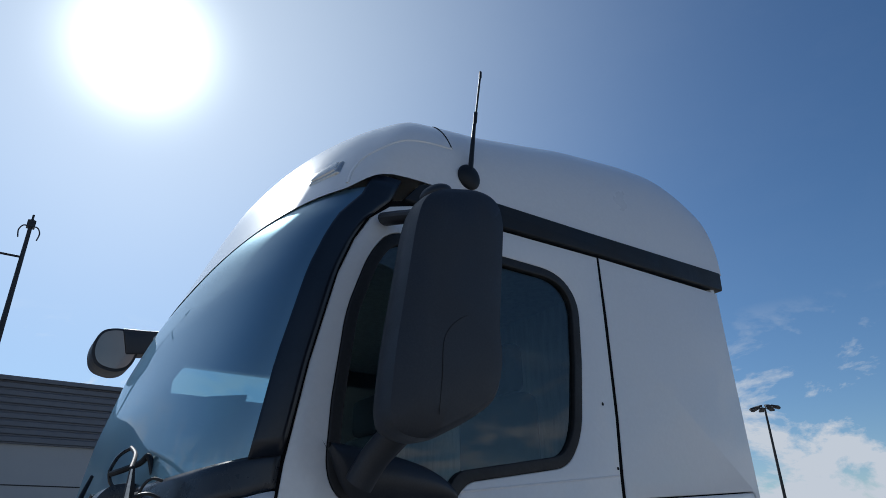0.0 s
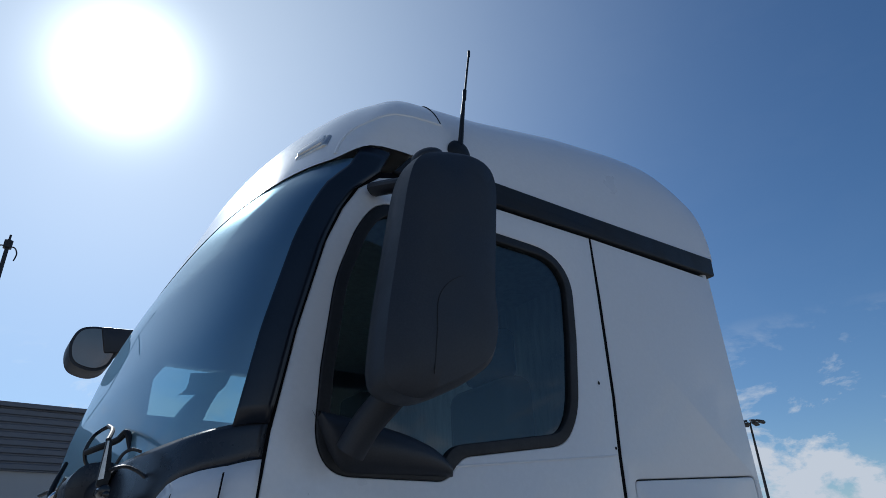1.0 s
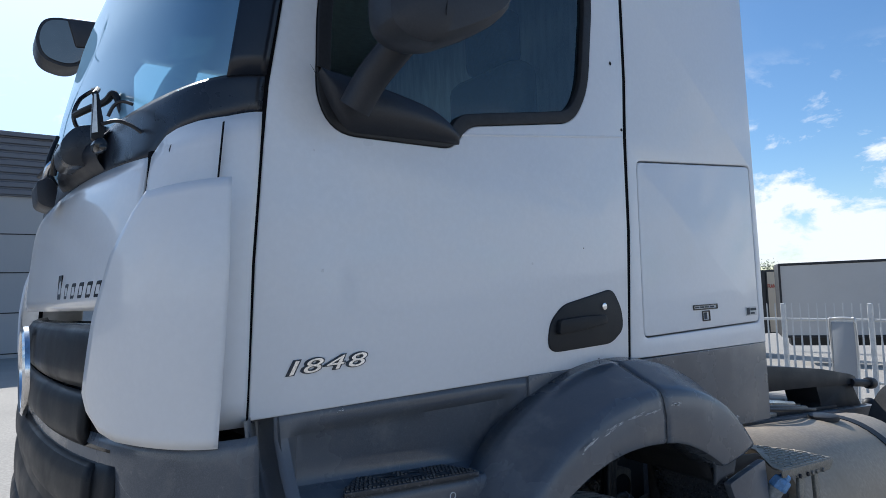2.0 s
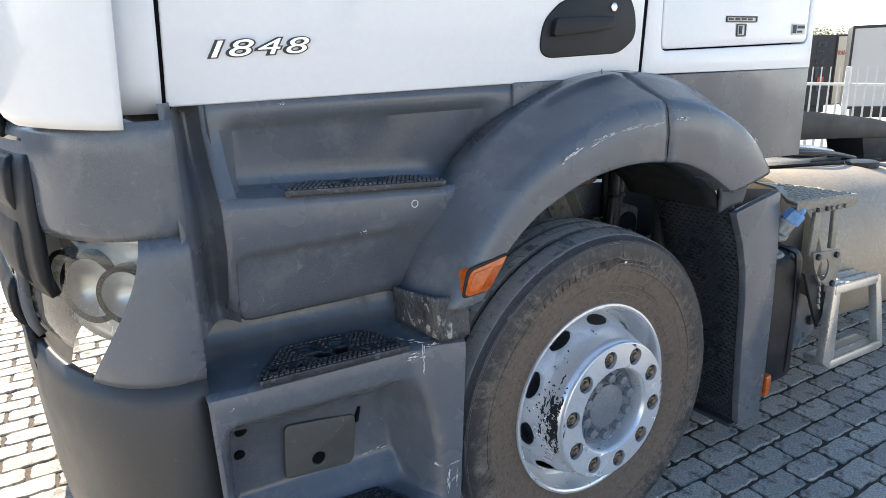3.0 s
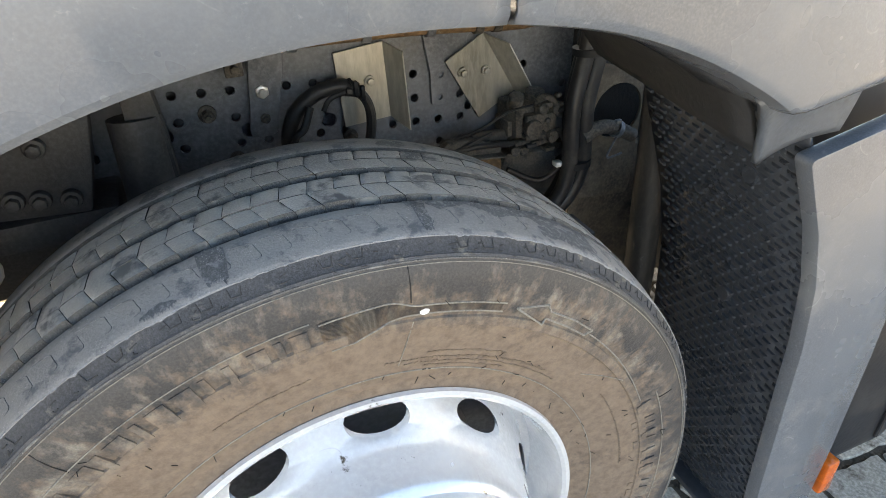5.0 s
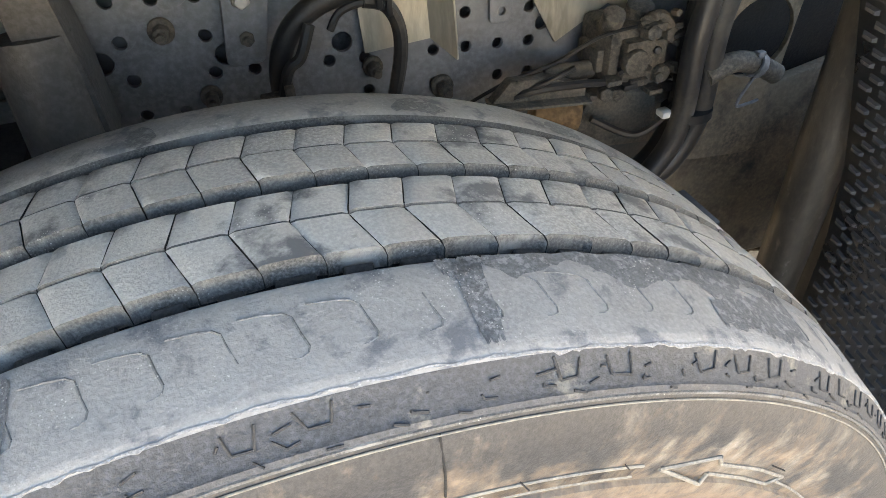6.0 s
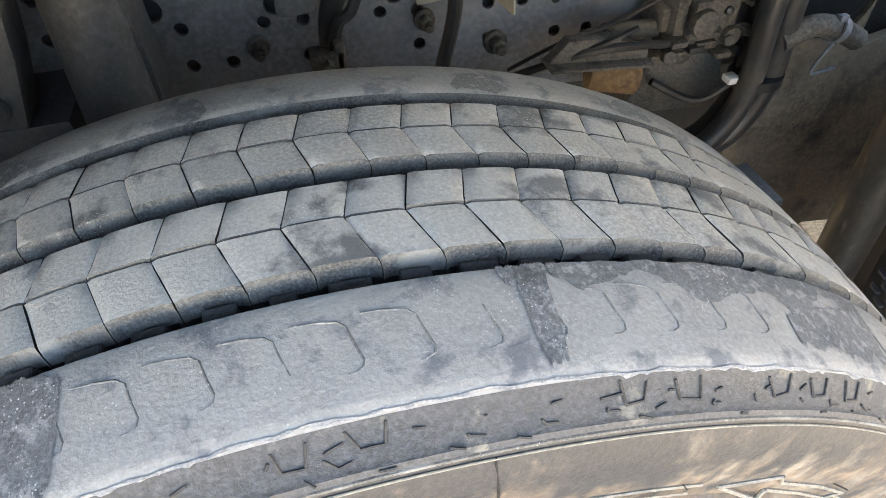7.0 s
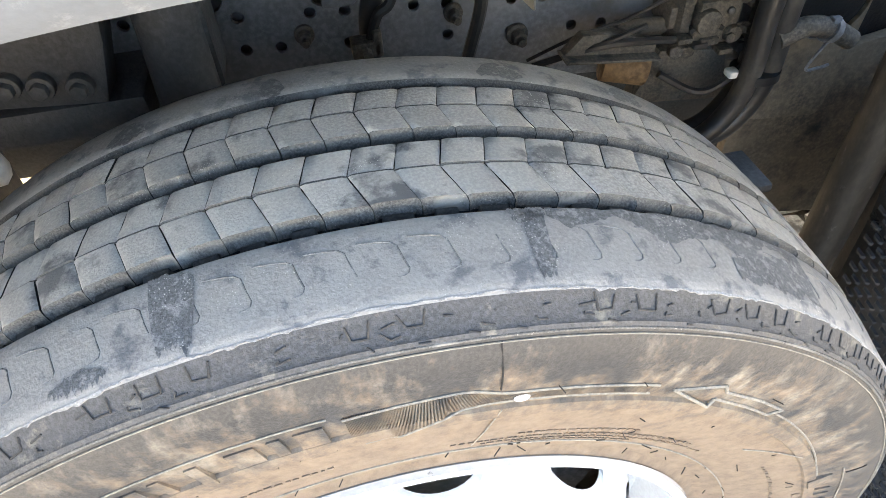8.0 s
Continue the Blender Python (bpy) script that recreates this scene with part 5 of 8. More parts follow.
            bmesh.ops.create_cone(bm, cap_ends=True, segments=4, radius1=0.0062, radius2=0.0048, depth=0.0030, matrix=Matrix.Translation((px, py, z + 0.0133)) @ Matrix.Diagonal((1.0, 0.62, 1, 1)) @ Matrix.Rotation(rnd.uniform(0.70, 0.86), 4, "Z"))
    for v in bm.verts:
        v.co.z += lean * (v.co.x - (x0 + x1) / 2)
        v.co.y -= 0.055 * (v.co.x - (x0 + x1) / 2) if z < 1 else 0.0
    # near-black sheet under the slots, in place of their shade
    dark = prism(bmesh.new(), [(x0 + 0.012, y0 + 0.004), (x1 - 0.012, y0 + 0.004), (x1 - 0.03, y0 + d * 0.45), (x1 - 0.055, y1 - 0.01), (x0 + 0.105, y1 - 0.01), (x0 + 0.04, y0 + d * 0.45)], "z", z + 0.0005, z + 0.003)
    for v in dark.verts:
        v.co.z += lean * (v.co.x - (x0 + x1) / 2)
        v.co.y -= 0.055 * (v.co.x - (x0 + x1) / 2) if z < 1 else 0.0
    part("plate_base", dark, GAP, steps, smooth=False)
    return part(name, bm, TREADPLATE, steps, "black anti-slip tread plate with slots", smooth=False)


tread_plate("tread_plate", -0.86, -0.47, 0.118, 0.232, 1.196, -0.065)
tread_plate("tread_plate", -0.968, -0.628, 0.058, 0.212, 0.836, -0.02)
tread_plate("tread_plate", -0.975, -0.66, 0.012, 0.118, 0.463, -0.02)
for px, py, z in ((-0.93, 0.092, 0.85), (-0.66, 0.08, 0.843), (-0.94, 0.035, 0.477), (-0.69, 0.025, 0.471)):
    bm = bmesh.new()
    cyl(bm, (px, py, z), (px, py, z + 0.006), 0.011, 0.010, seg=14, bevel=0.001)
    part("screw", bm, BLACK, steps)
# square cover with its slot, holes, ring
bm = plate([smooth_outline([(-0.912, 0.545), (-0.742, 0.525), (-0.727, 0.655), (-0.903, 0.683)], 0.018), round_hole(-0.828, 0.571, 0.0165, 18)], 0.010, 0.003, lambda u, v, w: (u, 0.158 + w + 0.05 * (0.6 - v) * 0.6, v))
part("square_cover", bm, COVER, steps, "flat square cover plate with a round hole")
bm = bmesh.new()
prism(bm, [(-0.731, 0.635), (-0.724, 0.635), (-0.716, 0.672), (-0.722, 0.674)], "y", 0.152, 0.17)
part("slot", bm, GAP, steps)
# the holes are near-black plugs with their shade in the colour
bm = bmesh.new()
cyl(bm, (-0.828, 0.165, 0.571), (-0.828, 0.20, 0.571), 0.017, seg=20)
part("hole", bm, GAP, steps)
for px, pz, r, back in ((-0.996, 0.705, 0.0135, 0.09), (-0.998, 0.634, 0.0125, 0.1213)):
    bm = bmesh.new()
    at = Vector((XL0 + (px - XL0) * (1 - 0.11 * (0.84 - pz) / 0.48), lower_front(px, pz) + back, pz))
    out = Vector((0.0, -1.0, -0.37)).normalized()
    cyl(bm, at - out * 0.012, at + out * 0.004, r, seg=20)
    part("hole", bm, GAP, steps)
bm = bmesh.new()
lathe(bm, [(0.0072, 0), (0.0072, -0.002), (0.0092, -0.002), (0.0092, 0)], 20)
bmesh.ops.translate(bm, vec=(-0.555, 0.1245, 1.150), verts=bm.verts)
part("white_ring", bm, PAINTCHIP, steps, "small white ring mark")
# bracket behind the lower corner, scuffed
def bracket_at(u, v):
    """u: from the back of the side wall round the corner to the front's free end; v: upwards."""
    line = [(-0.612, 0.150), (-0.600, 0.090), (-0.580, 0.030), (-0.568, 0.014), (-0.545, 0.008), (-0.515, 0.008), (-0.493, 0.012)]
    f = u * (len(line) - 1)
    k = min(int(f), len(line) - 2)
    p = Vector(line[k]).lerp(Vector(line[k + 1]), f - k)
    low = 0.846 + 0.018 * max(0.0, 0.55 - u) / 0.55 + 0.003 * math.sin(9 * u)
    return (p.x + 0.006 * (1 - v), p.y, low + (0.955 - low) * v)


bm = sheet(bmesh.new(), 30, 8, bracket_at)
thick(part("bracket", bm, SCRATCHED, steps, "scratched dark bracket below the wheel arch"), 0.004, -1.0)


# pale scuffs and scratches on the plastic edges
def scuff(a, b, w, parent):
    bm = bmesh.new()
    a, b = Vector(a), Vector(b)
    rnd = random.Random(int(a.x * 1000) + int(b.z * 977))
    d = (b - a)
    up = Vector((0, -1, 0)).cross(d).normalized()
    for m in range(5 + int(d.length / 0.007)):
        c, run = a + d * rnd.random() + up * w * rnd.gauss(0, 0.45), d * rnd.uniform(0.08, 0.42)
        n, wide = 4, w * rnd.uniform(0.10, 0.50)
        top, low = [], []
        for i in range(n + 1):
            p = c + run * (i / n - 0.5) + up * wide * rnd.uniform(-0.3, 0.3)
            k = wide * (0.08 if i in (0, n) else rnd.uniform(0.3, 1.0))
            top.append(bm.verts.new(p + up * k * 0.5))
            low.append(bm.verts.new(p - up * k * 0.5))
        for i in range(n):
            bm.faces.new((low[i], low[i + 1], top[i + 1], top[i]))
    for v in list(bm.verts):
        v.co.y -= 0.0015
    return tagged(part("scuff", bm, PAINTCHIP, parent, "pale scuff of fine scratches"), kind="stuff")


VIEW_FIT.append(BODY_FIT)
# -- bumper corner and front --
def plan(th, z, xs, xf, yside, n=2.7):
    """A point round the cab's front: th 0 at the near side, 90 at the middle, 180 at the far side."""
    c, s = math.cos(th), math.sin(th)
    return (xs - (xs - xf) * abs(s) ** (2 / n), YC - (YC - yside) * math.copysign(abs(c) ** (2 / n), c), z)


BXF = [(0.25, -1.30), (0.5, -1.335), (1.0, -1.365), (1.4, -1.345)]


def front_sheet(name, z_of, th0, th1, mat, parent, label, xs=-1.045, yside=0.125, nu=48, nv=12, swell=0.0, n=2.7, xf=BXF, deep=0.02):
    def f(u, v):
        lo, hi = (q(v) if callable(q) else q for q in (th0, th1))
        th = radians(lo + (hi - lo) * u)
        z = z_of(th, v)
        p = Vector(plan(th, z, xs(z) if callable(xs) else xs, interp(z, xf), yside(z) if callable(yside) else yside, n))
        edge = (1 - (2 * v - 1) ** 6)
        return p + Vector((-math.sin(th), -math.cos(th), 0)) * (swell * edge - 0.008 * (1 - edge))
    bm = sheet(bmesh.new(), nu, nv, f)
    if not deep:
        bmesh.ops.reverse_faces(bm, faces=bm.faces)
    ob = part(name, bm, mat, parent, label)
    if deep:
        thick(ob, deep, -1.0)
    return ob


def band(z0, z1):
    return lambda th, v: z0 + (z1 - z0) * v


def lamp_edge(v):
    return 9 + 20 * (1 - v) ** 1.6


bumper = front_sheet("bumper", lambda th, v: 1.195 + 0.205 * v, 0, 180, PLASTIC, truck, "grey plastic bumper with louvred front", swell=0.0)
front_sheet("headlamp_surround", lambda th, v: 0.92 - 0.03 * math.cos(th) ** 2 + (0.27 + 0.025 * math.cos(th) ** 2) * v, 0, lamp_edge, PLASTIC, bumper, "", swell=0.008, nu=16)
front_sheet("headlamp_surround", lambda th, v: 0.92 + 0.27 * v, 54, 126, PLASTIC, bumper, "", swell=0.008)
lamp = front_sheet("headlamp", lambda th, v: 0.935 + 0.245 * v, lamp_edge, 54, GLASS_CLEAR, bumper, "clear glass headlamp", swell=0.006, deep=0.0)
front_sheet("reflector", lambda th, v: 0.93 + 0.255 * v, lamp_edge, 54, LAMPSILVER, lamp, "bright headlamp reflector", xs=-0.99, yside=0.19, xf=[(0, -1.29), (2, -1.29)], swell=-0.02)
for th_, r_ in ((23, 0.055), (36, 0.070), (48, 0.055)):
    # round bowls with dark rings behind the lens
    c_ = Vector(plan(radians(th_), 1.06, -1.0, -1.30, 0.165))
    out_ = Vector((-math.sin(radians(th_)) - 0.35, -math.cos(radians(th_)), 0)).normalized()
    turn_ = out_.to_track_quat("-Y", "Z").to_matrix().to_4x4()
    turn_.translation = c_
    for nm, prof, mt in (("bowl", [(0.001, 0.02), (r_ * 0.5, 0.014), (r_ * 0.85, -0.004), (r_ * 0.92, -0.012)], LAMPSILVER), ("bezel", [(r_ * 0.92, -0.012), (r_ * 1.12, -0.014), (r_ * 1.15, 0.01)], GLOSS_BLACK)):
        bm = lathe(bmesh.new(), prof, 32)
        bmesh.ops.transform(bm, matrix=turn_, verts=bm.verts)
        part(nm, bm, mt, lamp)
front_sheet("headlamp", lambda th, v: 0.935 + 0.245 * v, 126, 165, GLASS_CLEAR, bumper, "clear glass headlamp", swell=0.006, deep=0.0)
front_sheet("lower_bumper", lambda th, v: 0.30 + (0.592 - 0.0 * th) * v, 0, 180, BUMPERPAINT, bumper, "dark matt lower bumper", swell=0.014)
for k in range(9):
    z = 0.98 + 0.042 * k if k < 3 else 0.72 + 0.044 * (k - 3)
    front_sheet("louvre", band(z, z + 0.022), 57, 123, BLACK, bumper, "", swell=0.012, nu=24, nv=3)
# perforated panels in the middle of the bumper and in the grille
GXF = [(0, -1.36), (1.4, -1.36), (2.0, -1.30)]


def perforated(z0, z1, lo, parent, label, xf, swell):
    """A black panel with rows of small raised dashes on its outer parts."""
    panel = front_sheet("insert", band(z0, z1), lo, 180 - lo, BLACK, parent, label, swell=swell, nu=40, nv=8, xf=xf)
    bm = bmesh.new()
    rows = int((z1 - z0 - 0.03) / 0.0125)
    for side_of in (1, -1):
        for j in range(rows):
            z = z0 + 0.018 + j * 0.0125
            for i in range(30):
                deg = lo + 4 + i * 0.95 + 0.45 * (j % 2)
                th = radians(deg if side_of > 0 else 180 - deg)
                p = Vector(plan(th, z, -1.045, interp(z, xf), 0.125))
                d = Vector((-math.sin(th), -math.cos(th), 0))
                m = Matrix.Translation(p + d * (swell + 0.001)) @ d.to_track_quat("Y", "Z").to_matrix().to_4x4() @ Matrix.Diagonal((0.011, 0.006, 0.0050, 1))
                bmesh.ops.create_cube(bm, size=1, matrix=m)
    tagged(part("dash", bm, BUMPERPAINT, panel, "rows of small raised dashes", smooth=False), kind="stuff")
    return panel


perforated(1.232, 1.338, 46, bumper, "black perforated bumper insert", BXF, 0.026)
perforated(1.075, 1.215, 46, bumper, "black perforated bumper insert", BXF, 0.022)
front_sheet("bumper_insert", band(1.06, 1.36), 38.5, 141.5, BLACK, bumper, "black bumper insert", swell=0.014, nu=40, nv=8)
perforated(0.94, 1.05, 57, bumper, "black perforated bumper insert", BXF, 0.026)
# near-black sheet in place of the shaded gap below the bonnet
front_sheet("bumper_gap", band(1.345, 1.43), 20, 160, GAP, bumper, "dark gap below the bonnet", swell=-0.01, nu=24, nv=3)
grille = front_sheet("grille", band(1.365, 1.655), 40, 140, GLOSS_BLACK, truck, "black radiator grille with perforated slats", swell=-0.03, xf=GXF)
perforated(1.510, 1.635, 47, grille, "wide black perforated slat", GXF, 0.004)
perforated(1.385, 1.482, 50, grille, "wide black perforated slat", GXF, 0.004)
bm = lathe(bmesh.new(), [(0.120, 0.0), (0.124, -0.010), (0.136, -0.014), (0.146, -0.008), (0.148, 0.006), (0.120, 0.0)], 64)
bmesh.ops.transform(bm, matrix=Matrix.Translation((-1.385, YC, 1.49)) @ Matrix.Rotation(-math.pi / 2, 4, "Z"), verts=bm.verts)
part("badge_ring", bm, CHROME, grille, "plain round chrome ring on the grille")

# -- wheel-arch fender --
VIEW_FIT.clear()
INNER = [(-0.47, 0.932), (-0.435, 0.985), (-0.395, 1.036), (-0.322, 1.096), (-0.242, 1.136), (-0.150, 1.168), (-0.060, 1.186), (0.030, 1.191), (0.132, 1.184), (0.22, 1.166), (0.30, 1.135), (0.37, 1.098), (0.42, 1.066)]
OUTER = [(-0.575, 0.945), (-0.545, 1.02), (-0.505, 1.10), (-0.43, 1.205), (-0.345, 1.285), (-0.245, 1.345), (-0.12, 1.395), (0.0, 1.428), (0.13, 1.440), (0.27, 1.43), (0.43, 1.385), (0.60, 1.29), (0.745, 1.135)]


OUTER = [((BODY_FIT @ Vector((x, 0.05, z))).x, (BODY_FIT @ Vector((x, 0.05, z))).z) for x, z in OUTER]


def fender(name, i0, i1, label):
    bm = bmesh.new()
    cross = [(0.0, 0.10), (0.0, 0.025), (0.003, -0.006), (0.015, -0.018), (0.05, -0.023), (0.35, -0.026), (0.58, -0.019), (0.66, -0.011), (0.70, -0.001), (0.735, 0.016), (0.83, 0.064), (0.92, 0.104), (1.0, 0.140), (1.03, 0.20)]
    rows = []
    steps_n = 6
    total = (i1 - i0) * steps_n
    for s in range(total + 1):
        f = i0 + s / steps_n
        i = min(int(f), len(INNER) - 2)
        t = f - i

        def cr(P):
            a, b, c, d = (Vector(P[max(0, min(len(P) - 1, i + q))]) for q in (-1, 0, 1, 2))
            return 0.5 * (2 * b + (c - a) * t + (2 * a - 5 * b + 4 * c - d) * t * t + (3 * b - a - 3 * c + d) * t ** 3)
        pi, po = cr(INNER), cr(OUTER)
        g = 0.0035 if s in (0, total) else 0.0
        rows.append([bm.verts.new((pi.x + (po.x - pi.x) * k, y + g - 0.004 - 0.014 * pi.x, pi.y + (po.y - pi.y) * k)) for k, y in cross])
    for a, b in zip(rows, rows[1:]):
        for k in range(len(cross) - 1):
            bm.faces.new((a[k], b[k], b[k + 1], a[k + 1]))
    ob = part(name, bm, PLASTIC, truck, label)
    thick(ob, 0.006, -1.0)
    return ob


front_fender = fender("front_fender", 0, 8, "grey plastic wheel-arch fender with pale scrapes")
rear_fender = fender("rear_fender", 8, 12, "grey plastic rear fender section")
rear_fender.location.x = 0.006
bm = bmesh.new()
prism(bm, [(-0.205, 1.405), (-0.205, 1.30)] + [(x, z - 0.02) for x, z in OUTER[6:]] + [(1.19, 1.08), (1.19, 1.40)], "y", 0.195, 0.225, 0.004)
part("upper_panel", bm, PLASTIC, truck, "grey plastic panel between door and fender")


def arch_at(u):
    """Along the rear arch's lip down to the tail's tip."""
    P = [(0.20, 1.170), (0.30, 1.132), (0.37, 1.096), (0.408, 1.070), (0.432, 1.038), (0.450, 0.990)]
    f = u * (len(P) - 1)
    i = min(int(f), len(P) - 2)
    return Vector(P[i]).lerp(Vector(P[i + 1]), f - i)


bm = bmesh.new()
sheet(bm, 20, 8, lambda u, v: (arch_at(u).x + 0.10 * u * v, 0.03 + 0.43 * v, arch_at(u).y - 0.017 * v + 0.01))
lining = part("arch_lining", bm, DUSTYFLAP, rear_fender, "dark dusty lining under the rear fender")
thick(lining, 0.006, 1.0)


def tail(u, v):
    p = arch_at(0.55 + 0.45 * v)
    q = Vector((0.545 + 0.010 * smooth(v), 1.115 - 0.105 * v))
    k = smooth(u)
    bow = 0.010 * math.sin(math.pi * u) * (0.2 + 0.8 * v)
    return (p.x + (q.x - p.x) * u, -0.014 + 0.03 * v + bow + 0.006 * (1 - u), p.y + (q.y - p.y) * u)


bm = sheet(bmesh.new(), 10, 12, tail)
thick(part("fender_tail", bm, TAILPLASTIC, rear_fender, "dark curled tail of the lining"), 0.008, 1.0)
for a, b, w in (((-0.250, 1.228), (-0.187, 1.250), 0.006), ((-0.147, 1.262), (-0.072, 1.281), 0.004), ((-0.055, 1.284), (0.02, 1.290), 0.003), ((0.03, 1.285), (0.10, 1.291), 0.0025), ((0.15, 1.296), (0.20, 1.297), 0.005), ((0.512, 1.212), (0.524, 1.200), 0.008)):
    scuff((a[0], -0.030, a[1]), (b[0], -0.030, b[1]), w * 1.5, front_fender if a[0] < 0.13 else rear_fender)


def face_y(x, z):
    return lower_front(x, z) - 0.002


for a, b, w in (((-0.635, 0.812), (-0.598, 0.820), 0.011), ((-0.600, 0.836), (-0.595, 0.775), 0.008), ((-0.60, 0.838), (-0.565, 0.842), 0.006), ((-0.575, 0.555), (-0.545, 0.540), 0.004), ((-0.535, 0.53), (-0.537, 0.47), 0.008), ((-0.54, 0.54), (-0.508, 0.552), 0.004), ((-0.535, 0.50), (-0.512, 0.515), 0.005),
                ((-0.515, 0.53), (-0.516, 0.48), 0.003), ((-0.66, 0.447), (-0.625, 0.452), 0.010), ((-1.02, 0.440), (-0.98, 0.436), 0.014), ((-0.95, 0.42), (-0.90, 0.415), 0.005), ((-0.97, 0.40), (-0.95, 0.395), 0.006), ((-1.03, 0.80), (-1.022, 0.805), 0.005)):
    a, b = ((XL0 + (p[0] - XL0) * (1 - 0.11 * max(0.0, 0.84 - p[1]) / 0.48), face_y(*p), p[1]) for p in (a, b))
    scuff(a, b, w * 0.85, steps)
scuff((-0.712, 0.160, 0.535), (-0.662, 0.150, 0.548), 0.006, steps)
scuff((-0.625, 0.110, 0.838), (-0.598, 0.045, 0.846), 0.006, steps)
for a, b, w in (((-0.70, 0.118, 1.105), (-0.685, 0.118, 1.11), 0.006), ((-0.83, 0.2, 1.385), (-0.815, 0.2, 1.388), 0.004)):
    scuff(a, b, w, upper)
# side marker lamps
bm = bmesh.new()
prism(bm, smooth_outline([(-0.528, 0.960), (-0.462, 0.963), (-0.410, 1.034), (-0.512, 1.016)], [0.012, 0.014, 0.006, 0.014]), "y", -0.032, 0.02, 0.006, 3)
marker = part("marker_lamp", bm, ORANGE, front_fender, "orange side marker lamp")
bm = plate([smooth_outline([(-0.534, 0.955), (-0.459, 0.958), (-0.405, 1.038), (-0.517, 1.021)], [0.014, 0.016, 0.006, 0.016])], 0.006, 0.002, lambda u, v, w: (u, -0.0275 + w, v))
part("lamp_rim", bm, SEAL, marker, "dark rubber rim")
bm = plate([smooth_outline([(-0.519, 0.968), (-0.488, 0.970), (-0.452, 1.018), (-0.504, 1.010)], 0.006)], 0.003, 0.001, lambda u, v, w: (u, -0.0342 + w, v))
part("lens_boss", bm, ORANGE, marker)
for k in range(5):
    bm = bmesh.new()
    prism(bm, [(-0.482 + 0.005 * k, 0.972), (-0.479 + 0.005 * k, 0.972), (-0.444 + 0.005 * k, 1.016), (-0.447 + 0.005 * k, 1.016)], "y", -0.0338, -0.028, 0.0008)
    part("lens_rib", bm, ORANGE, marker)
bm = bmesh.new()
cyl(bm, (-0.500, -0.030, 0.982), (-0.500, -0.0345, 0.982), 0.009, 0.007, seg=16)
part("lens_rib", bm, ORANGE, marker)

VIEW_FIT.append(BODY_FIT)
# -- mud flap behind the wheel --
bm = bmesh.new()
FL = [(0.527, 1.0), (0.578, 0.89), (0.606, 0.80), (0.622, 0.69), (0.629, 0.55), (0.637, 0.40), (0.644, 0.30), (0.656, 0.215), (0.775, 0.21), (0.785, 0.40), (0.785, 0.62), (0.775, 0.85), (0.755, 1.04)]
prism(bm, smooth_outline(FL, 0.01), "y", 0.025, 0.05, 0.006)
flap = part("mud_flap", bm, PLASTIC, truck, "grey plastic mud-flap side panel")


def flap_face(u, v):
    z = 0.20 + 0.84 * v
    x = interp(z, [(0.20, 0.672), (0.3, 0.660), (0.42, 0.652), (0.55, 0.644), (0.68, 0.637), (0.8, 0.614), (0.90, 0.580), (1.04, 0.53)])
    return Vector((x + 0.012, 0.05 + 0.305 * u, z))


bm = bmesh.new()
sheet(bm, 4, 24, flap_face)
face = part("flap_sheet", bm, FLAPMESH, flap, "black mud-flap sheet with rows of raised dashes")
thick(face, 0.006, -1.0)
bm = bmesh.new()
for i in range(12):
    for j in range(64):
        u, v = (i + 0.5 + 0.5 * (j % 2)) / 12.6, (j + 0.5) / 64
        p = flap_face(u, v)
        q = flap_face(u, v + 0.01) - p
        m = Matrix.Translation(p + Vector((-0.0075, 0, 0))) @ Matrix.Rotation(-math.atan2(q.x, q.z) * -1, 4, "Y") @ Matrix.Rotation(0.16, 4, "X") @ Matrix.Diagonal((0.0042, 0.0165, 0.0062, 1))
        bmesh.ops.create_cone(bm, cap_ends=True, segments=4, radius1=0.75, radius2=0.45, depth=1, matrix=m @ Matrix.Rotation(math.pi / 4, 4, "X") @ Matrix.Rotation(-math.pi / 2, 4, "Y"))
tagged(part("flap_dash", bm, FLAPMESH, flap, "raised dashes on the flap"), kind="stuff")
bm = bmesh.new()
tube(bm, [(0.622, 0.395, 1.05), (0.628, 0.396, 0.90), (0.634, 0.398, 0.78), (0.640, 0.400, 0.58), (0.648, 0.403, 0.25)], 0.029, 14)
part("flap_tube", bm, TUBESTEEL, flap, "dusty steel tube at the flap's inner edge")
for u, v in ((0.30, 0.86), (0.2, 0.3), (0.47, 0.56)):
    bm = bmesh.new()
    p = flap_face(u, v)
    cyl(bm, p + Vector((-0.002, 0, 0)), p + Vector((-0.012, 0, 0)), 0.016, 0.012, seg=14)
    part("flap_bolt", bm, FLAPMESH, flap)
bm = bmesh.new()
box(bm, 0.645, 0.70, 0.05, 0.44, 0.19, 0.205, 0.004)
part("flap_edge", bm, FLAPMESH, flap)

VIEW_FIT.clear()

# -- cab side --
SEAM_F = [(-1.045, 1.39), (-1.025, 1.735), (-0.999, 2.006), (-0.983, 2.148), (-0.93, 2.431), (-0.856, 2.725), (-0.804, 2.857), (-0.748, 2.953), (-0.671, 3.02), (-0.579, 3.051)]
SEAM_R = [(0.364, 3.082), (0.36, 2.8), (0.346, 2.393), (0.327, 2.18), (0.313, 1.845), (0.27, 1.402)]
WINDOW = [(-0.835, 2.149), (-0.824, 2.331), (-0.791, 2.604), (-0.723, 2.797), (-0.656, 2.894), (-0.293, 2.924), (0.102, 2.924), (0.184, 2.839), (0.163, 2.595), (0.12, 2.32), (0.048, 2.223), (-0.411, 2.148), (-0.462, 2.081), (-0.8, 2.079)]
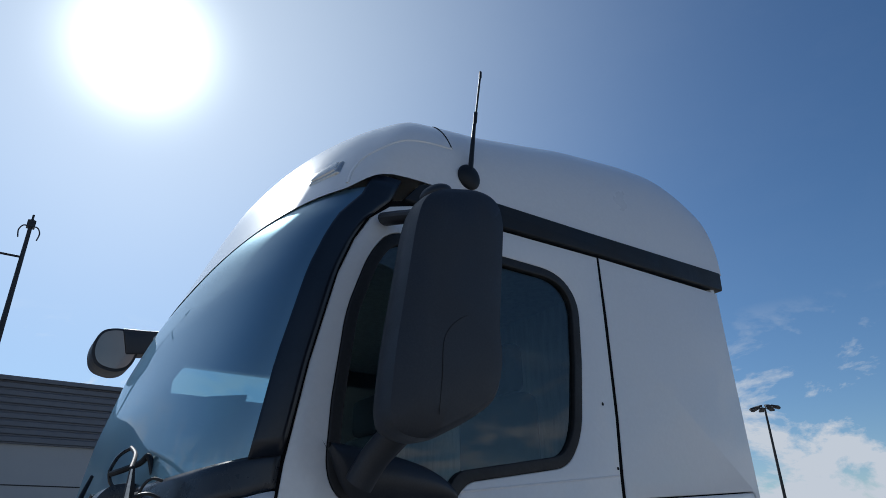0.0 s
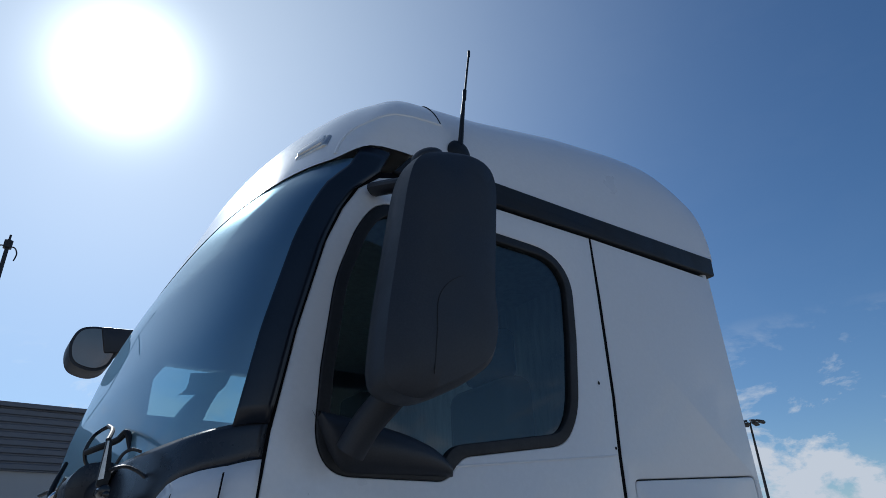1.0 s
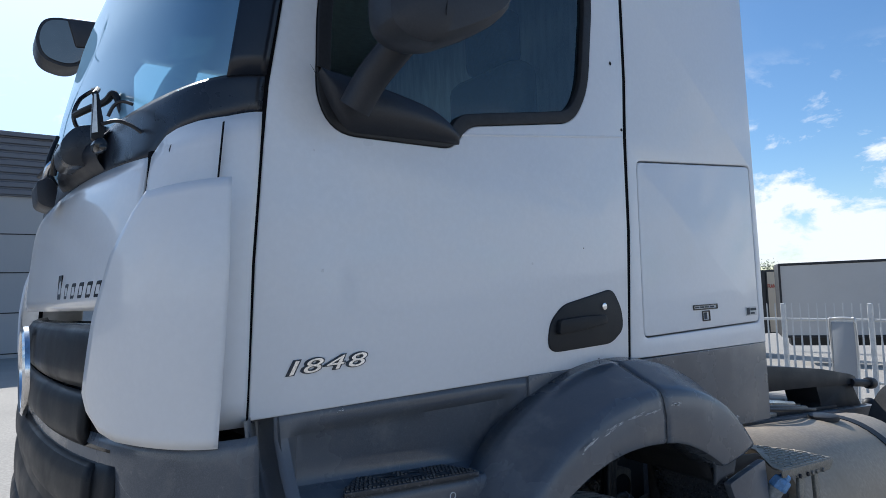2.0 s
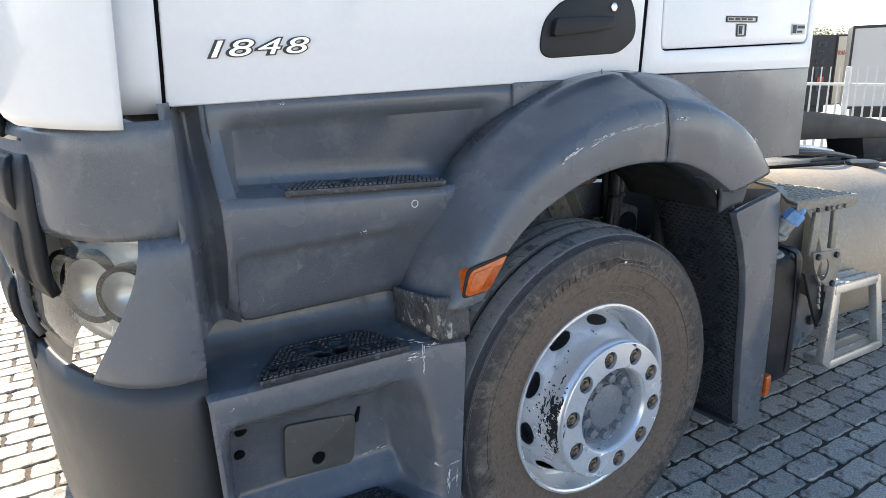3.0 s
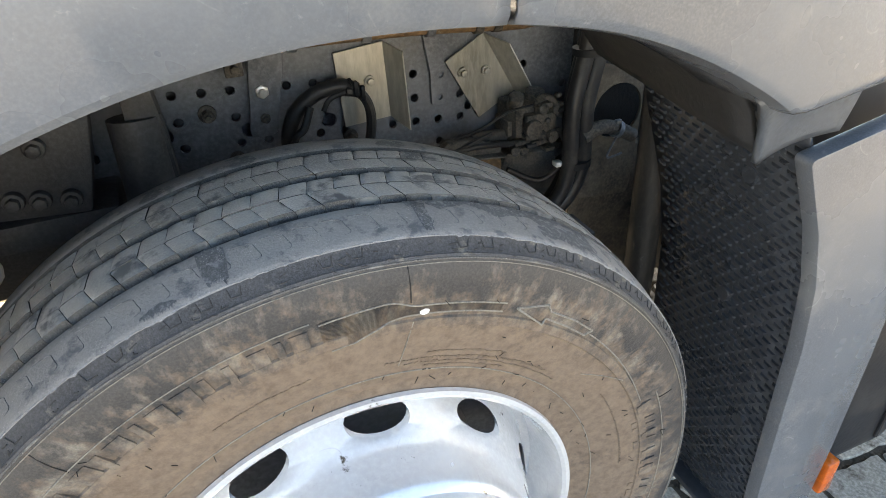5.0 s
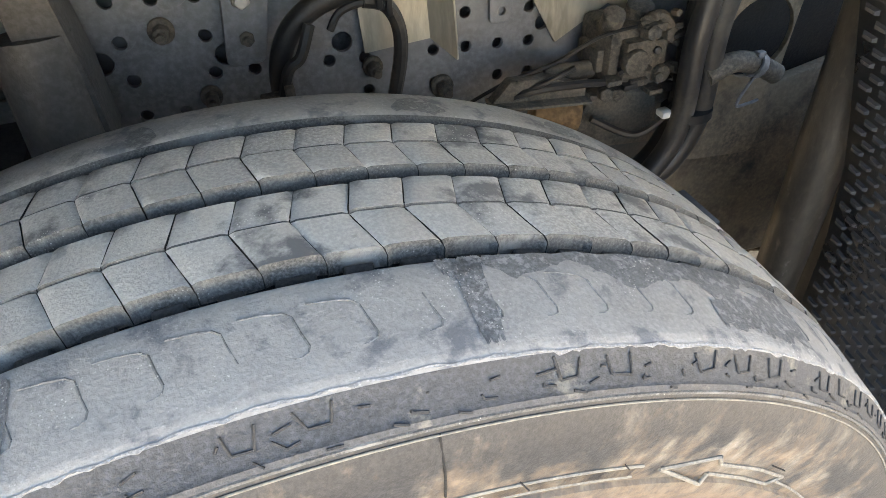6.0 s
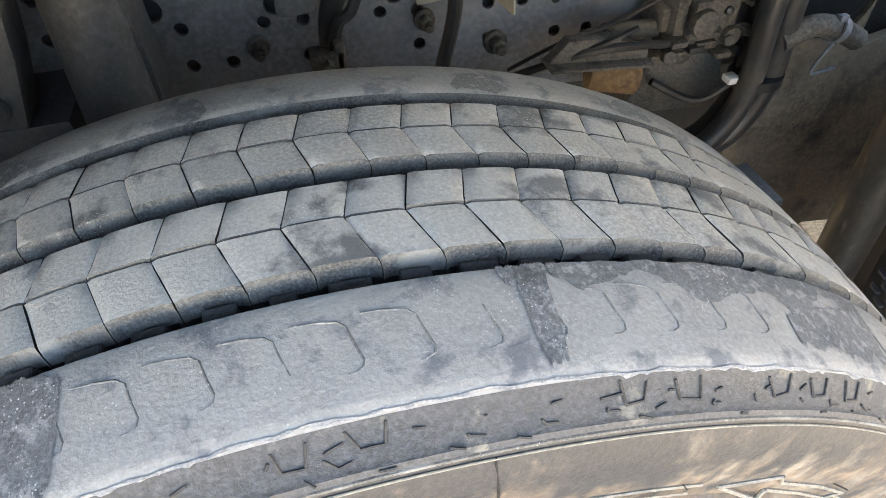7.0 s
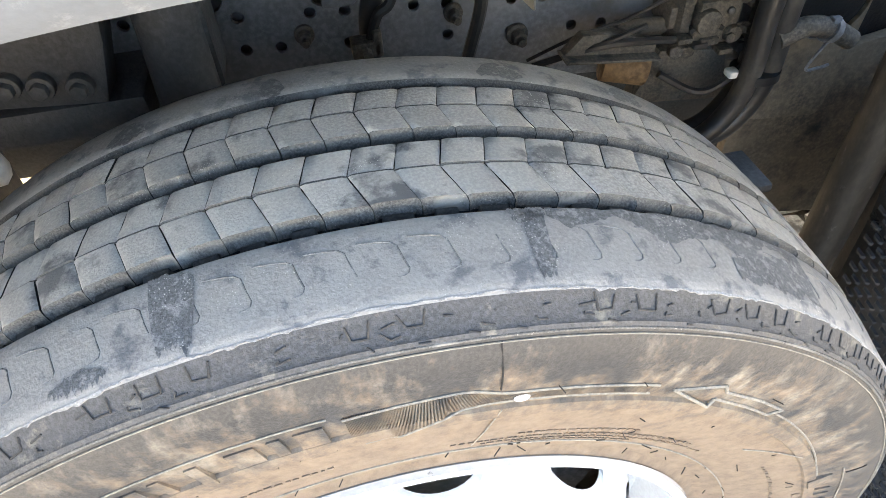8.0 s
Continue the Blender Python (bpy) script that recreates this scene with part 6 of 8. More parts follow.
win = smooth_outline(WINDOW, [0.04, 0.02, 0.05, 0.05, 0.06, 0.03, 0.09, 0.07, 0.02, 0.08, 0.05, 0.03, 0.03, 0.05])


def shrink(pts, d):
    """Moves a closed outline inwards by d."""
    n, out = len(pts), []
    area = sum(pts[i][0] * pts[(i + 1) % n][1] - pts[(i + 1) % n][0] * pts[i][1] for i in range(n))
    s = 1 if area > 0 else -1
    for i in range(n):
        a, p, b = Vector(pts[i - 1]), Vector(pts[i]), Vector(pts[(i + 1) % n])
        t = (b - a).normalized()
        out.append((p.x - t.y * d * s, p.y + t.x * d * s))
    return out


win_outer = smooth_outline([(-0.862, 2.13), (-0.852, 2.335), (-0.818, 2.612), (-0.748, 2.813), (-0.672, 2.921), (-0.293, 2.95), (0.115, 2.95), (0.212, 2.845), (0.19, 2.59), (0.146, 2.31), (0.06, 2.195), (-0.38, 2.128), (-0.45, 2.055), (-0.81, 2.053)], [0.06, 0.02, 0.06, 0.06, 0.06, 0.03, 0.10, 0.08, 0.02, 0.09, 0.06, 0.03, 0.03, 0.06])


def pane(outline, proud):
    """A single sheet of glass that faces outwards."""
    bm = bmesh.new()
    f = bm.faces.new([bm.verts.new(on_side(proud)(u, v, 0.0)) for u, v in outline])
    f.normal_update()
    if f.normal.y > 0:
        bmesh.ops.reverse_faces(bm, faces=[f])
    return bm


door_outline = SEAM_F + SEAM_R
door = part("door", plate([shrink(door_outline, 0.004), win_outer], 0.05, 0.005, on_side()), WHITE, truck, "white cab door with tinted window")
part("window_seal", plate([shrink(win_outer, 0.001), shrink(win, 0.012)], 0.03, 0.004, on_side(0.003)), SEAL, door, "black rubber window surround")
gl = part("window_glass", pane(shrink(win, 0.012), -0.014), GLASS_SIDE, door, "dark tinted side glass", smooth=False)
gl.visible_shadow = False
# crease below the window
bm = bmesh.new()
tube(bm, [(-0.44, ys(2.1) + 0.0025, 2.097), (-0.09, ys(2.13) + 0.0025, 2.135), (0.315, ys(2.18) + 0.0025, 2.18)], 0.005, 8)
part("crease", bm, WHITE, door)
# near-black sheet behind the seams, in place of the shade there
bm = plate([shrink([(-1.06, 1.41)] + SEAM_F[1:] + [(1.17, 3.08), (1.18, 1.41)], 0.012), shrink(win, -0.01)], 0.015, 0.001, lambda u, v, w: (u, 0.250 + w, v))
part("cab_shell", bm, GAP, truck, "near-black sheet in place of shade behind the seams", smooth=False)
def seam_strip(name, line, w, depth, mat=None):
    """A near-black strip lying in the gap between two panels, standing in for its shade."""
    bm = bmesh.new()
    rows = []
    for i, p in enumerate(line):
        a, b = Vector(line[max(i - 1, 0)]), Vector(line[min(i + 1, len(line) - 1)])
        t = (b - a).normalized()
        rows.append([bm.verts.new(on_side(-depth)(p[0] - t.y * k * w, p[1] + t.x * k * w, 0.0)) for k in (-0.5, 0.5)])
    for a, b in zip(rows, rows[1:]):
        bm.faces.new((a[0], a[1], b[1], b[0]))
    return part(name, bm, mat or GAP, truck, "dark seam between panels", smooth=False)


seam_strip("door_seam", [(x - 0.006, z) for x, z in SEAM_F], 0.030, 0.0035)
seam_strip("door_seam", [(x + 0.005, z) for x, z in SEAM_R], 0.030, 0.0035)
# mirror foot, door handle, lock, number, stone chips
bm = bmesh.new()
sheet(bm, 24, 10, lambda u, v: (-0.858 + 0.44 * u, ys(2.1) + 0.004 - 0.050 * math.sin(math.pi * v) ** 0.6 * math.sin(math.pi * min(1.0, 0.06 + 0.94 * u)) ** 0.35, (2.055 + 0.012 * u + 0.14 * max(0.0, 1 - u / 0.22) ** 2) + ((2.215 - 0.07 * u ** 1.4 - 0.06 * u ** 8) - (2.055 + 0.012 * u + 0.14 * max(0.0, 1 - u / 0.22) ** 2)) * v))
part("mirror_foot", bm, MIRRORHOUSE, door, "dark plastic mirror foot")
HANDLE = smooth_outline([(-0.119, 1.484), (-0.103, 1.555), (-0.041, 1.605), (0.201, 1.65), (0.243, 1.582), (0.247, 1.511), (0.18, 1.469), (-0.094, 1.461)], 0.03)
part("handle_recess", plate([HANDLE], 0.012, 0.003, on_side(0.005)), BLACK, door, "black recessed handle surround")
bm = bmesh.new()
prism(bm, smooth_outline([(-0.083, 1.515), (0.03, 1.525), (0.144, 1.536), (0.144, 1.566), (0.03, 1.565), (-0.073, 1.56)], 0.012), "y", ys(1.55) - 0.022, ys(1.55) + 0.0, 0.006)
part("handle", bm, BLACK, door, "black door handle")
bm = bmesh.new()
cyl(bm, (0.151, ys(1.6) + 0.002, 1.592), (0.151, ys(1.6) - 0.009, 1.592), 0.012, seg=20, bevel=0.002)
part("lock", bm, CHROME, door, "small round chrome lock")
for k, ch in enumerate("1848"):
    at = (lambda lift, k=k: (lambda u, v, w: (-0.957 + 0.058 * k + (0.010 if k == 0 else 0.0) + u, ys(1.5) - lift + w, 1.498 + v + (0.058 * k - 0.08 + u) * 0.03)))
    digit = part("number", writing(ch, 0.044, at(0.004), 0.004, 0.25, 2.25, 0.0022), INK, door, "dark-edged chrome numeral", smooth=False)
    part("numeral_face", writing(ch, 0.044, at(0.0075), 0.005, 0.25, 2.25, 0.0), CHROME, digit, "chrome numeral", smooth=False)
rnd = random.Random(4)
for px, pz, s in ((-0.162, 1.733, 0.006), (-0.858, 1.718, 0.006), (0.276, 2.438, 0.008), (0.312, 2.205, 0.009), (0.073, 1.783, 0.003), (-0.871, 2.007, 0.003), (0.113, 1.425, 0.004)):
    bm = bmesh.new()
    vs = [bm.verts.new((px + s * rnd.uniform(0.5, 1) * math.cos(a), ys(pz) - 0.0012, pz + s * rnd.uniform(0.5, 1.2) * math.sin(a))) for a in (k * 0.9 for k in range(7))]
    bm.faces.new(vs)
    part("stone_chip", bm, PAINTCHIP if px < 0 else GROOVE, door)

# rear side panel with the locker lid
REAR = [(0.375, 3.082), (0.371, 2.8), (0.356, 2.393), (0.338, 2.18), (0.323, 1.845), (0.28, 1.404), (1.198, 1.396), (1.208, 1.648), (1.215, 2.136), (1.226, 2.873), (1.23, 3.095)]
LID = [(0.362, 1.472), (1.163, 1.485), (1.180, 2.155), (0.387, 2.102)]
lid_o = smooth_outline(LID, 0.03)
side_panel = part("side_panel", plate([shrink(REAR[::-1], 0.003), lid_o], 0.05, 0.005, on_side()), WHITE, truck, "white rear cab side panel")
lid = part("locker_lid", plate([shrink(lid_o, 0.005)], 0.05, 0.005, on_side(-0.001)), WHITE, side_panel, "white luggage locker lid")
# near-black sheet behind the lid's joint, in place of its shade
bm = bmesh.new()
prism(bm, [(0.33, 1.46), (1.18, 1.47), (1.19, 2.17), (0.34, 2.12)], "y", 0.262, 0.272)
part("lid_gap", bm, GAP, side_panel, smooth=False)
for (u0, u1, v0, v1) in ((0.673, 0.841, 1.555, 1.575), (0.731, 0.783, 1.511, 1.551)):
    part("badge", plate([smooth_outline([(u0, v0), (u1, v0), (u1, v1), (u0, v1)], 0.004), [(u0 + 0.006, v0 + 0.005), (u0 + 0.006, v1 - 0.005), (u1 - 0.006, v1 - 0.005), (u1 - 0.006, v0 + 0.005)]], 0.004, 0.001, on_side(0.003)), GLOSS_BLACK, lid, "small dark outlined badge")
    for q in range(4 if u1 - u0 > 0.1 else 1):
        w_ = (u1 - u0 - 0.03) / (4 if u1 - u0 > 0.1 else 1)
        a_ = u0 + 0.015 + q * w_
        part("badge_bar", plate([[(a_, v0 + 0.007), (a_ + w_ * 0.7, v0 + 0.007), (a_ + w_ * 0.7, v1 - 0.007), (a_, v1 - 0.007)]], 0.003, 0.0004, on_side(0.002)), INK, lid, smooth=False)
sticker = part("sticker", plate([[(1.055, 1.516), (1.138, 1.516), (1.138, 1.552), (1.055, 1.552)]], 0.002, 0.0003, on_side(0.0015)), FENCE, lid, "small white and black sticker", smooth=False)
for a_, b_, c_, d_ in ((1.058, 1.082, 1.520, 1.548), (1.088, 1.134, 1.536, 1.546), (1.088, 1.120, 1.522, 1.529)):
    part("sticker_bar", plate([[(a_, c_), (b_, c_), (b_, d_), (a_, d_)]], 0.001, 0.0002, on_side(0.0026)), INK, sticker, smooth=False)
# rear wall of the cab
bm = bmesh.new()
box(bm, 1.18, 1.222, 0.222, 2.48, 1.40, 3.2, 0.02)
part("rear_wall", bm, WHITE, truck, "white rear cab wall")
bm = bmesh.new()
box(bm, -0.9, 1.12, 2.42, 2.49, 1.41, 2.2, 0.02)
part("far_side", bm, WHITE, truck, "white far cab side")
bm = bmesh.new()
for x0, x1 in ((-0.95, -0.82), (0.2, 1.12)):
    box(bm, x0, x1, 2.40, 2.47, 2.2, 3.1)
box(bm, -0.9, 1.12, 2.40, 2.47, 2.95, 3.2)
part("far_pillars", bm, WHITE, truck, "white far window frame")
bm = bmesh.new()
bm.faces.new([bm.verts.new(p) for p in ((-0.82, 2.433, 2.2), (-0.82, 2.433, 2.95), (0.2, 2.433, 2.95), (0.2, 2.433, 2.2))])
part("far_glass", bm, GLASS_SIDE, truck, "tinted far side glass")
bm = bmesh.new()
box(bm, -1.1, 1.12, 0.26, 2.42, 1.38, 1.42)
part("cab_floor", bm, INTERIOR, truck, "dark cab floor")
# grey panel under the rear cab
bm = bmesh.new()
prism(bm, [(0.24, 1.39), (0.24, 1.2), (0.7, 1.1), (1.2, 1.08), (1.2, 1.388)], "y", 0.20, 0.24, 0.01)
part("lower_panel", bm, PLASTIC, truck, "grey plastic panel under the rear cab")
# black band under the roof
bm = plate([smooth_outline([(-0.62, 3.053), (0.325, 3.086), (1.267, 3.108), (1.278, 3.21), (0.325, 3.183), (-0.394, 3.167), (-0.548, 3.142)], 0.012)], 0.05, 0.006, on_side(0.014))
part("roof_band", bm, BLACK, truck, "black trim band below the roof")

# -- cab front --
CXF = [(1.4, -1.35), (1.6, -1.335), (1.8, -1.312), (1.95, -1.295), (2.1, -1.27), (2.4, -1.225), (2.7, -1.15), (2.9, -1.075), (3.05, -1.01), (3.2, -0.945), (3.5, -0.80)]
CXS = [(1.38, -1.053), (1.735, -1.033), (2.0, -1.007), (2.15, -0.990), (2.43, -0.937), (2.725, -0.863), (2.857, -0.811), (2.953, -0.755), (3.02, -0.678), (3.2, -0.594)]


def cxs(z):
    return interp(z, CXS)


def cab_front(name, z_of, th0, th1, mat, label, parent=truck, **kw):
    kw.setdefault("xs", cxs)
    kw.setdefault("yside", ys)
    kw.setdefault("xf", CXF)
    kw.setdefault("deep", 0.012)
    return front_sheet(name, z_of, th0, th1, mat, parent, label, **kw)


def cowl_top(th):
    d = math.degrees(th)
    return interp(min(d, 180 - d), [(0, 2.080), (9, 2.062), (19, 2.052), (26, 2.041), (30, 2.028), (32.5, 2.006), (34.5, 1.985), (60, 1.985), (90, 1.985)])


def glass_low(th):
    return 2.170 - 0.065 * min(1.0, math.sin(th))


cab_front("front_panel", lambda th, v: 1.645 + (cowl_top(th) - 1.645) * v, 35.8, 144.2, WHITE, "white bonnet panel", swell=0.004, nu=64)
for lo, hi in ((0, 34.4), (145.6, 180)):
    cab_front("corner_panel", lambda th, v: 1.385 + (cowl_top(th) - 1.385) * v, lo, hi, WHITE, "white corner panel", swell=0.0, nu=44)
# near-black strips take the place of shade beside the bonnet
for lo, hi in ((34.2, 36.0), (144.0, 145.8)):
    cab_front("panel_gap", lambda th, v: 1.40 + 0.60 * v, lo, hi, GAP, "dark gap beside the bonnet", swell=-0.008, nu=3)
cab_front("cowl", lambda th, v: cowl_top(th) + 0.004 + (glass_low(th) - cowl_top(th)) * v, 0, 180, COWL, "dark glossy cowl below the windscreen", swell=-0.002, deep=0.003, nu=96)


def glass_top(th):
    return 3.10 - 0.10 * math.sin(th)


cab_front("pillar", lambda th, v: glass_low(th) + (3.13 - glass_low(th)) * v, 0, 11, PILLAR, "black windscreen pillar", nu=8, nv=20)
cab_front("pillar", lambda th, v: glass_low(th) + (3.13 - glass_low(th)) * v, 169, 180, PILLAR, "black windscreen pillar", nu=8, nv=20)
ws = cab_front("windscreen", lambda th, v: glass_low(th) + (glass_top(th) - glass_low(th)) * v, 11, 169, GLASS_FRONT, "curved tinted windscreen", nu=64, nv=20, deep=0.0)
ws.visible_shadow = False
# -- roof --
def roof_point(u, s):
    """u: 0 rear near side, 0.5 the front's middle, 1 rear far side; s: 0 the lower edge, 1 the top."""
    m = 2 * u if u <= 0.5 else 2 * (1 - u)
    a = s * math.pi / 2
    t, g = 1 - math.cos(a) ** (2 / 2.4), math.sin(a) ** (2 / 2.4)
    inset = 0.222 + 0.62 * t
    xs_, xf_ = -0.66 + 0.28 * g, -1.03 + 0.27 * g + 0.16 * g ** 6
    if m < 0.55:
        x, y = 1.30 + (xs_ - 1.30) * (m / 0.55), inset
    else:
        th = (m - 0.55) / 0.45 * math.pi / 2
        x = xs_ - (xs_ - xf_) * math.sin(th) ** (2 / 2.6)
        y = YC - (YC - inset) * math.cos(th) ** (2 / 2.6)
    h = interp(x, [(-1.0, 0.48), (-0.6, 0.505), (-0.4, 0.525), (-0.11, 0.57), (0.43, 0.70), (0.86, 0.762), (1.3, 0.785)]) + 0.12 * max(0.0, y - 0.6) * (x < 0.2)
    tail = max(0.0, x - 1.02) / 0.28
    h -= 0.13 * tail ** 2.2 * (1 if s > 0.05 else 0)
    lift = 0.025 * x
    if m > 0.52:
        th = max(0.0, (m - 0.55) / 0.45) * math.pi / 2
        lift += (glass_top(th) - 0.004 - 3.172 - lift) * smooth((m - 0.52) / 0.14) * (1 - s)
    return (x, y if u <= 0.5 else 2 * YC - y, 3.172 + lift + h * g)


bm = bmesh.new()
vs = [[bm.verts.new(roof_point(i / 120, j / 24)) for j in range(25)] for i in range(121)]
for i in range(120):
    for j in range(24):
        bm.faces.new((vs[i][j], vs[i + 1][j], vs[i + 1][j + 1], vs[i][j + 1]))
bm.faces.new([vs[i][24] for i in range(121)])
bm.faces.new([vs[0][j] for j in range(25)] + [vs[120][j] for j in range(24, -1, -1)])
bmesh.ops.recalc_face_normals(bm, faces=bm.faces)
roof = part("roof", bm, WHITE, truck, "white high cab roof")


def roof_line(name, pts, r, mat, label=""):
    bm = bmesh.new()
    out = []
    for u, s in pts:
        p = Vector(roof_point(u, s))
        n = (Vector(roof_point(u + 0.004, s)) - p).cross(Vector(roof_point(u, s + 0.01)) - p).normalized()
        n = n if n.y < 0 or n.x < 0 else -n
        out.append(p + n * r * -0.35)
    tube(bm, out, r, 8)
    return part(name, bm, mat, roof, label)


roof_line("roof_seam", [(0.265, 0.70), (0.263, 0.5), (0.257, 0.35), (0.25, 0.225)], 0.004, GAP, "dark roof seam")
roof_line("roof_ridge", [(0.326, 0.02), (0.331, 0.09), (0.327, 0.155), (0.305, 0.185), (0.285, 0.202), (0.268, 0.215), (0.25, 0.222)], 0.007, WHITE, "raised edge on the roof side")
# roof marker lamp
LAMP_U, LAMP_S = 0.367, 0.14
p, q = Vector(roof_point(LAMP_U, LAMP_S)), Vector(roof_point(LAMP_U + 0.012, LAMP_S))
d = (q - p).normalized()
n = d.cross(Vector(roof_point(LAMP_U, LAMP_S + 0.05)) - p).normalized()
n = n if n.x < 0 else -n
up = n.cross(d)
lampm = Matrix((d, up, n)).transposed().to_4x4()
lampm.translation = p
bm = bmesh.new()
box(bm, -0.072, 0.072, -0.044, 0.044, -0.03, 0.006, 0.014, 3)
bmesh.ops.transform(bm, matrix=lampm, verts=bm.verts)
ml = part("roof_lamp", bm, ALU, roof, "clear marker lamp in the roof front")
bm = bmesh.new()
box(bm, -0.058, 0.058, -0.032, 0.032, -0.004, 0.014, 0.010, 2)
bmesh.ops.transform(bm, matrix=lampm, verts=bm.verts)
part("lens", bm, LAMPSILVER, ml)
# aerial
bm = bmesh.new()
bmesh.ops.create_uvsphere(bm, u_segments=20, v_segments=12, radius=1, matrix=Matrix.Translation((-0.322, ys(3.25) - 0.005, 3.25)) @ Matrix.Diagonal((0.052, 0.022, 0.055, 1)))
aerial = part("aerial", bm, BLACK, roof, "black whip aerial on a round base")
bm = bmesh.new()
tube(bm, [(-0.32, 0.212, 3.28), (-0.303, 0.207, 3.44), (-0.292, 0.204, 3.53)], lambda t: 0.011 * (1 - 0.5 * t), 8)
part("stem", bm, BLACK, aerial)
bm = bmesh.new()
cyl(bm, (-0.293, 0.204, 3.51), (-0.288, 0.203, 3.56), 0.008, seg=10)
part("collar", bm, BLACK, aerial)
bm = bmesh.new()
tube(bm, [(-0.288, 0.203, 3.55), (-0.260, 0.196, 3.76)], 0.0045, 8)
cyl(bm, (-0.260, 0.196, 3.75), (-0.259, 0.195, 3.78), 0.006, seg=8)
part("whip", bm, BLACK, aerial)

# -- air deflector at the cab corner --
def shield_point(u, v):
    z = 1.376 + (0.532 - 0.025 * u) * v
    left = interp(z, [(1.376, 41.5), (1.42, 46), (1.46, 47), (1.63, 41.5), (1.76, 35.5), (1.84, 29), (1.885, 24.5)])
    right = 0.8 + 4.0 * (1 - v)
    th = radians(right + (left - right) * u)
    p = Vector(plan(th, z, -1.088, -1.37, 0.135, 2.6))
    z2 = z - 0.012 * (1 - v) * (1 - u) + 0.012 * max(0.0, u - 0.85) / 0.15 * (1 - v) ** 4
    out = 0.035 * math.sin(math.pi * min(1, 0.25 + 0.75 * (1 - v)))
    d = Vector((-math.sin(th), -math.cos(th), 0))
    return Vector((p.x, p.y, z2)) + d * (out + 0.02 * (1 - v) - 0.02)


for far in (False, True):
    bm = sheet(bmesh.new(), 24, 24, shield_point)
    if far:
        bmesh.ops.scale(bm, vec=(1, -1, 1), verts=bm.verts)
        bmesh.ops.translate(bm, vec=(0, 2 * YC, 0), verts=bm.verts)
        bmesh.ops.reverse_faces(bm, faces=bm.faces)
    thick(part("air_deflector", bm, WHITE, truck, "white air deflector at the cab corner"), 0.012, -1.0)
bm = bmesh.new()
prism(bm, [(-1.105, 1.895), (-1.103, 1.895), (-1.0865, 2.046), (-1.0885, 2.046)], "y", 0.196, 0.204)
part("panel_slot", bm, GAP, truck, "dark panel slot", smooth=False)

# -- near mirror --
MO = [(-0.785, 2.789), (-0.757, 2.876), (-0.69, 2.923), (-0.548, 2.961), (-0.471, 2.947), (-0.451, 2.876), (-0.485, 2.588), (-0.497, 2.486), (-0.488, 2.404), (-0.515, 2.297), (-0.608, 2.235), (-0.754, 2.167), (-0.851, 2.182), (-0.866, 2.237), (-0.849, 2.4)]


def mirror_loop(scale, y, dx=0.0):
    o = smooth_outline(MO, 0.05)
    c = Vector((-0.645, 2.57))
    return [(c.x + (x - c.x) * scale + dx, y, c.y + (z - c.y) * (1 - (1 - scale) * 0.6)) for x, z in o]


bm = bmesh.new()
loops = [mirror_loop(s, y, dx) for s, y, dx in ((0.84, -0.015, 0.0), (0.93, -0.025, 0.0), (0.97, -0.055, 0.0), (0.975, -0.09, 0.0), (0.95, -0.12, 0.0), (0.86, -0.138, 0.004), (0.6, -0.148, 0.008), (0.2, -0.150, 0.01))]
rings = [[bm.verts.new(p) for p in lp] for lp in loops]
for a, b in zip(rings, rings[1:]):
    for k in range(len(a)):
        bm.faces.new((a[k], a[(k + 1) % len(a)], b[(k + 1) % len(a)], b[k]))
bm.faces.new(rings[0])
bm.faces.new(rings[-1][::-1])
bmesh.ops.recalc_face_normals(bm, faces=bm.faces)
mirror = part("mirror", bm, MIRRORHOUSE, truck, "large dark plastic side mirror on two arms")
bm = bmesh.new()
tube(bm, [(-0.80, 0.13, 2.10), (-0.775, 0.08, 2.17), (-0.74, -0.02, 2.25), (-0.72, -0.08, 2.34)], 0.040, 12)
part("arm", bm, MIRRORHOUSE, mirror)
bm = bmesh.new()
tube(bm, [(-0.70, 0.205, 2.950), (-0.68, 0.15, 2.938), (-0.655, 0.08, 2.92), (-0.63, -0.06, 2.89)], 0.034, 14)
for v in bm.verts:
    mid = 2.90 + 0.233 * v.co.y
    v.co.z = mid + (v.co.z - mid) * 0.62
part("arm", bm, MIRRORHOUSE, mirror)
bm = bmesh.new()
bmesh.ops.create_uvsphere(bm, u_segments=18, v_segments=10, radius=1, matrix=Matrix.Translation((-0.668, -0.055, 2.928)) @ Matrix.Rotation(radians(-24), 4, "Y") @ Matrix.Diagonal((0.054, 0.05, 0.030, 1)))
part("cap", bm, MIRRORHOUSE, mirror)
for line in ([(-0.500, -0.115, 2.505), (-0.53, -0.137, 2.53), (-0.58, -0.146, 2.535), (-0.66, -0.150, 2.50), (-0.71, -0.150, 2.44), (-0.72, -0.150, 2.34), (-0.73, -0.147, 2.24)],):
    bm = bmesh.new()
    tube(bm, line, 0.0013, 6)
    part("shell_seam", bm, SEAL, mirror)

# -- far mirror --
bm = bmesh.new()
fo = smooth_outline([(-1.245, 3.04), (-1.215, 3.14), (-1.15, 3.17), (-1.01, 3.175), (-0.985, 3.06), (-1.02, 2.94), (-1.10, 2.905), (-1.215, 2.935)], 0.05)
prism(bm, fo, "y", 2.62, 2.8, 0.03, 3)
fm = part("far_mirror", bm, MIRRORHOUSE, truck, "dark far-side mirror with a brown reflection put into its tint")
# the glass carries its brown reflection as colour
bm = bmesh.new()
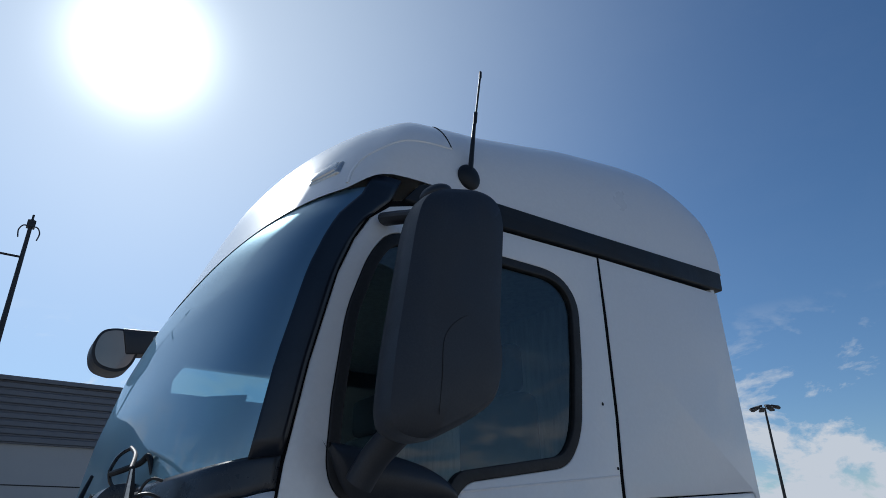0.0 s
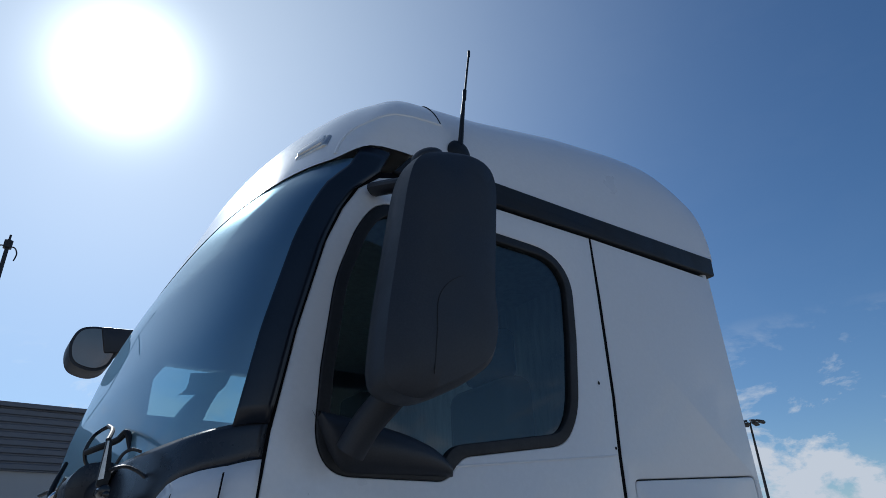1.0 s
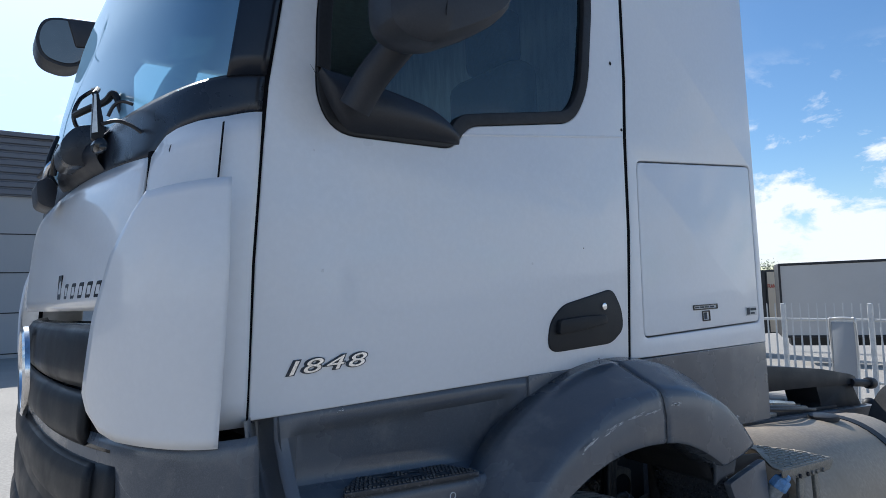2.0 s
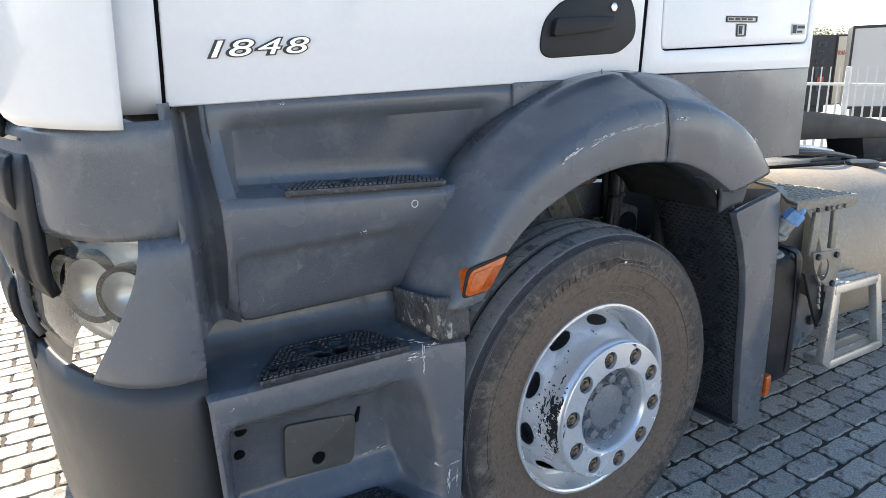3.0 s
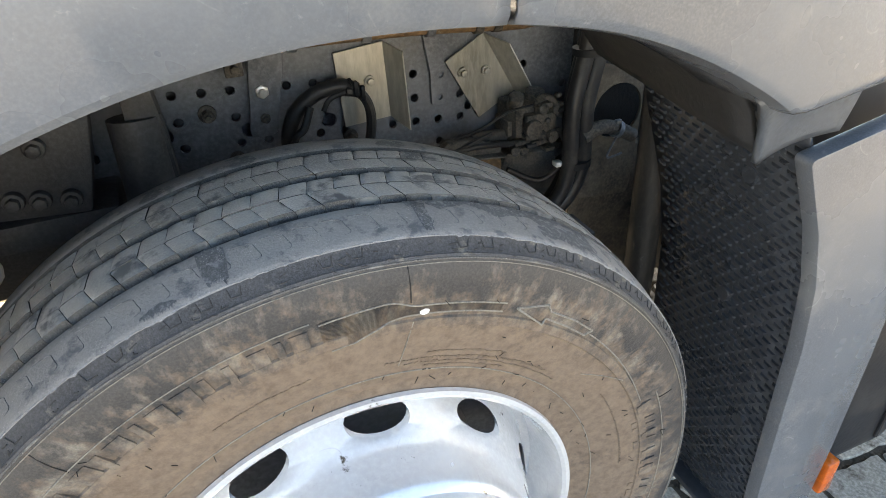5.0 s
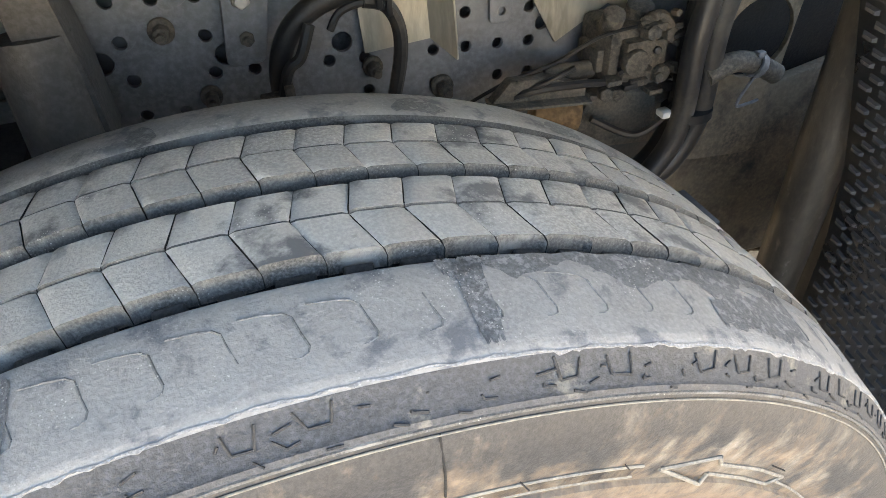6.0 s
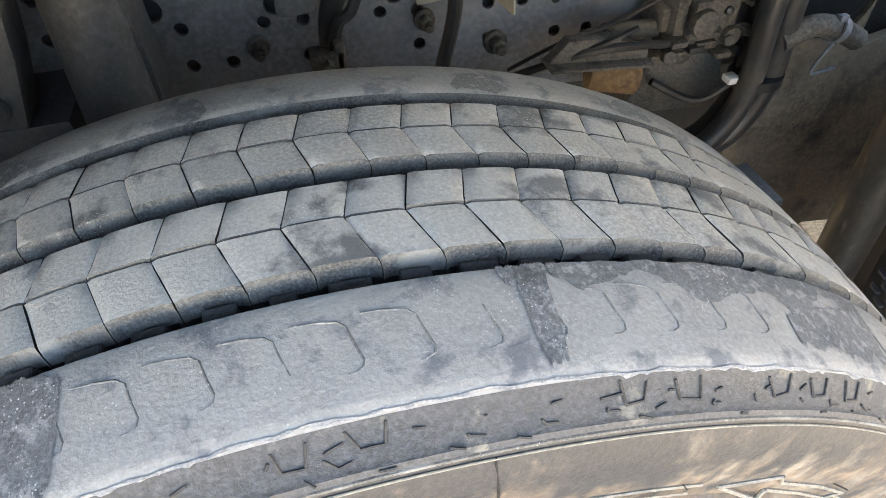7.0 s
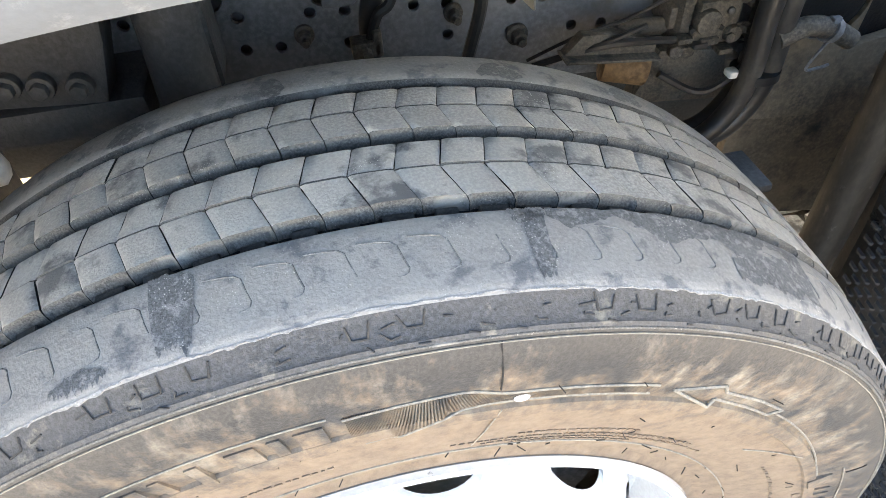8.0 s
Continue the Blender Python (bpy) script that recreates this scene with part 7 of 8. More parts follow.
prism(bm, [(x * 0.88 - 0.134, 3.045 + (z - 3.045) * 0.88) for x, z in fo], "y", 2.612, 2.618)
part("mirror_glass", bm, BROWNREFLECT, fm, "mirror glass tinted with its brown reflection", smooth=False)
bm = bmesh.new()
prism(bm, [(-1.10, 3.17), (-1.06, 3.02), (-0.92, 3.04), (-0.86, 2.92), (-0.80, 3.05), (-0.80, 3.20), (-0.95, 3.18)], "y", 2.6, 2.72, 0.01)
part("arm", bm, MIRRORHOUSE, fm)

# -- wipers and cowl fittings --
bm = bmesh.new()
sheet(bm, 16, 8, lambda u, v: (-1.22 - 0.095 * math.sin(math.pi * (0.12 + 0.76 * v)) * math.sin(math.pi * (0.1 + 0.8 * u)) ** 0.5, 0.62 + 0.62 * u, 1.985 + 0.12 * v))
part("wiper_housing", bm, MIRRORHOUSE, truck, "dark wiper housing on the cowl")
bm = bmesh.new()
prism(bm, smooth_outline([(-1.335, 2.02), (-1.343, 2.068), (-1.330, 2.098), (-1.303, 2.126), (-1.245, 2.135), (-1.20, 2.122), (-1.20, 2.045), (-1.29, 2.018)], 0.022), "y", 0.70, 0.84, 0.018, 3)
part("wiper_housing", bm, COWL, truck, "rounded dark wiper housing on the cowl")
# near wiper: pivot, tapering arm with a bright flank, blade and its linkage
bm = bmesh.new()
prism(bm, smooth_outline([(-1.306, 2.040), (-1.301, 2.150), (-1.296, 2.156), (-1.290, 2.148), (-1.277, 2.060), (-1.285, 2.030)], 0.005), "y", 0.462, 0.478, 0.003)
wiper = part("wiper", bm, BLACK, truck, "black wiper arm with a bright flank")
bm = bmesh.new()
prism(bm, [(-1.305, 2.052), (-1.300, 2.145), (-1.296, 2.145), (-1.293, 2.056)], "y", 0.4585, 0.4615)
part("flank", bm, ALU, wiper, "bright metal flank")
bm = bmesh.new()
cyl(bm, (-1.287, 0.452, 2.028), (-1.287, 0.50, 2.028), 0.014, 0.017, seg=18, bevel=0.003)
cyl(bm, (-1.284, 0.438, 2.018), (-1.284, 0.454, 2.018), 0.009, seg=6, bevel=0.002)
part("pivot", bm, GLOSS_BLACK, wiper)
bm = bmesh.new()
tube(bm, [(-1.260, 0.74, 2.236), (-1.275, 0.75, 2.226), (-1.292, 0.75, 2.207), (-1.305, 0.75, 2.171), (-1.300, 0.75, 2.14), (-1.285, 0.75, 2.12)], 0.0055, 8)
part("blade_holder", bm, GLOSS_BLACK, wiper)
bm = bmesh.new()
tube(bm, [(-1.298, 0.47, 2.148), (-1.27, 0.60, 2.20), (-1.26, 0.74, 2.238)], 0.006, 8)
part("bridge", bm, BLACK, wiper)
bm = bmesh.new()
tube(bm, [(-1.305, 0.72, 2.158), (-1.286, 0.68, 2.164), (-1.247, 0.64, 2.182), (-1.230, 0.62, 2.200), (-1.215, 0.60, 2.150)], 0.009, 8)
part("blade", bm, BLACK, wiper)
bm = bmesh.new()
tube(bm, [(-1.285, 0.46, 2.075), (-1.255, 0.45, 2.085), (-1.225, 0.44, 2.075), (-1.20, 0.43, 2.055)], 0.0045, 8)
part("washer_hose", bm, HOSE, wiper)
bm = bmesh.new()
tube(bm, [(-1.278, 0.42, 2.085), (-1.268, 0.41, 2.108), (-1.252, 0.40, 2.118), (-1.232, 0.39, 2.112)], 0.004, 8)
part("washer_hose", bm, HOSE, wiper)
# far wiper
bm = bmesh.new()
tube(bm, [(-1.315, 1.07, 2.02), (-1.33, 1.09, 2.09), (-1.30, 1.13, 2.19)], lambda t: 0.012 - 0.006 * t, 8)
far_wiper = part("wiper", bm, BLACK, truck, "black wiper arm")
bm = bmesh.new()
tube(bm, [(-1.29, 1.08, 2.095), (-1.305, 1.25, 2.12), (-1.31, 1.60, 2.14)], 0.007, 6)
part("blade", bm, BLACK, far_wiper)
# strut of the kerb mirror
bm = bmesh.new()
tube(bm, [(-1.335, 0.92, 2.03), (-1.330, 0.90, 2.07), (-1.318, 0.88, 2.11)], 0.010, 10)
tube(bm, [(-1.308, 0.92, 2.04), (-1.312, 0.90, 2.07), (-1.310, 0.88, 2.10)], 0.006, 8)
part("mirror_strut", bm, GLOSS_BLACK, truck, "black strut of the kerb mirror")
bm = bmesh.new()
prism(bm, smooth_outline([(-1.365, 1.955), (-1.325, 1.94), (-1.315, 2.005), (-1.335, 2.035), (-1.37, 2.02)], 0.015), "y", 0.98, 1.13, 0.012)
fmir = part("front_mirror", bm, MIRRORHOUSE, truck, "small dark kerb mirror at the front")
bm = bmesh.new()
tube(bm, [(-1.345, 1.03, 2.02), (-1.335, 1.0, 2.07), (-1.30, 0.98, 2.09)], 0.009, 8)
part("arm", bm, CHROME, fmir)
# bonnet lettering as plain slanted shapes
for k, (w, h) in enumerate(((0.044, 0.066), (0.032, 0.040), (0.036, 0.040), (0.036, 0.040), (0.036, 0.040), (0.032, 0.040))):
    th = radians(70.5 - k * 4.2)
    p = Vector(plan(th, 1.674, cxs(1.674), interp(1.674, CXF), ys(1.674)))
    q = Vector(plan(th + 0.02, 1.674, cxs(1.674), interp(1.674, CXF), ys(1.674)))
    d = (q - p).normalized()
    n = Vector((0, 0, 1)).cross(d).normalized()
    n = n if n.x < 0 else -n
    bm = plate([smooth_outline([(-w / 2 - 0.012, 0), (w / 2 - 0.012, 0), (w / 2 + 0.012, h), (-w / 2 + 0.012, h)], 0.008), [(-w / 3.3 - 0.004, h * 0.24), (-w / 3.3 + 0.004, h * 0.76), (w / 3.3 + 0.004, h * 0.76), (w / 3.3 - 0.004, h * 0.24)]], 0.006, 0.001, lambda u, v, w_: p - d * u + n * (0.012 - w_) + Vector((0, 0, v)))
    part("badge_shape", bm, GLOSS_BLACK, truck, "dark chrome badge shape on the bonnet", smooth=False)

# -- inside the cab --
bm = bmesh.new()
prism(bm, smooth_outline([(-1.18, 2.02), (-0.85, 2.10), (-0.72, 2.16), (-0.66, 2.10), (-0.66, 1.7), (-1.15, 1.7)], 0.04), "y", 0.3, 2.35, 0.02)
part("dashboard", bm, INTERIOR, truck, "dark grey dashboard")
for yy in (0.75, 1.95):
    bm = bmesh.new()
    box(bm, -0.25, 0.25, yy - 0.24, yy + 0.24, 1.75, 1.95, 0.06, 3)
    box(bm, 0.12, 0.27, yy - 0.22, yy + 0.22, 1.9, 2.55, 0.06, 3)
    box(bm, 0.16, 0.26, yy - 0.14, yy + 0.14, 2.56, 2.78, 0.04, 3)
    part("seat", bm, INTERIOR, truck, "dark grey cab seat with headrest")
bm = bmesh.new()
box(bm, -0.5, 1.1, 0.36, 2.34, 3.04, 3.10)
part("headlining", bm, CURTAIN, truck, "light grey cab headlining", smooth=False)
bm = bmesh.new()
box(bm, 0.55, 0.58, 0.28, 2.42, 1.42, 3.1)
part("bunk_curtain", bm, CURTAIN, truck, "grey curtain behind the seats", smooth=False)
def bent_sheet(c, lines, sag):
    c = [Vector(p) for p in c]

    def at(u, v, lift=0.0):
        p = (c[0] * (1 - u) + c[1] * u) * (1 - v) + (c[3] * (1 - u) + c[2] * u) * v
        return p + Vector((-0.6, -0.7, 0.3)) * (sag * math.sin(math.pi * v) + lift)
    sh = part("paper_sheet", sheet(bmesh.new(), 8, 8, lambda u, v: at(u, v)), PAPER, truck, "pale green paper sheet on the dashboard")
    thick(sh, 0.0008)
    for k in range(lines):
        v0 = 0.12 + 0.07 * k
        part("print_line", sheet(bmesh.new(), 6, 1, lambda u, v: at(0.18 + (0.5 + 0.08 * (k % 3)) * u, v0 + 0.03 * v, 0.0015)), INK, sh)


bent_sheet([(-1.14, 0.62, 2.19), (-1.05, 0.61, 2.19), (-0.96, 0.62, 2.40), (-1.03, 0.63, 2.36)], 9, 0.02)
bent_sheet([(-1.10, 0.66, 2.33), (-1.0, 0.65, 2.34), (-0.955, 0.64, 2.415), (-1.075, 0.66, 2.40)], 0, -0.02)


VIEW_FIT.clear()

# -- chassis seen through the wheel arch --
RAILY = 0.76


def fall(x):
    """The frame drops a little towards the rear, a slope set from the camera's view."""
    return -0.0765 * x


holes = []
rnd = random.Random(11)
GRID = ((0.927, (0, 1, 2, 4, 5, 9, 13, 14)), (0.8775, (0, 2, 4, 9, 11, 14, 16)), (0.828, (0, 2, 3, 5, 6, 8, 9, 10, 11, 15)), (0.779, (0, 1, 3, 6, 8, 10, 11, 12, 15)))
for z0, cells in GRID:
    for k in list(cells) + [-1, -3, -4, -6, -8]:
        x = -0.106 + 0.0496 * k
        holes.append((x, z0 + fall(x), 0.0085))
holes += [(-0.135, 0.864, 0.015), (0.012, 0.850, 0.014), (0.163, 0.840, 0.014), (0.46, 0.817, 0.011)]
outl = [(-1.0, 0.70 + fall(-1.0)), (3.9, 0.70 + fall(3.9)), (3.9, 1.008 + fall(3.9)), (-1.0, 1.008 + fall(-1.0))]
bm = plate([outl] + [round_hole(x, z, r) for x, z, r in holes], 0.008, 0.001, lambda u, v, w: (u, RAILY + w, v))
rail = part("frame_rail", bm, CHASSIS, truck, "dark steel frame rail with rows of holes", smooth=False)
bm = bmesh.new()
prism(bm, [(-1.0, 0.69 + fall(-1.0)), (3.9, 0.69 + fall(3.9)), (3.9, 0.70 + fall(3.9)), (-1.0, 0.70 + fall(-1.0))], "y", RAILY + 0.002, RAILY + 0.08)
prism(bm, [(-1.0, 1.008 + fall(-1.0)), (3.9, 1.008 + fall(3.9)), (3.9, 1.016 + fall(3.9)), (-1.0, 1.016 + fall(-1.0))], "y", RAILY - 0.001, RAILY + 0.08, 0.002)
prism(bm, [(-1.0, 0.70 + fall(-1.0)), (3.9, 0.70 + fall(3.9)), (3.9, 1.0 + fall(3.9)), (-1.0, 1.0 + fall(-1.0))], "y", RAILY + 0.06, RAILY + 0.07)
part("rail_inside", bm, CHASSIS, rail, "dark inside and flanges of the rail", smooth=False)
bm = bmesh.new()
prism(bm, [(-1.0, 0.78), (3.9, 0.40), (3.9, 0.71), (-1.0, 1.08)], "y", 1.9, 1.92)
part("far_rail", bm, CHASSIS, truck, "far frame rail", smooth=False)


def bracket(corners, flange, bolts):
    """A bent plate: the face lies before the rail, the flange stands out from it."""
    bm = bmesh.new()
    f = [bm.verts.new((x, 0.745, z)) for x, z in corners]
    g = [bm.verts.new((x, 0.708, z)) for x, z in flange]
    bm.faces.new(f)
    bm.faces.new((f[1], g[0], g[1], f[2]))
    ob = part("bracket", bm, GALV, rail, "bent galvanised bracket", smooth=False)
    thick(ob, 0.004, 1.0)
    for x, z in bolts:
        bm = bmesh.new()
        cyl(bm, (x, 0.743, z), (x, 0.731, z), 0.0075, seg=6, bevel=0.001)
        cyl(bm, (x, 0.744, z), (x, 0.738, z), 0.0105, seg=16)
        part("bolt", bm, GALV, ob)
    return ob


bracket([(0.183, 0.968), (0.278, 0.977), (0.283, 0.830), (0.190, 0.825)], [(0.303, 0.962), (0.309, 0.808)], [(0.246, 0.908)])
bracket([(0.405, 0.918), (0.487, 0.963), (0.559, 0.835), (0.476, 0.790)], [(0.527, 0.943), (0.600, 0.811)], [(0.440, 0.892), (0.492, 0.889)])
for x, z, r in ((0.045, 0.923, 0.013), (0.042, 0.874, 0.010), (-0.055, 0.894, 0.011), (0.30, 0.75, 0.012), (-0.02, 0.80, 0.010), (0.20, 0.80, 0.010)):
    bm = bmesh.new()
    cyl(bm, (x, RAILY, z), (x, RAILY - 0.008, z), r * 1.45, seg=20, bevel=0.001)
    cyl(bm, (x, RAILY - 0.006, z), (x, RAILY - 0.026, z), r, seg=6, bevel=0.002)
    cyl(bm, (x, RAILY - 0.02, z), (x, RAILY - 0.036, z), r * 0.55, seg=12)
    part("bolt", bm, ALU if z > 0.9 else DIRTY, rail, "dusty frame bolt")
# upright plates bolted over the rail
bm = plate([smooth_outline([(0.010, 0.84), (0.060, 0.84), (0.108, 1.05), (0.050, 1.05), (0.030, 0.98)], 0.012)], 0.012, 0.002, lambda u, v, w: (u, 0.738 + w, v))
part("rail_plate", bm, CHASSIS, rail, "dark upright plate bolted to the rail")
bm = plate([smooth_outline([(0.374, 0.832), (0.406, 0.832), (0.412, 0.884), (0.392, 0.985), (0.360, 0.985), (0.374, 0.897)], 0.008), round_hole(0.396, 0.893, 0.006), round_hole(0.392, 0.848, 0.006)], 0.006, 0.001, lambda u, v, w: (u, 0.750 + w, v))
part("rail_plate", bm, CHASSIS, rail)
bm = bmesh.new()
tube(bm, [(0.068, 0.70, 0.78), (0.072, 0.70, 0.845), (0.094, 0.70, 0.890), (0.135, 0.70, 0.917), (0.178, 0.70, 0.922), (0.208, 0.70, 0.910)], 0.014, 12)
part("hose", bm, HOSE, truck, "black looped rubber hose")
bm = bmesh.new()
tube(bm, [(0.185, 0.69, 0.915), (0.212, 0.69, 0.905), (0.226, 0.69, 0.875), (0.224, 0.69, 0.83), (0.205, 0.69, 0.76)], 0.0095, 10)
part("hose", bm, HOSE, truck, "thin black rubber hose")
bm = bmesh.new()
tube(bm, [(0.140, 0.69, 0.885), (0.155, 0.69, 0.905), (0.185, 0.69, 0.912), (0.205, 0.69, 0.906)], 0.005, 8)
part("hose", bm, HOSE, truck, "thin black rubber hose")
for x, z in ((0.197, 0.918), (0.209, 0.908)):
    bm = bmesh.new()
    cyl(bm, (x, 0.695, z - 0.002), (x + 0.006, 0.695, z), 0.0185, seg=14)
    box(bm, x, x + 0.008, 0.672, 0.684, z - 0.012, z + 0.016, 0.002)
    part("hose_tie", bm, BLACK, truck, "black cable tie round the hoses")
bm = bmesh.new()
box(bm, 0.040, 0.082, 0.66, 0.69, 0.800, 0.822, 0.003)
box(bm, 0.070, 0.082, 0.66, 0.69, 0.800, 0.836, 0.002)
cyl(bm, (0.06, 0.66, 0.81), (0.06, 0.64, 0.812), 0.007, seg=6)
part("hose_clamp", bm, DIRTY, truck, "small dusty hose clamp")
bm = bmesh.new()
tube(bm, [(0.062, 0.675, 0.80), (0.08, 0.675, 0.85), (0.098, 0.675, 0.865), (0.115, 0.68, 0.90)], 0.0075, 8)
part("hose", bm, HOSE, truck, "thin black rubber hose")
bm = bmesh.new()
tube(bm, [(-0.34, 0.70, 1.06), (-0.119, 0.70, 1.034), (-0.046, 0.70, 1.019), (0.032, 0.70, 1.008)], 0.0085, 10)
pipe = part("pipe", bm, RUST, truck, "rusty steel pipe")
for x, z in ((0.004, 1.026), (0.002, 0.985)):
    bm = bmesh.new()
    box(bm, x - 0.016, x + 0.014, 0.685, 0.70, z - 0.014, z + 0.014, 0.003)
    cyl(bm, (x, 0.688, z), (x, 0.672, z), 0.008, seg=6, bevel=0.001)
    part("clamp", bm, DIRTY, pipe)
bm = bmesh.new()
tube(bm, [(0.085, 0.73, 1.00), (0.112, 0.73, 1.004), (0.23, 0.73, 1.001), (0.35, 0.73, 0.995), (0.45, 0.73, 0.987), (0.573, 0.73, 0.977), (0.65, 0.73, 0.99)], 0.0135, 12)
pipe = part("pipe", bm, RUST, truck, "rusty steel pipe with clamps")
for x, z in ((0.10, 1.004), (0.235, 1.001), (0.36, 0.994), (0.46, 0.986), (0.50, 0.984)):
    bm = bmesh.new()
    cyl(bm, (x, 0.73, z), (x + 0.016, 0.73, z - 0.001), 0.018, seg=14)
    box(bm, x, x + 0.016, 0.722, 0.738, z, z + 0.05, 0.002)
    part("clamp", bm, CHASSIS if x < 0.45 else DIRTY, pipe)
# upper clutter between rail and cab floor
for x0, x1, y, z0, z1 in ((-0.5, 0.9, 0.84, 1.03, 1.07), (-0.2, 0.5, 0.78, 1.075, 1.10), (0.15, 0.22, 0.75, 1.03, 1.09), (0.30, 0.40, 0.76, 1.05, 1.10)):
    bm = bmesh.new()
    box(bm, x0, x1, y, y + 0.05, z0, z1, 0.008)
    part("frame_bar", bm, CASTIRON, truck, "dark bar under the cab floor")
# cast bracket and bolts ahead of the axle
bm = bmesh.new()
prism(bm, [(-0.60, 0.86), (-0.258, 0.826), (-0.236, 0.90), (-0.21, 1.02), (-0.60, 1.06)], "y", 0.60, 0.66, 0.006)
cast = part("cast_bracket", bm, CASTIRON, truck, "dark cast spring bracket with round bolts")
for x, z in ((-0.352, 0.871), (-0.318, 0.865), (-0.278, 0.858), (-0.300, 0.945), (-0.36, 0.95)):
    bm = bmesh.new()
    cyl(bm, (x, 0.60, z), (x, 0.585, z), 0.015, seg=20, bevel=0.002)
    cyl(bm, (x, 0.59, z), (x, 0.575, z), 0.0105, seg=6, bevel=0.002)
    part("bolt", bm, CASTIRON, cast)
bm = bmesh.new()
prism(bm, smooth_outline([(-0.192, 0.82), (-0.124, 0.815), (-0.124, 0.91), (-0.136, 1.06), (-0.176, 1.06), (-0.176, 0.90)], 0.008), "y", 0.62, 0.70, 0.006)
part("shock_mount", bm, CASTIRON, truck, "dark shock-absorber mount on the frame")
bm = bmesh.new()
tube(bm, [(-0.165, 0.64, 0.95), (-0.17, 0.62, 0.80), (-0.18, 0.58, 0.55)], 0.04, 16)
part("shock_absorber", bm, CASTIRON, truck, "dark dusty shock absorber")
bm = bmesh.new()
box(bm, -0.60, -0.22, 0.61, 0.74, 0.775, 0.825, 0.01)
part("frame_bar", bm, CASTIRON, truck)
bm = bmesh.new()
bmesh.ops.create_icosphere(bm, subdivisions=2, radius=1, matrix=Matrix.Translation((-0.425, 0.60, 0.765)) @ Matrix.Diagonal((0.02, 0.02, 0.028, 1)))
part("white_plug", bm, PAINTCHIP, truck, "pale plastic plug in the frame")
# air valve: cast body with ports, ribs and fittings
bm = bmesh.new()
box(bm, 0.515, 0.615, 0.655, 0.745, 0.735, 0.832, 0.012)
box(bm, 0.53, 0.60, 0.64, 0.66, 0.75, 0.815, 0.008)
box(bm, 0.505, 0.525, 0.67, 0.73, 0.765, 0.80, 0.005)
valve = part("valve", bm, DIRTY, truck, "dusty cast air valve with fittings")
for (a, b, r) in (((0.525, 0.68, 0.825), (0.522, 0.665, 0.852), 0.016), ((0.575, 0.69, 0.825), (0.575, 0.685, 0.85), 0.020), ((0.51, 0.69, 0.765), (0.43, 0.69, 0.770), 0.013), ((0.43, 0.69, 0.770), (0.40, 0.69, 0.773), 0.009), ((0.61, 0.69, 0.80), (0.636, 0.68, 0.80), 0.016), ((0.545, 0.645, 0.79), (0.545, 0.628, 0.79), 0.019), ((0.59, 0.645, 0.765), (0.59, 0.63, 0.765), 0.013), ((0.60, 0.66, 0.815), (0.60, 0.635, 0.82), 0.011), ((0.53, 0.66, 0.745), (0.53, 0.64, 0.74), 0.011), ((0.625, 0.66, 0.76), (0.625, 0.64, 0.755), 0.010)):
    bm = bmesh.new()
    cyl(bm, a, b, r, seg=12 if r > 0.012 else 6, bevel=0.002)
    part("fitting", bm, DIRTY, valve)
# caked lugs, ribs and unions over the valve's face
rng_valve = random.Random(31)
for k in range(26):
    x, z = 0.505 + 0.125 * rng_valve.random(), 0.735 + 0.115 * rng_valve.random()
    y, r = 0.640 + 0.012 * rng_valve.random(), 0.006 + 0.008 * rng_valve.random()
    bm = bmesh.new()
    if k % 3 == 0:
        cyl(bm, (x, y, z), (x + 0.008 * rng_valve.uniform(-1, 1), y - 0.012 - 0.5 * r, z + 0.004), r, r * 0.9, seg=6, bevel=0.0015)
    elif k % 3 == 1:
        box(bm, x - r * 1.6, x + r * 1.6, y - 0.012, y + 0.012, z - r * 0.6, z + r * 0.6, 0.002)
    else:
        tube(bm, [(x, y, z), (x + 0.02, y - 0.010, z + 0.012), (x + 0.045, y - 0.004, z + 0.008 * rng_valve.uniform(-2, 2))], r * 0.5, 7)
    part("fitting", bm, HOSE if k % 5 == 2 else DIRTY, valve)
bm = bmesh.new()
prism(bm, [(0.33, 0.765), (0.475, 0.748), (0.475, 0.765), (0.42, 0.79), (0.36, 0.795)], "y", 0.64, 0.66, 0.003)
prism(bm, [(0.33, 0.765), (0.475, 0.748), (0.475, 0.752), (0.33, 0.769)], "y", 0.62, 0.66, 0.001)
part("cable_tray", bm, DIRTY, truck, "dusty cable tray")
for line, r in (([(0.30, 0.70, 0.735), (0.36, 0.66, 0.785), (0.433, 0.66, 0.80), (0.50, 0.66, 0.825), (0.56, 0.66, 0.83)], 0.003), ([(0.28, 0.69, 0.725), (0.38, 0.64, 0.775), (0.46, 0.64, 0.772), (0.51, 0.65, 0.76)], 0.006), ([(0.32, 0.68, 0.735), (0.40, 0.635, 0.785), (0.45, 0.635, 0.80)], 0.004), ([(0.50, 0.66, 0.70), (0.56, 0.64, 0.67), (0.60, 0.63, 0.69), (0.63, 0.62, 0.74)], 0.006)):
    bm = bmesh.new()
    tube(bm, line, r, 7)
    part("cable", bm, HOSE, truck, "thin black cable along the frame")
# white block standing in for sunlit ground glimpsed through a gap
bm = bmesh.new()
box(bm, 0.585, 0.602, 0.605, 0.625, 0.706, 0.717, 0.003)
part("white_plug", bm, PAINTCHIP, truck, "small white block in place of sunlit ground")
# near-black sheet added behind the gusset, its colour standing in for shade
bm = bmesh.new()
prism(bm, smooth_outline([(0.67, 0.62), (0.98, 0.60), (1.0, 1.04), (0.68, 1.04)], 0.02), "y", 0.70, 0.715, 0.003)
part("rail_cover", bm, GROOVE, truck, "near-black sheet beside the rail in place of shade")
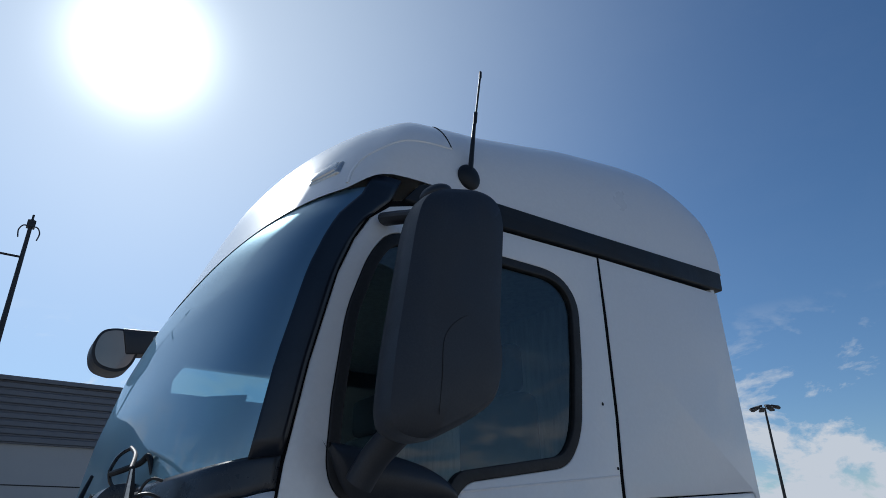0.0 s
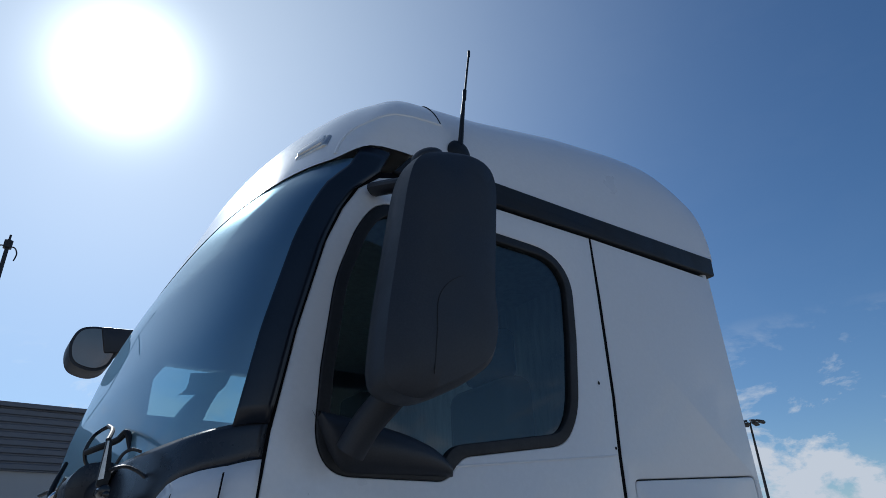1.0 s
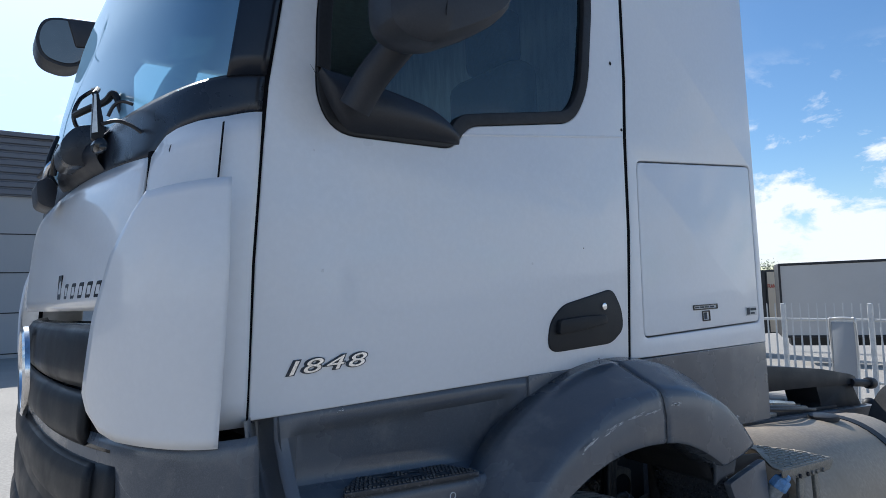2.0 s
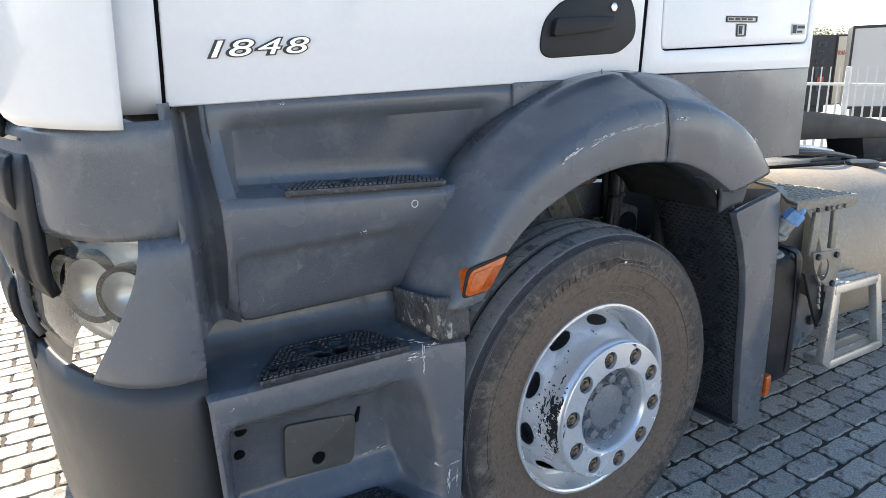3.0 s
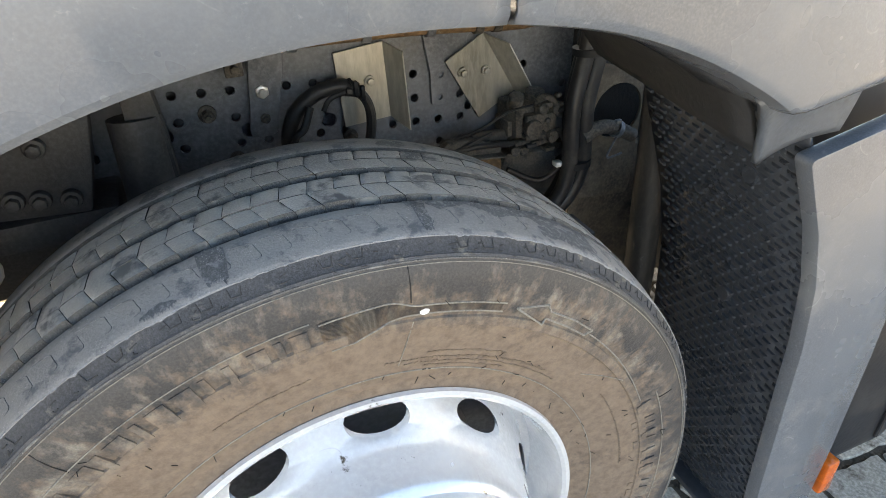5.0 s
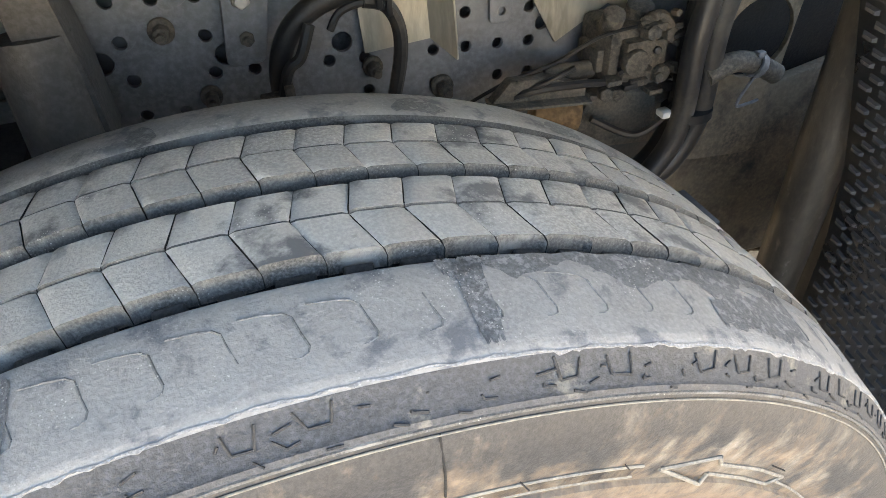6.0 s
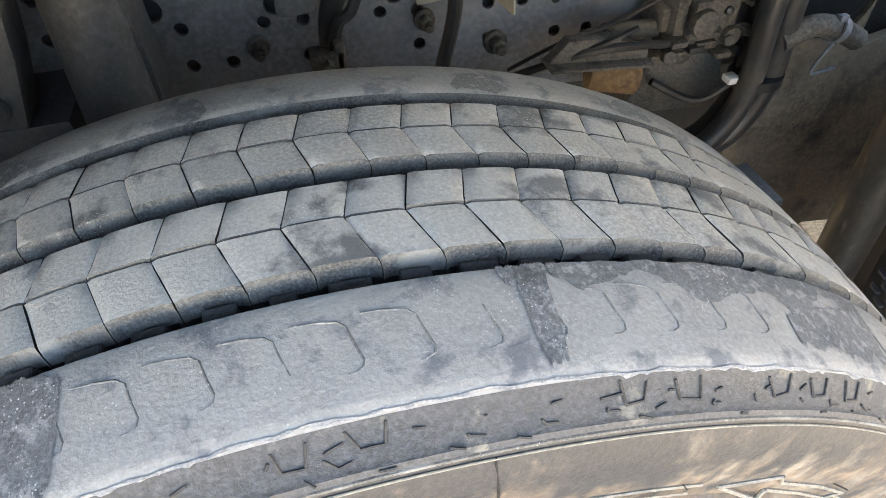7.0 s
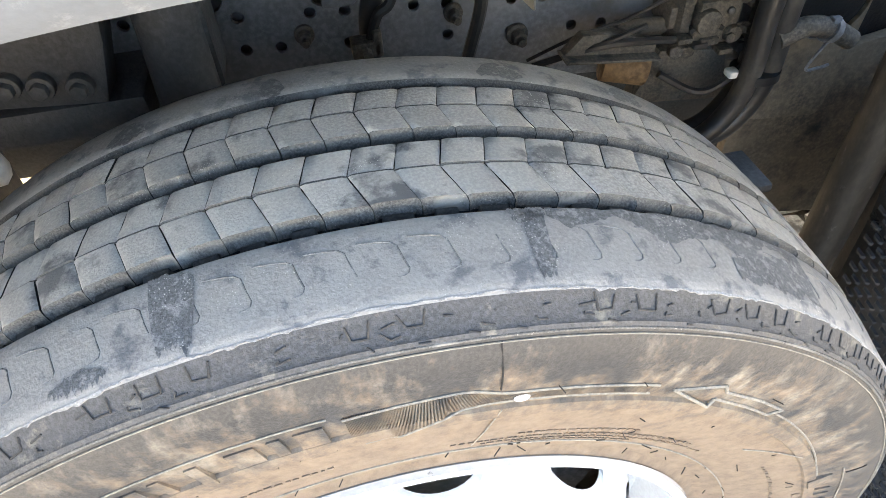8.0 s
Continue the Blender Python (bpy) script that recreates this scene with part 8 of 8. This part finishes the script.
# thick black hoses down to the axle
for dx, dy, r in ((0.0, 0.0, 0.0165), (0.036, 0.008, 0.0175), (0.018, 0.035, 0.015)):
    bm = bmesh.new()
    tube(bm, [(0.655 + dx, 0.62 + dy, 1.04), (0.643 + dx, 0.61 + dy, 0.95), (0.612 + dx, 0.60 + dy, 0.83), (0.613 + dx, 0.60 + dy, 0.71), (0.592 + dx, 0.60 + dy, 0.645), (0.545 + dx, 0.60 + dy, 0.605), (0.47 + dx, 0.62 + dy, 0.59)], r, 14)
    hb = part("thick_hose", bm, HOSE, truck, "thick black rubber hose")
for x, z in ((0.655, 0.93), (0.632, 0.70)):
    bm = bmesh.new()
    cyl(bm, (x, 0.615, z), (x, 0.616, z + 0.013), 0.037, seg=18)
    part("hose_tie", bm, BLACK, truck, "black tie round the thick hoses")
# dusty plates behind the hoses
bm = plate([smooth_outline([(0.66, 0.60), (0.80, 0.585), (0.815, 0.86), (0.70, 0.90), (0.66, 0.89)], 0.02), round_hole(0.748, 0.79, 0.060, 24)], 0.008, 0.001, lambda u, v, w: (u, 0.635 + w, v))
gus = part("gusset", bm, BROWNSTEEL, truck, "brown dusty gusset plate with a round opening", smooth=False)
bm = bmesh.new()
tube(bm, [(0.64, 0.60, 0.765), (0.684, 0.60, 0.779), (0.728, 0.60, 0.766), (0.765, 0.60, 0.745)], 0.015, 12)
part("pipe_elbow", bm, DIRTY, gus, "dusty pipe elbow")
bm = bmesh.new()
cyl(bm, (0.718, 0.60, 0.77), (0.728, 0.60, 0.765), 0.019, seg=14)
box(bm, 0.715, 0.728, 0.59, 0.60, 0.775, 0.79, 0.002)
tube(bm, [(0.72, 0.59, 0.76), (0.698, 0.59, 0.715), (0.72, 0.59, 0.712), (0.735, 0.59, 0.715)], 0.0025, 6)
part("clamp", bm, CHASSIS, gus)
# plate added below the gusset to cover bright ground in the camera's view
bm = bmesh.new()
prism(bm, smooth_outline([(0.655, 0.36), (1.0, 0.30), (1.0, 0.72), (0.66, 0.66)], 0.02), "y", 0.66, 0.68, 0.004)
part("cross_plate", bm, BROWNSTEEL, truck, "dusty steel plate added to hide the bright ground")
bm = bmesh.new()
prism(bm, [(0.48, 0.62), (0.66, 0.60), (0.64, 0.70), (0.52, 0.715)], "y", 0.70, 0.74, 0.01)
part("spring_hanger", bm, DIRTY, truck, "dusty spring hanger")
bm = bmesh.new()
cyl(bm, (0.43, 0.72, 0.70), (0.50, 0.70, 0.69), 0.03, seg=18, bevel=0.004)
part("bush", bm, RUST, truck, "rusty spring bush")
for k in range(3):
    bm = bmesh.new()
    prism(bm, [(-0.55, 0.60 - k * 0.018), (0, 0.555 - k * 0.018), (0.46 - k * 0.06, 0.66 - k * 0.018), (0.56 - k * 0.06, 0.66 - k * 0.018), (0.56 - k * 0.06, 0.646 - k * 0.018), (0.46 - k * 0.06, 0.646 - k * 0.018), (0, 0.541 - k * 0.018), (-0.55, 0.586 - k * 0.018)], "y", 0.42, 0.50, 0.003)
    part("spring_leaf", bm, CASTIRON, truck, "dark leaf of the front spring")
bm = bmesh.new()
cyl(bm, (0, 0.25, 0.5), (0, 2.45, 0.5), 0.07, seg=16)
part("axle", bm, CASTIRON, truck, "dark front axle")
bm = bmesh.new()
box(bm, -0.9, 0.42, 0.90, 1.85, 0.50, 1.25, 0.08)
part("engine", bm, CASTIRON, truck, "dark engine block under the cab")
# gearbox drawn deep to hide the bright ground beyond from the camera
bm = bmesh.new()
box(bm, 0.42, 1.25, 1.0, 1.65, 0.17, 1.0, 0.08)
part("gearbox", bm, CASTIRON, truck, "dark gearbox between the rails")
bm = bmesh.new()
box(bm, -0.95, 0.95, 0.30, 2.4, 1.30, 1.36, 0.01)
part("cab_underside", bm, CASTIRON, truck, "dark cab underside")
# inner wall ahead of the wheel
bm = bmesh.new()
sheet(bm, 16, 2, lambda u, v: (-0.46 - 0.02 * math.sin(u * 3), 0.27 + 0.4 * v, 0.93 + 0.30 * u))
part("inner_arch", bm, FLAPMESH, truck, "dark inner wheel arch")
bm = bmesh.new()
box(bm, -0.75, -0.5, 0.30, 0.8, 0.35, 1.2, 0.03)
part("step_back", bm, CASTIRON, truck, "dark structure behind the steps")

# far front wheel
bm = bmesh.new()
lathe(bm, [(0.29, 0.0), (0.36, -0.03), (0.50, -0.03), (0.545, 0.0), (0.555, 0.1), (0.545, 0.25), (0.50, 0.29), (0.3, 0.27)], 64)
bmesh.ops.translate(bm, vec=(0, 2.42, HUBZ), verts=bm.verts)
for v in bm.verts:
    v.co.z = max(v.co.z, 0.004)
part("far_wheel", bm, GROOVE, truck, "dark far front tyre")

# -- behind the cab --
VIEW_FIT.clear()
bm = box(bmesh.new(), 0.80, 1.045, 0.04, 0.5, 0.25, 0.775, 0.05, 4)
tank = part("fluid_tank", bm, TANK, truck, "black plastic fluid tank with a blue cap")
bm = bmesh.new()
tube(bm, [(0.955, 0.12, 0.777), (0.957, 0.062, 0.770), (0.962, 0.040, 0.735), (0.975, 0.038, 0.52), (0.965, 0.038, 0.30)], 0.004, 6)
part("seam", bm, TANK, tank)
bm = bmesh.new()
lathe(bm, [(0.0, 0.0), (0.062, 0.0), (0.066, 0.006), (0.060, 0.014), (0.046, 0.018), (0.043, 0.03)], 28)
bmesh.ops.transform(bm, matrix=Matrix.Translation((0.835, 0.09, 0.772)) @ Matrix.Rotation(radians(90), 4, "X"), verts=bm.verts)
part("neck_collar", bm, NECK, tank, "pale plastic collar")
bm = bmesh.new()
cyl(bm, (0.83, 0.085, 0.775), (0.80, 0.03, 0.865), 0.028, 0.026, seg=16)
part("filler_pipe", bm, TANK, tank)
bm = bmesh.new()
cyl(bm, (0.803, 0.03, 0.862), (0.797, 0.020, 0.878), 0.032, seg=24, bevel=0.004)
cyl(bm, (0.797, 0.020, 0.876), (0.812, 0.002, 0.915), 0.027, 0.029, seg=24)
part("filler_neck", bm, NECK, tank, "cloudy plastic filler neck")
bm = bmesh.new()
cyl(bm, (0.812, 0.003, 0.912), (0.830, -0.018, 0.948), 0.034, 0.030, seg=7, bevel=0.008)
cyl(bm, (0.829, -0.017, 0.945), (0.838, -0.028, 0.962), 0.021, 0.016, seg=7, bevel=0.006)
part("cap", bm, BLUE, tank, "blue lobed filler cap")
bm = bmesh.new()
box(bm, 0.785, 0.815, 0.0, 0.045, 0.27, 0.35, 0.006)
part("marker_lamp", bm, ORANGE, tank, "small orange side marker lamp")
bm = bmesh.new()
tube(bm, [(0.80, 0.06, 0.70), (0.795, 0.05, 0.5), (0.80, 0.04, 0.34)], 0.004, 6)
part("cable", bm, BLACK, tank)
# grey lobe low beside the tank, with its bolt
bm = bmesh.new()
prism(bm, smooth_outline([(1.03, 0.60), (1.087, 0.573), (1.178, 0.504), (1.205, 0.454), (1.17, 0.405), (1.07, 0.365), (1.0, 0.36)], 0.03), "y", 0.055, 0.12, 0.012)
ear = part("tank_mount", bm, PLASTIC, truck, "grey moulded mount beside the tank")
bm = bmesh.new()
box(bm, 1.120, 1.150, 0.042, 0.056, 0.447, 0.482, 0.004)
part("bolt", bm, DARKSTEEL, ear)
# chequered step plate over the tank, its front folded down


def deck_z(x):
    return 0.990 - 0.068 * (x - 0.745)


bm = plate([[(0.79, -0.028), (1.195, -0.028), (1.228, 0.10), (1.17, 0.36), (1.09, 0.22), (0.815, 0.015)]], 0.008, 0.002, lambda u, v, w: (u, v, deck_z(u) - w))
deck = part("step_deck", bm, TANKMETAL, truck, "dusty aluminium chequered step plate")
bm = bmesh.new()
for i in range(20):
    for j in range(17):
        px, py = 0.78 + i * 0.026 + (j % 2) * 0.013, -0.012 + j * 0.026
        if px > 0.83 + 1.34 * py and (px < 1.19 + 0.25 * py if py < 0.1 else px < 1.215 - 0.25 * (py - 0.1)):
            bmesh.ops.create_uvsphere(bm, u_segments=8, v_segments=4, radius=1, matrix=Matrix.Translation((px, py, deck_z(px))) @ Matrix.Rotation(0.8 if (i + j) % 2 else -0.8, 4, "Z") @ Matrix.Diagonal((0.013, 0.0045, 0.0045, 1)))
part("chequer", bm, TANKMETAL, deck)
bm = bmesh.new()
prism(bm, smooth_outline([(0.79, 0.984), (1.201, 0.956), (1.195, 0.940), (1.162, 0.919), (0.95, 0.928), (0.915, 0.932), (0.885, 0.950), (0.79, 0.958)], 0.006), "y", -0.034, -0.029, 0.0015)
part("front_fold", bm, STAYMETAL, deck, "grey folded front edge")
for px in (0.915, 0.975, 1.012, 1.05, 1.10):
    bm = bmesh.new()
    cyl(bm, (px, -0.033, deck_z(px) - 0.036), (px, -0.041, deck_z(px) - 0.036), 0.0085, seg=6, bevel=0.0015)
    part("bolt", bm, DARKSTEEL if px < 1.0 else STAYMETAL, deck)
for x0, x1, x2, x3 in ((0.924, 0.966, 0.913, 0.955), (1.045, 1.081, 1.054, 1.086)):
    bm = bmesh.new()
    prism(bm, [(x0, 0.930), (x1, 0.928), (x3, 0.775), (x2, 0.780)], "y", -0.028, -0.014, 0.002)
    part("upright", bm, STAYMETAL, deck, "aluminium upright")
bm = plate([smooth_outline([(0.918, 0.790), (1.100, 0.774), (1.124, 0.724), (1.090, 0.631), (1.028, 0.648), (0.945, 0.714)], [0.008, 0.008, 0.03, 0.008, 0.02, 0.03]), [(1.0 + 0.038 * math.cos(-a), 0.714 + 0.042 * math.sin(-a)) for a in (2 * math.pi * i / 20 for i in range(20))]], 0.006, 0.0015, lambda u, v, w: (u, -0.038 + w, v))
brk = part("deck_bracket", bm, STAYMETAL, truck, "aluminium bracket with a round opening")
for px, pz in ((0.948, 0.772), (1.072, 0.758), (1.066, 0.652)):
    bm = bmesh.new()
    cyl(bm, (px, -0.036, pz), (px, -0.048, pz), 0.012, seg=6, bevel=0.002)
    part("bolt", bm, DARKSTEEL, brk)
bm = bmesh.new()
prism(bm, [(0.955, 0.70), (1.10, 0.66), (1.13, 0.53), (1.09, 0.46), (1.03, 0.56)], "y", 0.0, 0.012, 0.002)
slot = part("slotted_plate", bm, DARKSTEEL, truck, "dark plate with bright blocks in place of sunlit slots")
# bright blocks stand in for slots with the sunlit tank behind
for k in range(9):
    left = k < 5
    px, pz = (1.058 + 0.0035 * k, 0.645 - 0.024 * k) if left else (1.150 - 0.006 * (k - 5), 0.600 - 0.027 * (k - 5))
    bm = bmesh.new()
    prism(bm, smooth_outline([(px - 0.010, pz + 0.010), (px - 0.002, pz + 0.012), (px + 0.010, pz - 0.008), (px + 0.002, pz - 0.012)], 0.003), "y", -0.006, 0.002)
    part("tooth", bm, ALU, slot)
# black sheet added to cover the tan tank, outlined from the camera's view
bm = bmesh.new()
prism(bm, smooth_outline([(0.62, 1.030), (0.963, 0.985), (1.037, 0.922), (1.136, 0.89), (1.18, 0.86), (1.19, 0.40), (1.12, 0.36), (0.83, 0.40), (0.80, 0.90), (0.62, 0.92)], 0.01), "y", 0.14, 0.148, 0.002)
part("backing_plate", bm, BLACK, truck, "black sheet filling the dark place behind the tank")
# the boarding step: flat bars with serrated treads
bm = bmesh.new()
prism(bm, smooth_outline([(1.092, 0.635), (1.140, 0.628), (1.158, 0.302), (1.120, 0.300), (1.080, 0.330)], 0.008), "y", -0.042, -0.012, 0.004)
step = part("boarding_step", bm, ALU, truck, "pale aluminium boarding step with serrated treads")
bm = bmesh.new()
prism(bm, smooth_outline([(1.405, 0.612), (1.445, 0.608), (1.560, 0.272), (1.515, 0.268)], 0.008), "y", -0.042, -0.012, 0.004)
part("side_bar", bm, ALU, step, "pale aluminium side bar")
for (xa, za), (xb, zb), hh in (((1.10, 0.632), (1.42, 0.608), 0.032), ((1.13, 0.328), (1.53, 0.302), 0.034)):
    bm = bmesh.new()
    prism(bm, [(xa, za), (xb, zb), (xb, zb - hh), (xa, za - hh)], "y", -0.045, 0.06, 0.003)
    part("rung", bm, ALU, step, "pale aluminium step tread")
    for yy in (-0.044, -0.005, 0.045):
        bm = bmesh.new()
        n = 24
        top = [(xa + (xb - xa) * i / (2 * n), za + (zb - za) * i / (2 * n) + (0.009 if i % 2 else 0.001)) for i in range(2 * n + 1)]
        prism(bm, top + [(xb, zb - 0.004), (xa, za - 0.004)], "y", yy, yy + 0.005)
        part("serrated_edge", bm, GALV, step)
bm = bmesh.new()
cyl(bm, (1.20, 0.42, 0.625), (2.6, 0.42, 0.518), 0.36, seg=48, bevel=0.03)
ft = part("fuel_tank", bm, TANKMETAL, truck, "large round aluminium fuel tank")
for x in (2.3,):
    bm = bmesh.new()
    lathe(bm, [(0.362, -0.03), (0.368, -0.03), (0.368, 0.03), (0.362, 0.03)], 48)
    for v in bm.verts:
        if abs(v.co.y) <= 0.031 and abs(v.co.x) < 0.5 and v.co.length < 0.5:
            v.co = Vector((x + v.co.y, 0.42 + v.co.x, 0.625 - 0.0765 * (x - 1.2) + v.co.z))
    part("strap", bm, DARKSTEEL, ft, "dark tank strap")
# dark deck, fifth wheel, cables and rear mudguards
# the deck runs on unseen under the cab to block a strip of sun
bm = bmesh.new()
prism(bm, [(0.96, 0.945), (3.8, 0.73), (3.8, 0.71), (0.96, 0.925)], "y", 0.8, 1.95, 0.004)
part("deck_plate", bm, DARKSTEEL, truck, "dark chassis deck")
for yy in (0.80, 0.95, 1.15):
    bm = bmesh.new()
    prism(bm, [(1.2, 0.955), (3.3, 0.79), (3.3, 0.77), (1.2, 0.935)], "y", yy, yy + 0.02, 0.002)
    part("deck_rib", bm, ALU if yy == 0.95 else DARKSTEEL, truck, "edge rib on the chassis deck")
bm = bmesh.new()
prism(bm, smooth_outline([(2.05, 1.165), (2.4, 1.14), (3.1, 1.055), (3.55, 0.975), (3.66, 0.94), (3.60, 0.90), (3.2, 0.93), (2.8, 0.96), (2.05, 1.01)], 0.05), "y", 0.80, 1.85, 0.02)
fw = part("fifth_wheel", bm, DARKSTEEL, truck, "black greasy coupling plate")
for yy in (0.82, 1.6):
    bm = bmesh.new()
    prism(bm, smooth_outline([(3.05, 0.95), (3.60, 0.92), (3.78, 0.70), (3.80, 0.62), (2.95, 0.68), (3.12, 0.80)], 0.04), "y", yy, yy + 0.22, 0.015)
    part("pedestal", bm, DARKSTEEL, fw)
bm = bmesh.new()
cyl(bm, (3.55, 0.80, 0.915), (3.80, 0.78, 0.885), 0.028, seg=10)
cyl(bm, (3.78, 0.78, 0.888), (3.86, 0.775, 0.878), 0.042, seg=10, bevel=0.008)
part("release_handle", bm, DARKSTEEL, fw)
bm = bmesh.new()
bmesh.ops.create_uvsphere(bm, u_segments=14, v_segments=8, radius=1, matrix=Matrix.Translation((3.98, 0.85, 0.70)) @ Matrix.Diagonal((0.05, 0.05, 0.05, 1)))
cyl(bm, (3.98, 0.85, 0.55), (3.98, 0.85, 0.70), 0.03, seg=8)
part("buffer", bm, DARKSTEEL, fw)
# bright catwalk strip and valve between tank and deck
bm = bmesh.new()
prism(bm, [(1.25, 0.985), (2.1, 0.925), (2.1, 0.905), (1.25, 0.965)], "y", 0.62, 0.78, 0.004)
part("catwalk", bm, ALU, truck, "bright aluminium catwalk strip")
bm = bmesh.new()
cyl(bm, (2.15, 0.40, 0.905), (2.15, 0.40, 0.935), 0.075, seg=20, bevel=0.008)
part("filler_cap", bm, DARKSTEEL, ft, "black round filler cap")
for yy, zz, r in ((0.55, 1.035, 0.012), (0.62, 1.05, 0.014), (0.5, 1.03, 0.01)):
    bm = bmesh.new()
    tube(bm, [(1.15, yy + 0.3, 1.0), (1.5, yy + 0.05, zz - 0.01), (1.9, yy - 0.05, zz - 0.04), (2.4, yy + 0.05, zz - 0.12)], r, 8)
    part("air_line", bm, ALU if r == 0.014 else HOSE, truck, "air line lying on the chassis")
bm = bmesh.new()
cyl(bm, (0.98, 0.30, 1.05), (0.99, 0.28, 1.09), 0.025, seg=10, bevel=0.004)
part("red_coupling", bm, RED, truck, "red air coupling")
for x0 in (3.2,):
    for yy in (0.25, 2.1):
        bm = bmesh.new()
        lathe(bm, [(0.29, 0.05), (0.36, 0.0), (0.50, 0.0), (0.53, 0.03), (0.54, 0.15), (0.53, 0.5), (0.3, 0.5)], 64)
        bmesh.ops.translate(bm, vec=(x0 + 0.45, yy - 0.15, 0.38), verts=bm.verts)
        for v in bm.verts:
            v.co.z = max(v.co.z, -0.146)
        part("rear_wheel", bm, GROOVE, truck, "dark rear tyres")

# tube-framed panel standing by the fence
board = empty("panel_board", (6.4, 1.95, drop(6.4, 0)), "grey panel board in a bright tube frame", "board")
bm = bmesh.new()
tube(bm, [(-0.2, -0.15, 0.0), (0, -0.13, 0.9), (0, -0.13, 1.48), (0, -0.09, 1.54), (0, 0.09, 1.54), (0, 0.13, 1.48), (0, 0.13, 0.9), (-0.2, 0.15, 0.0)], 0.016, 8)
cyl(bm, (0, -0.13, 0.85), (0, 0.13, 0.85), 0.018, seg=8)
part("frame", bm, ALU, board, "bright tube frame")
bm = bmesh.new()
box(bm, 0.0, 0.02, -0.12, 0.12, 0.6, 1.50, 0.008)
part("panel", bm, PANEL, board, "grey panel")

VIEW_FIT.clear()

# ---- paving stones by the lorry ----
def paver_mesh(seed):
    rnd = random.Random(seed)
    bm = bmesh.new()
    L_, W_ = 0.186, 0.0985
    ring = []
    for k in range(28):
        a = k / 28
        per = a * 2 * (L_ + W_)
        if per < L_:
            p = (-L_ / 2 + per, -W_ / 2)
        elif per < L_ + W_:
            p = (L_ / 2, -W_ / 2 + per - L_)
        elif per < 2 * L_ + W_:
            p = (L_ / 2 - (per - L_ - W_), W_ / 2)
        else:
            p = (-L_ / 2, W_ / 2 - (per - 2 * L_ - W_))
        wob = 0.0016 * math.sin(per * 110 + seed) + rnd.uniform(-0.0046, 0.0030)
        d = Vector((p[0] / L_, p[1] / W_)).normalized()
        corner = 0.004 if abs(abs(p[0]) - L_ / 2) < 0.012 and abs(abs(p[1]) - W_ / 2) < 0.012 else 0.0
        ring.append((p[0] + d.x * (wob - corner), p[1] + d.y * (wob - corner)))
    low = [bm.verts.new((x, y, -0.03)) for x, y in ring]
    mid = [bm.verts.new((x, y, -0.004)) for x, y in ring]
    top = [bm.verts.new((x * rnd.uniform(0.962, 0.990), y * rnd.uniform(0.935, 0.982), rnd.uniform(-0.0012, 0.0004))) for x, y in ring]
    n = len(ring)
    for a, b in ((low, mid), (mid, top)):
        for k in range(n):
            bm.faces.new((a[k], a[(k + 1) % n], b[(k + 1) % n], b[k]))
    bm.faces.new(top)
    me = mesh_of(bm, PAVER)
    return me


pavement = empty("pavement", (0, 0, 0), "grey interlocking concrete pavers with dark dirty joints", "pavement", kind="structure")
bm = bmesh.new()
box(bm, -7.06, 5.06, -5.02, 4.04, -0.028, -0.010)
part("joint_bed", bm, JOINT, pavement, "dark earth joints", smooth=False)
stones = [paver_mesh(s) for s in range(6)]
LEAN = radians(-2.9)
rnd = random.Random(21)
vs_all, fs_all = [], []
count = 0
coords = []
for me in stones:
    coords.append(([v.co.copy() for v in me.vertices], [tuple(p.vertices) for p in me.polygons]))
for j in range(-42, 38):
    for i in range(-34, 26):
        u, v = (i + 0.5 * (j % 2)) * 0.2 + 0.035, j * 0.1125 + 0.038
        x, y = u * math.cos(LEAN) - v * math.sin(LEAN), u * math.sin(LEAN) + v * math.cos(LEAN)
        if not (-7.0 < x < 5.0 and -5.0 < y < 4.0):
            continue
        m = Matrix.Translation((x + rnd.uniform(-0.002, 0.002), y + rnd.uniform(-0.002, 0.002), rnd.uniform(-0.003, 0.0015))) @ Matrix.Rotation(LEAN + rnd.uniform(-0.012, 0.012) + math.pi * rnd.randint(0, 1), 4, "Z") @ Matrix.Rotation(rnd.uniform(-0.008, 0.008), 4, "X")
        k = rnd.randrange(6)
        if -0.75 < x < 2.05 and -0.62 < y < 0.62 and count < 300:
            o = part("paver", None, None, pavement, mesh=stones[k])
            o.matrix_local = m
            count += 1
        else:
            base = len(vs_all)
            vs_all += [tuple(m @ c) for c in coords[k][0]]
            fs_all += [tuple(base + q for q in f) for f in coords[k][1]]
me = bpy.data.meshes.new("pavers")
me.from_pydata(vs_all, [], fs_all)
me.materials.append(PAVER)
for f in me.polygons:
    f.use_smooth = True
me.set_sharp_from_angle(angle=radians(35))
tagged(part("pavers", None, None, pavement, "grey concrete pavers", mesh=me), kind="stuff")
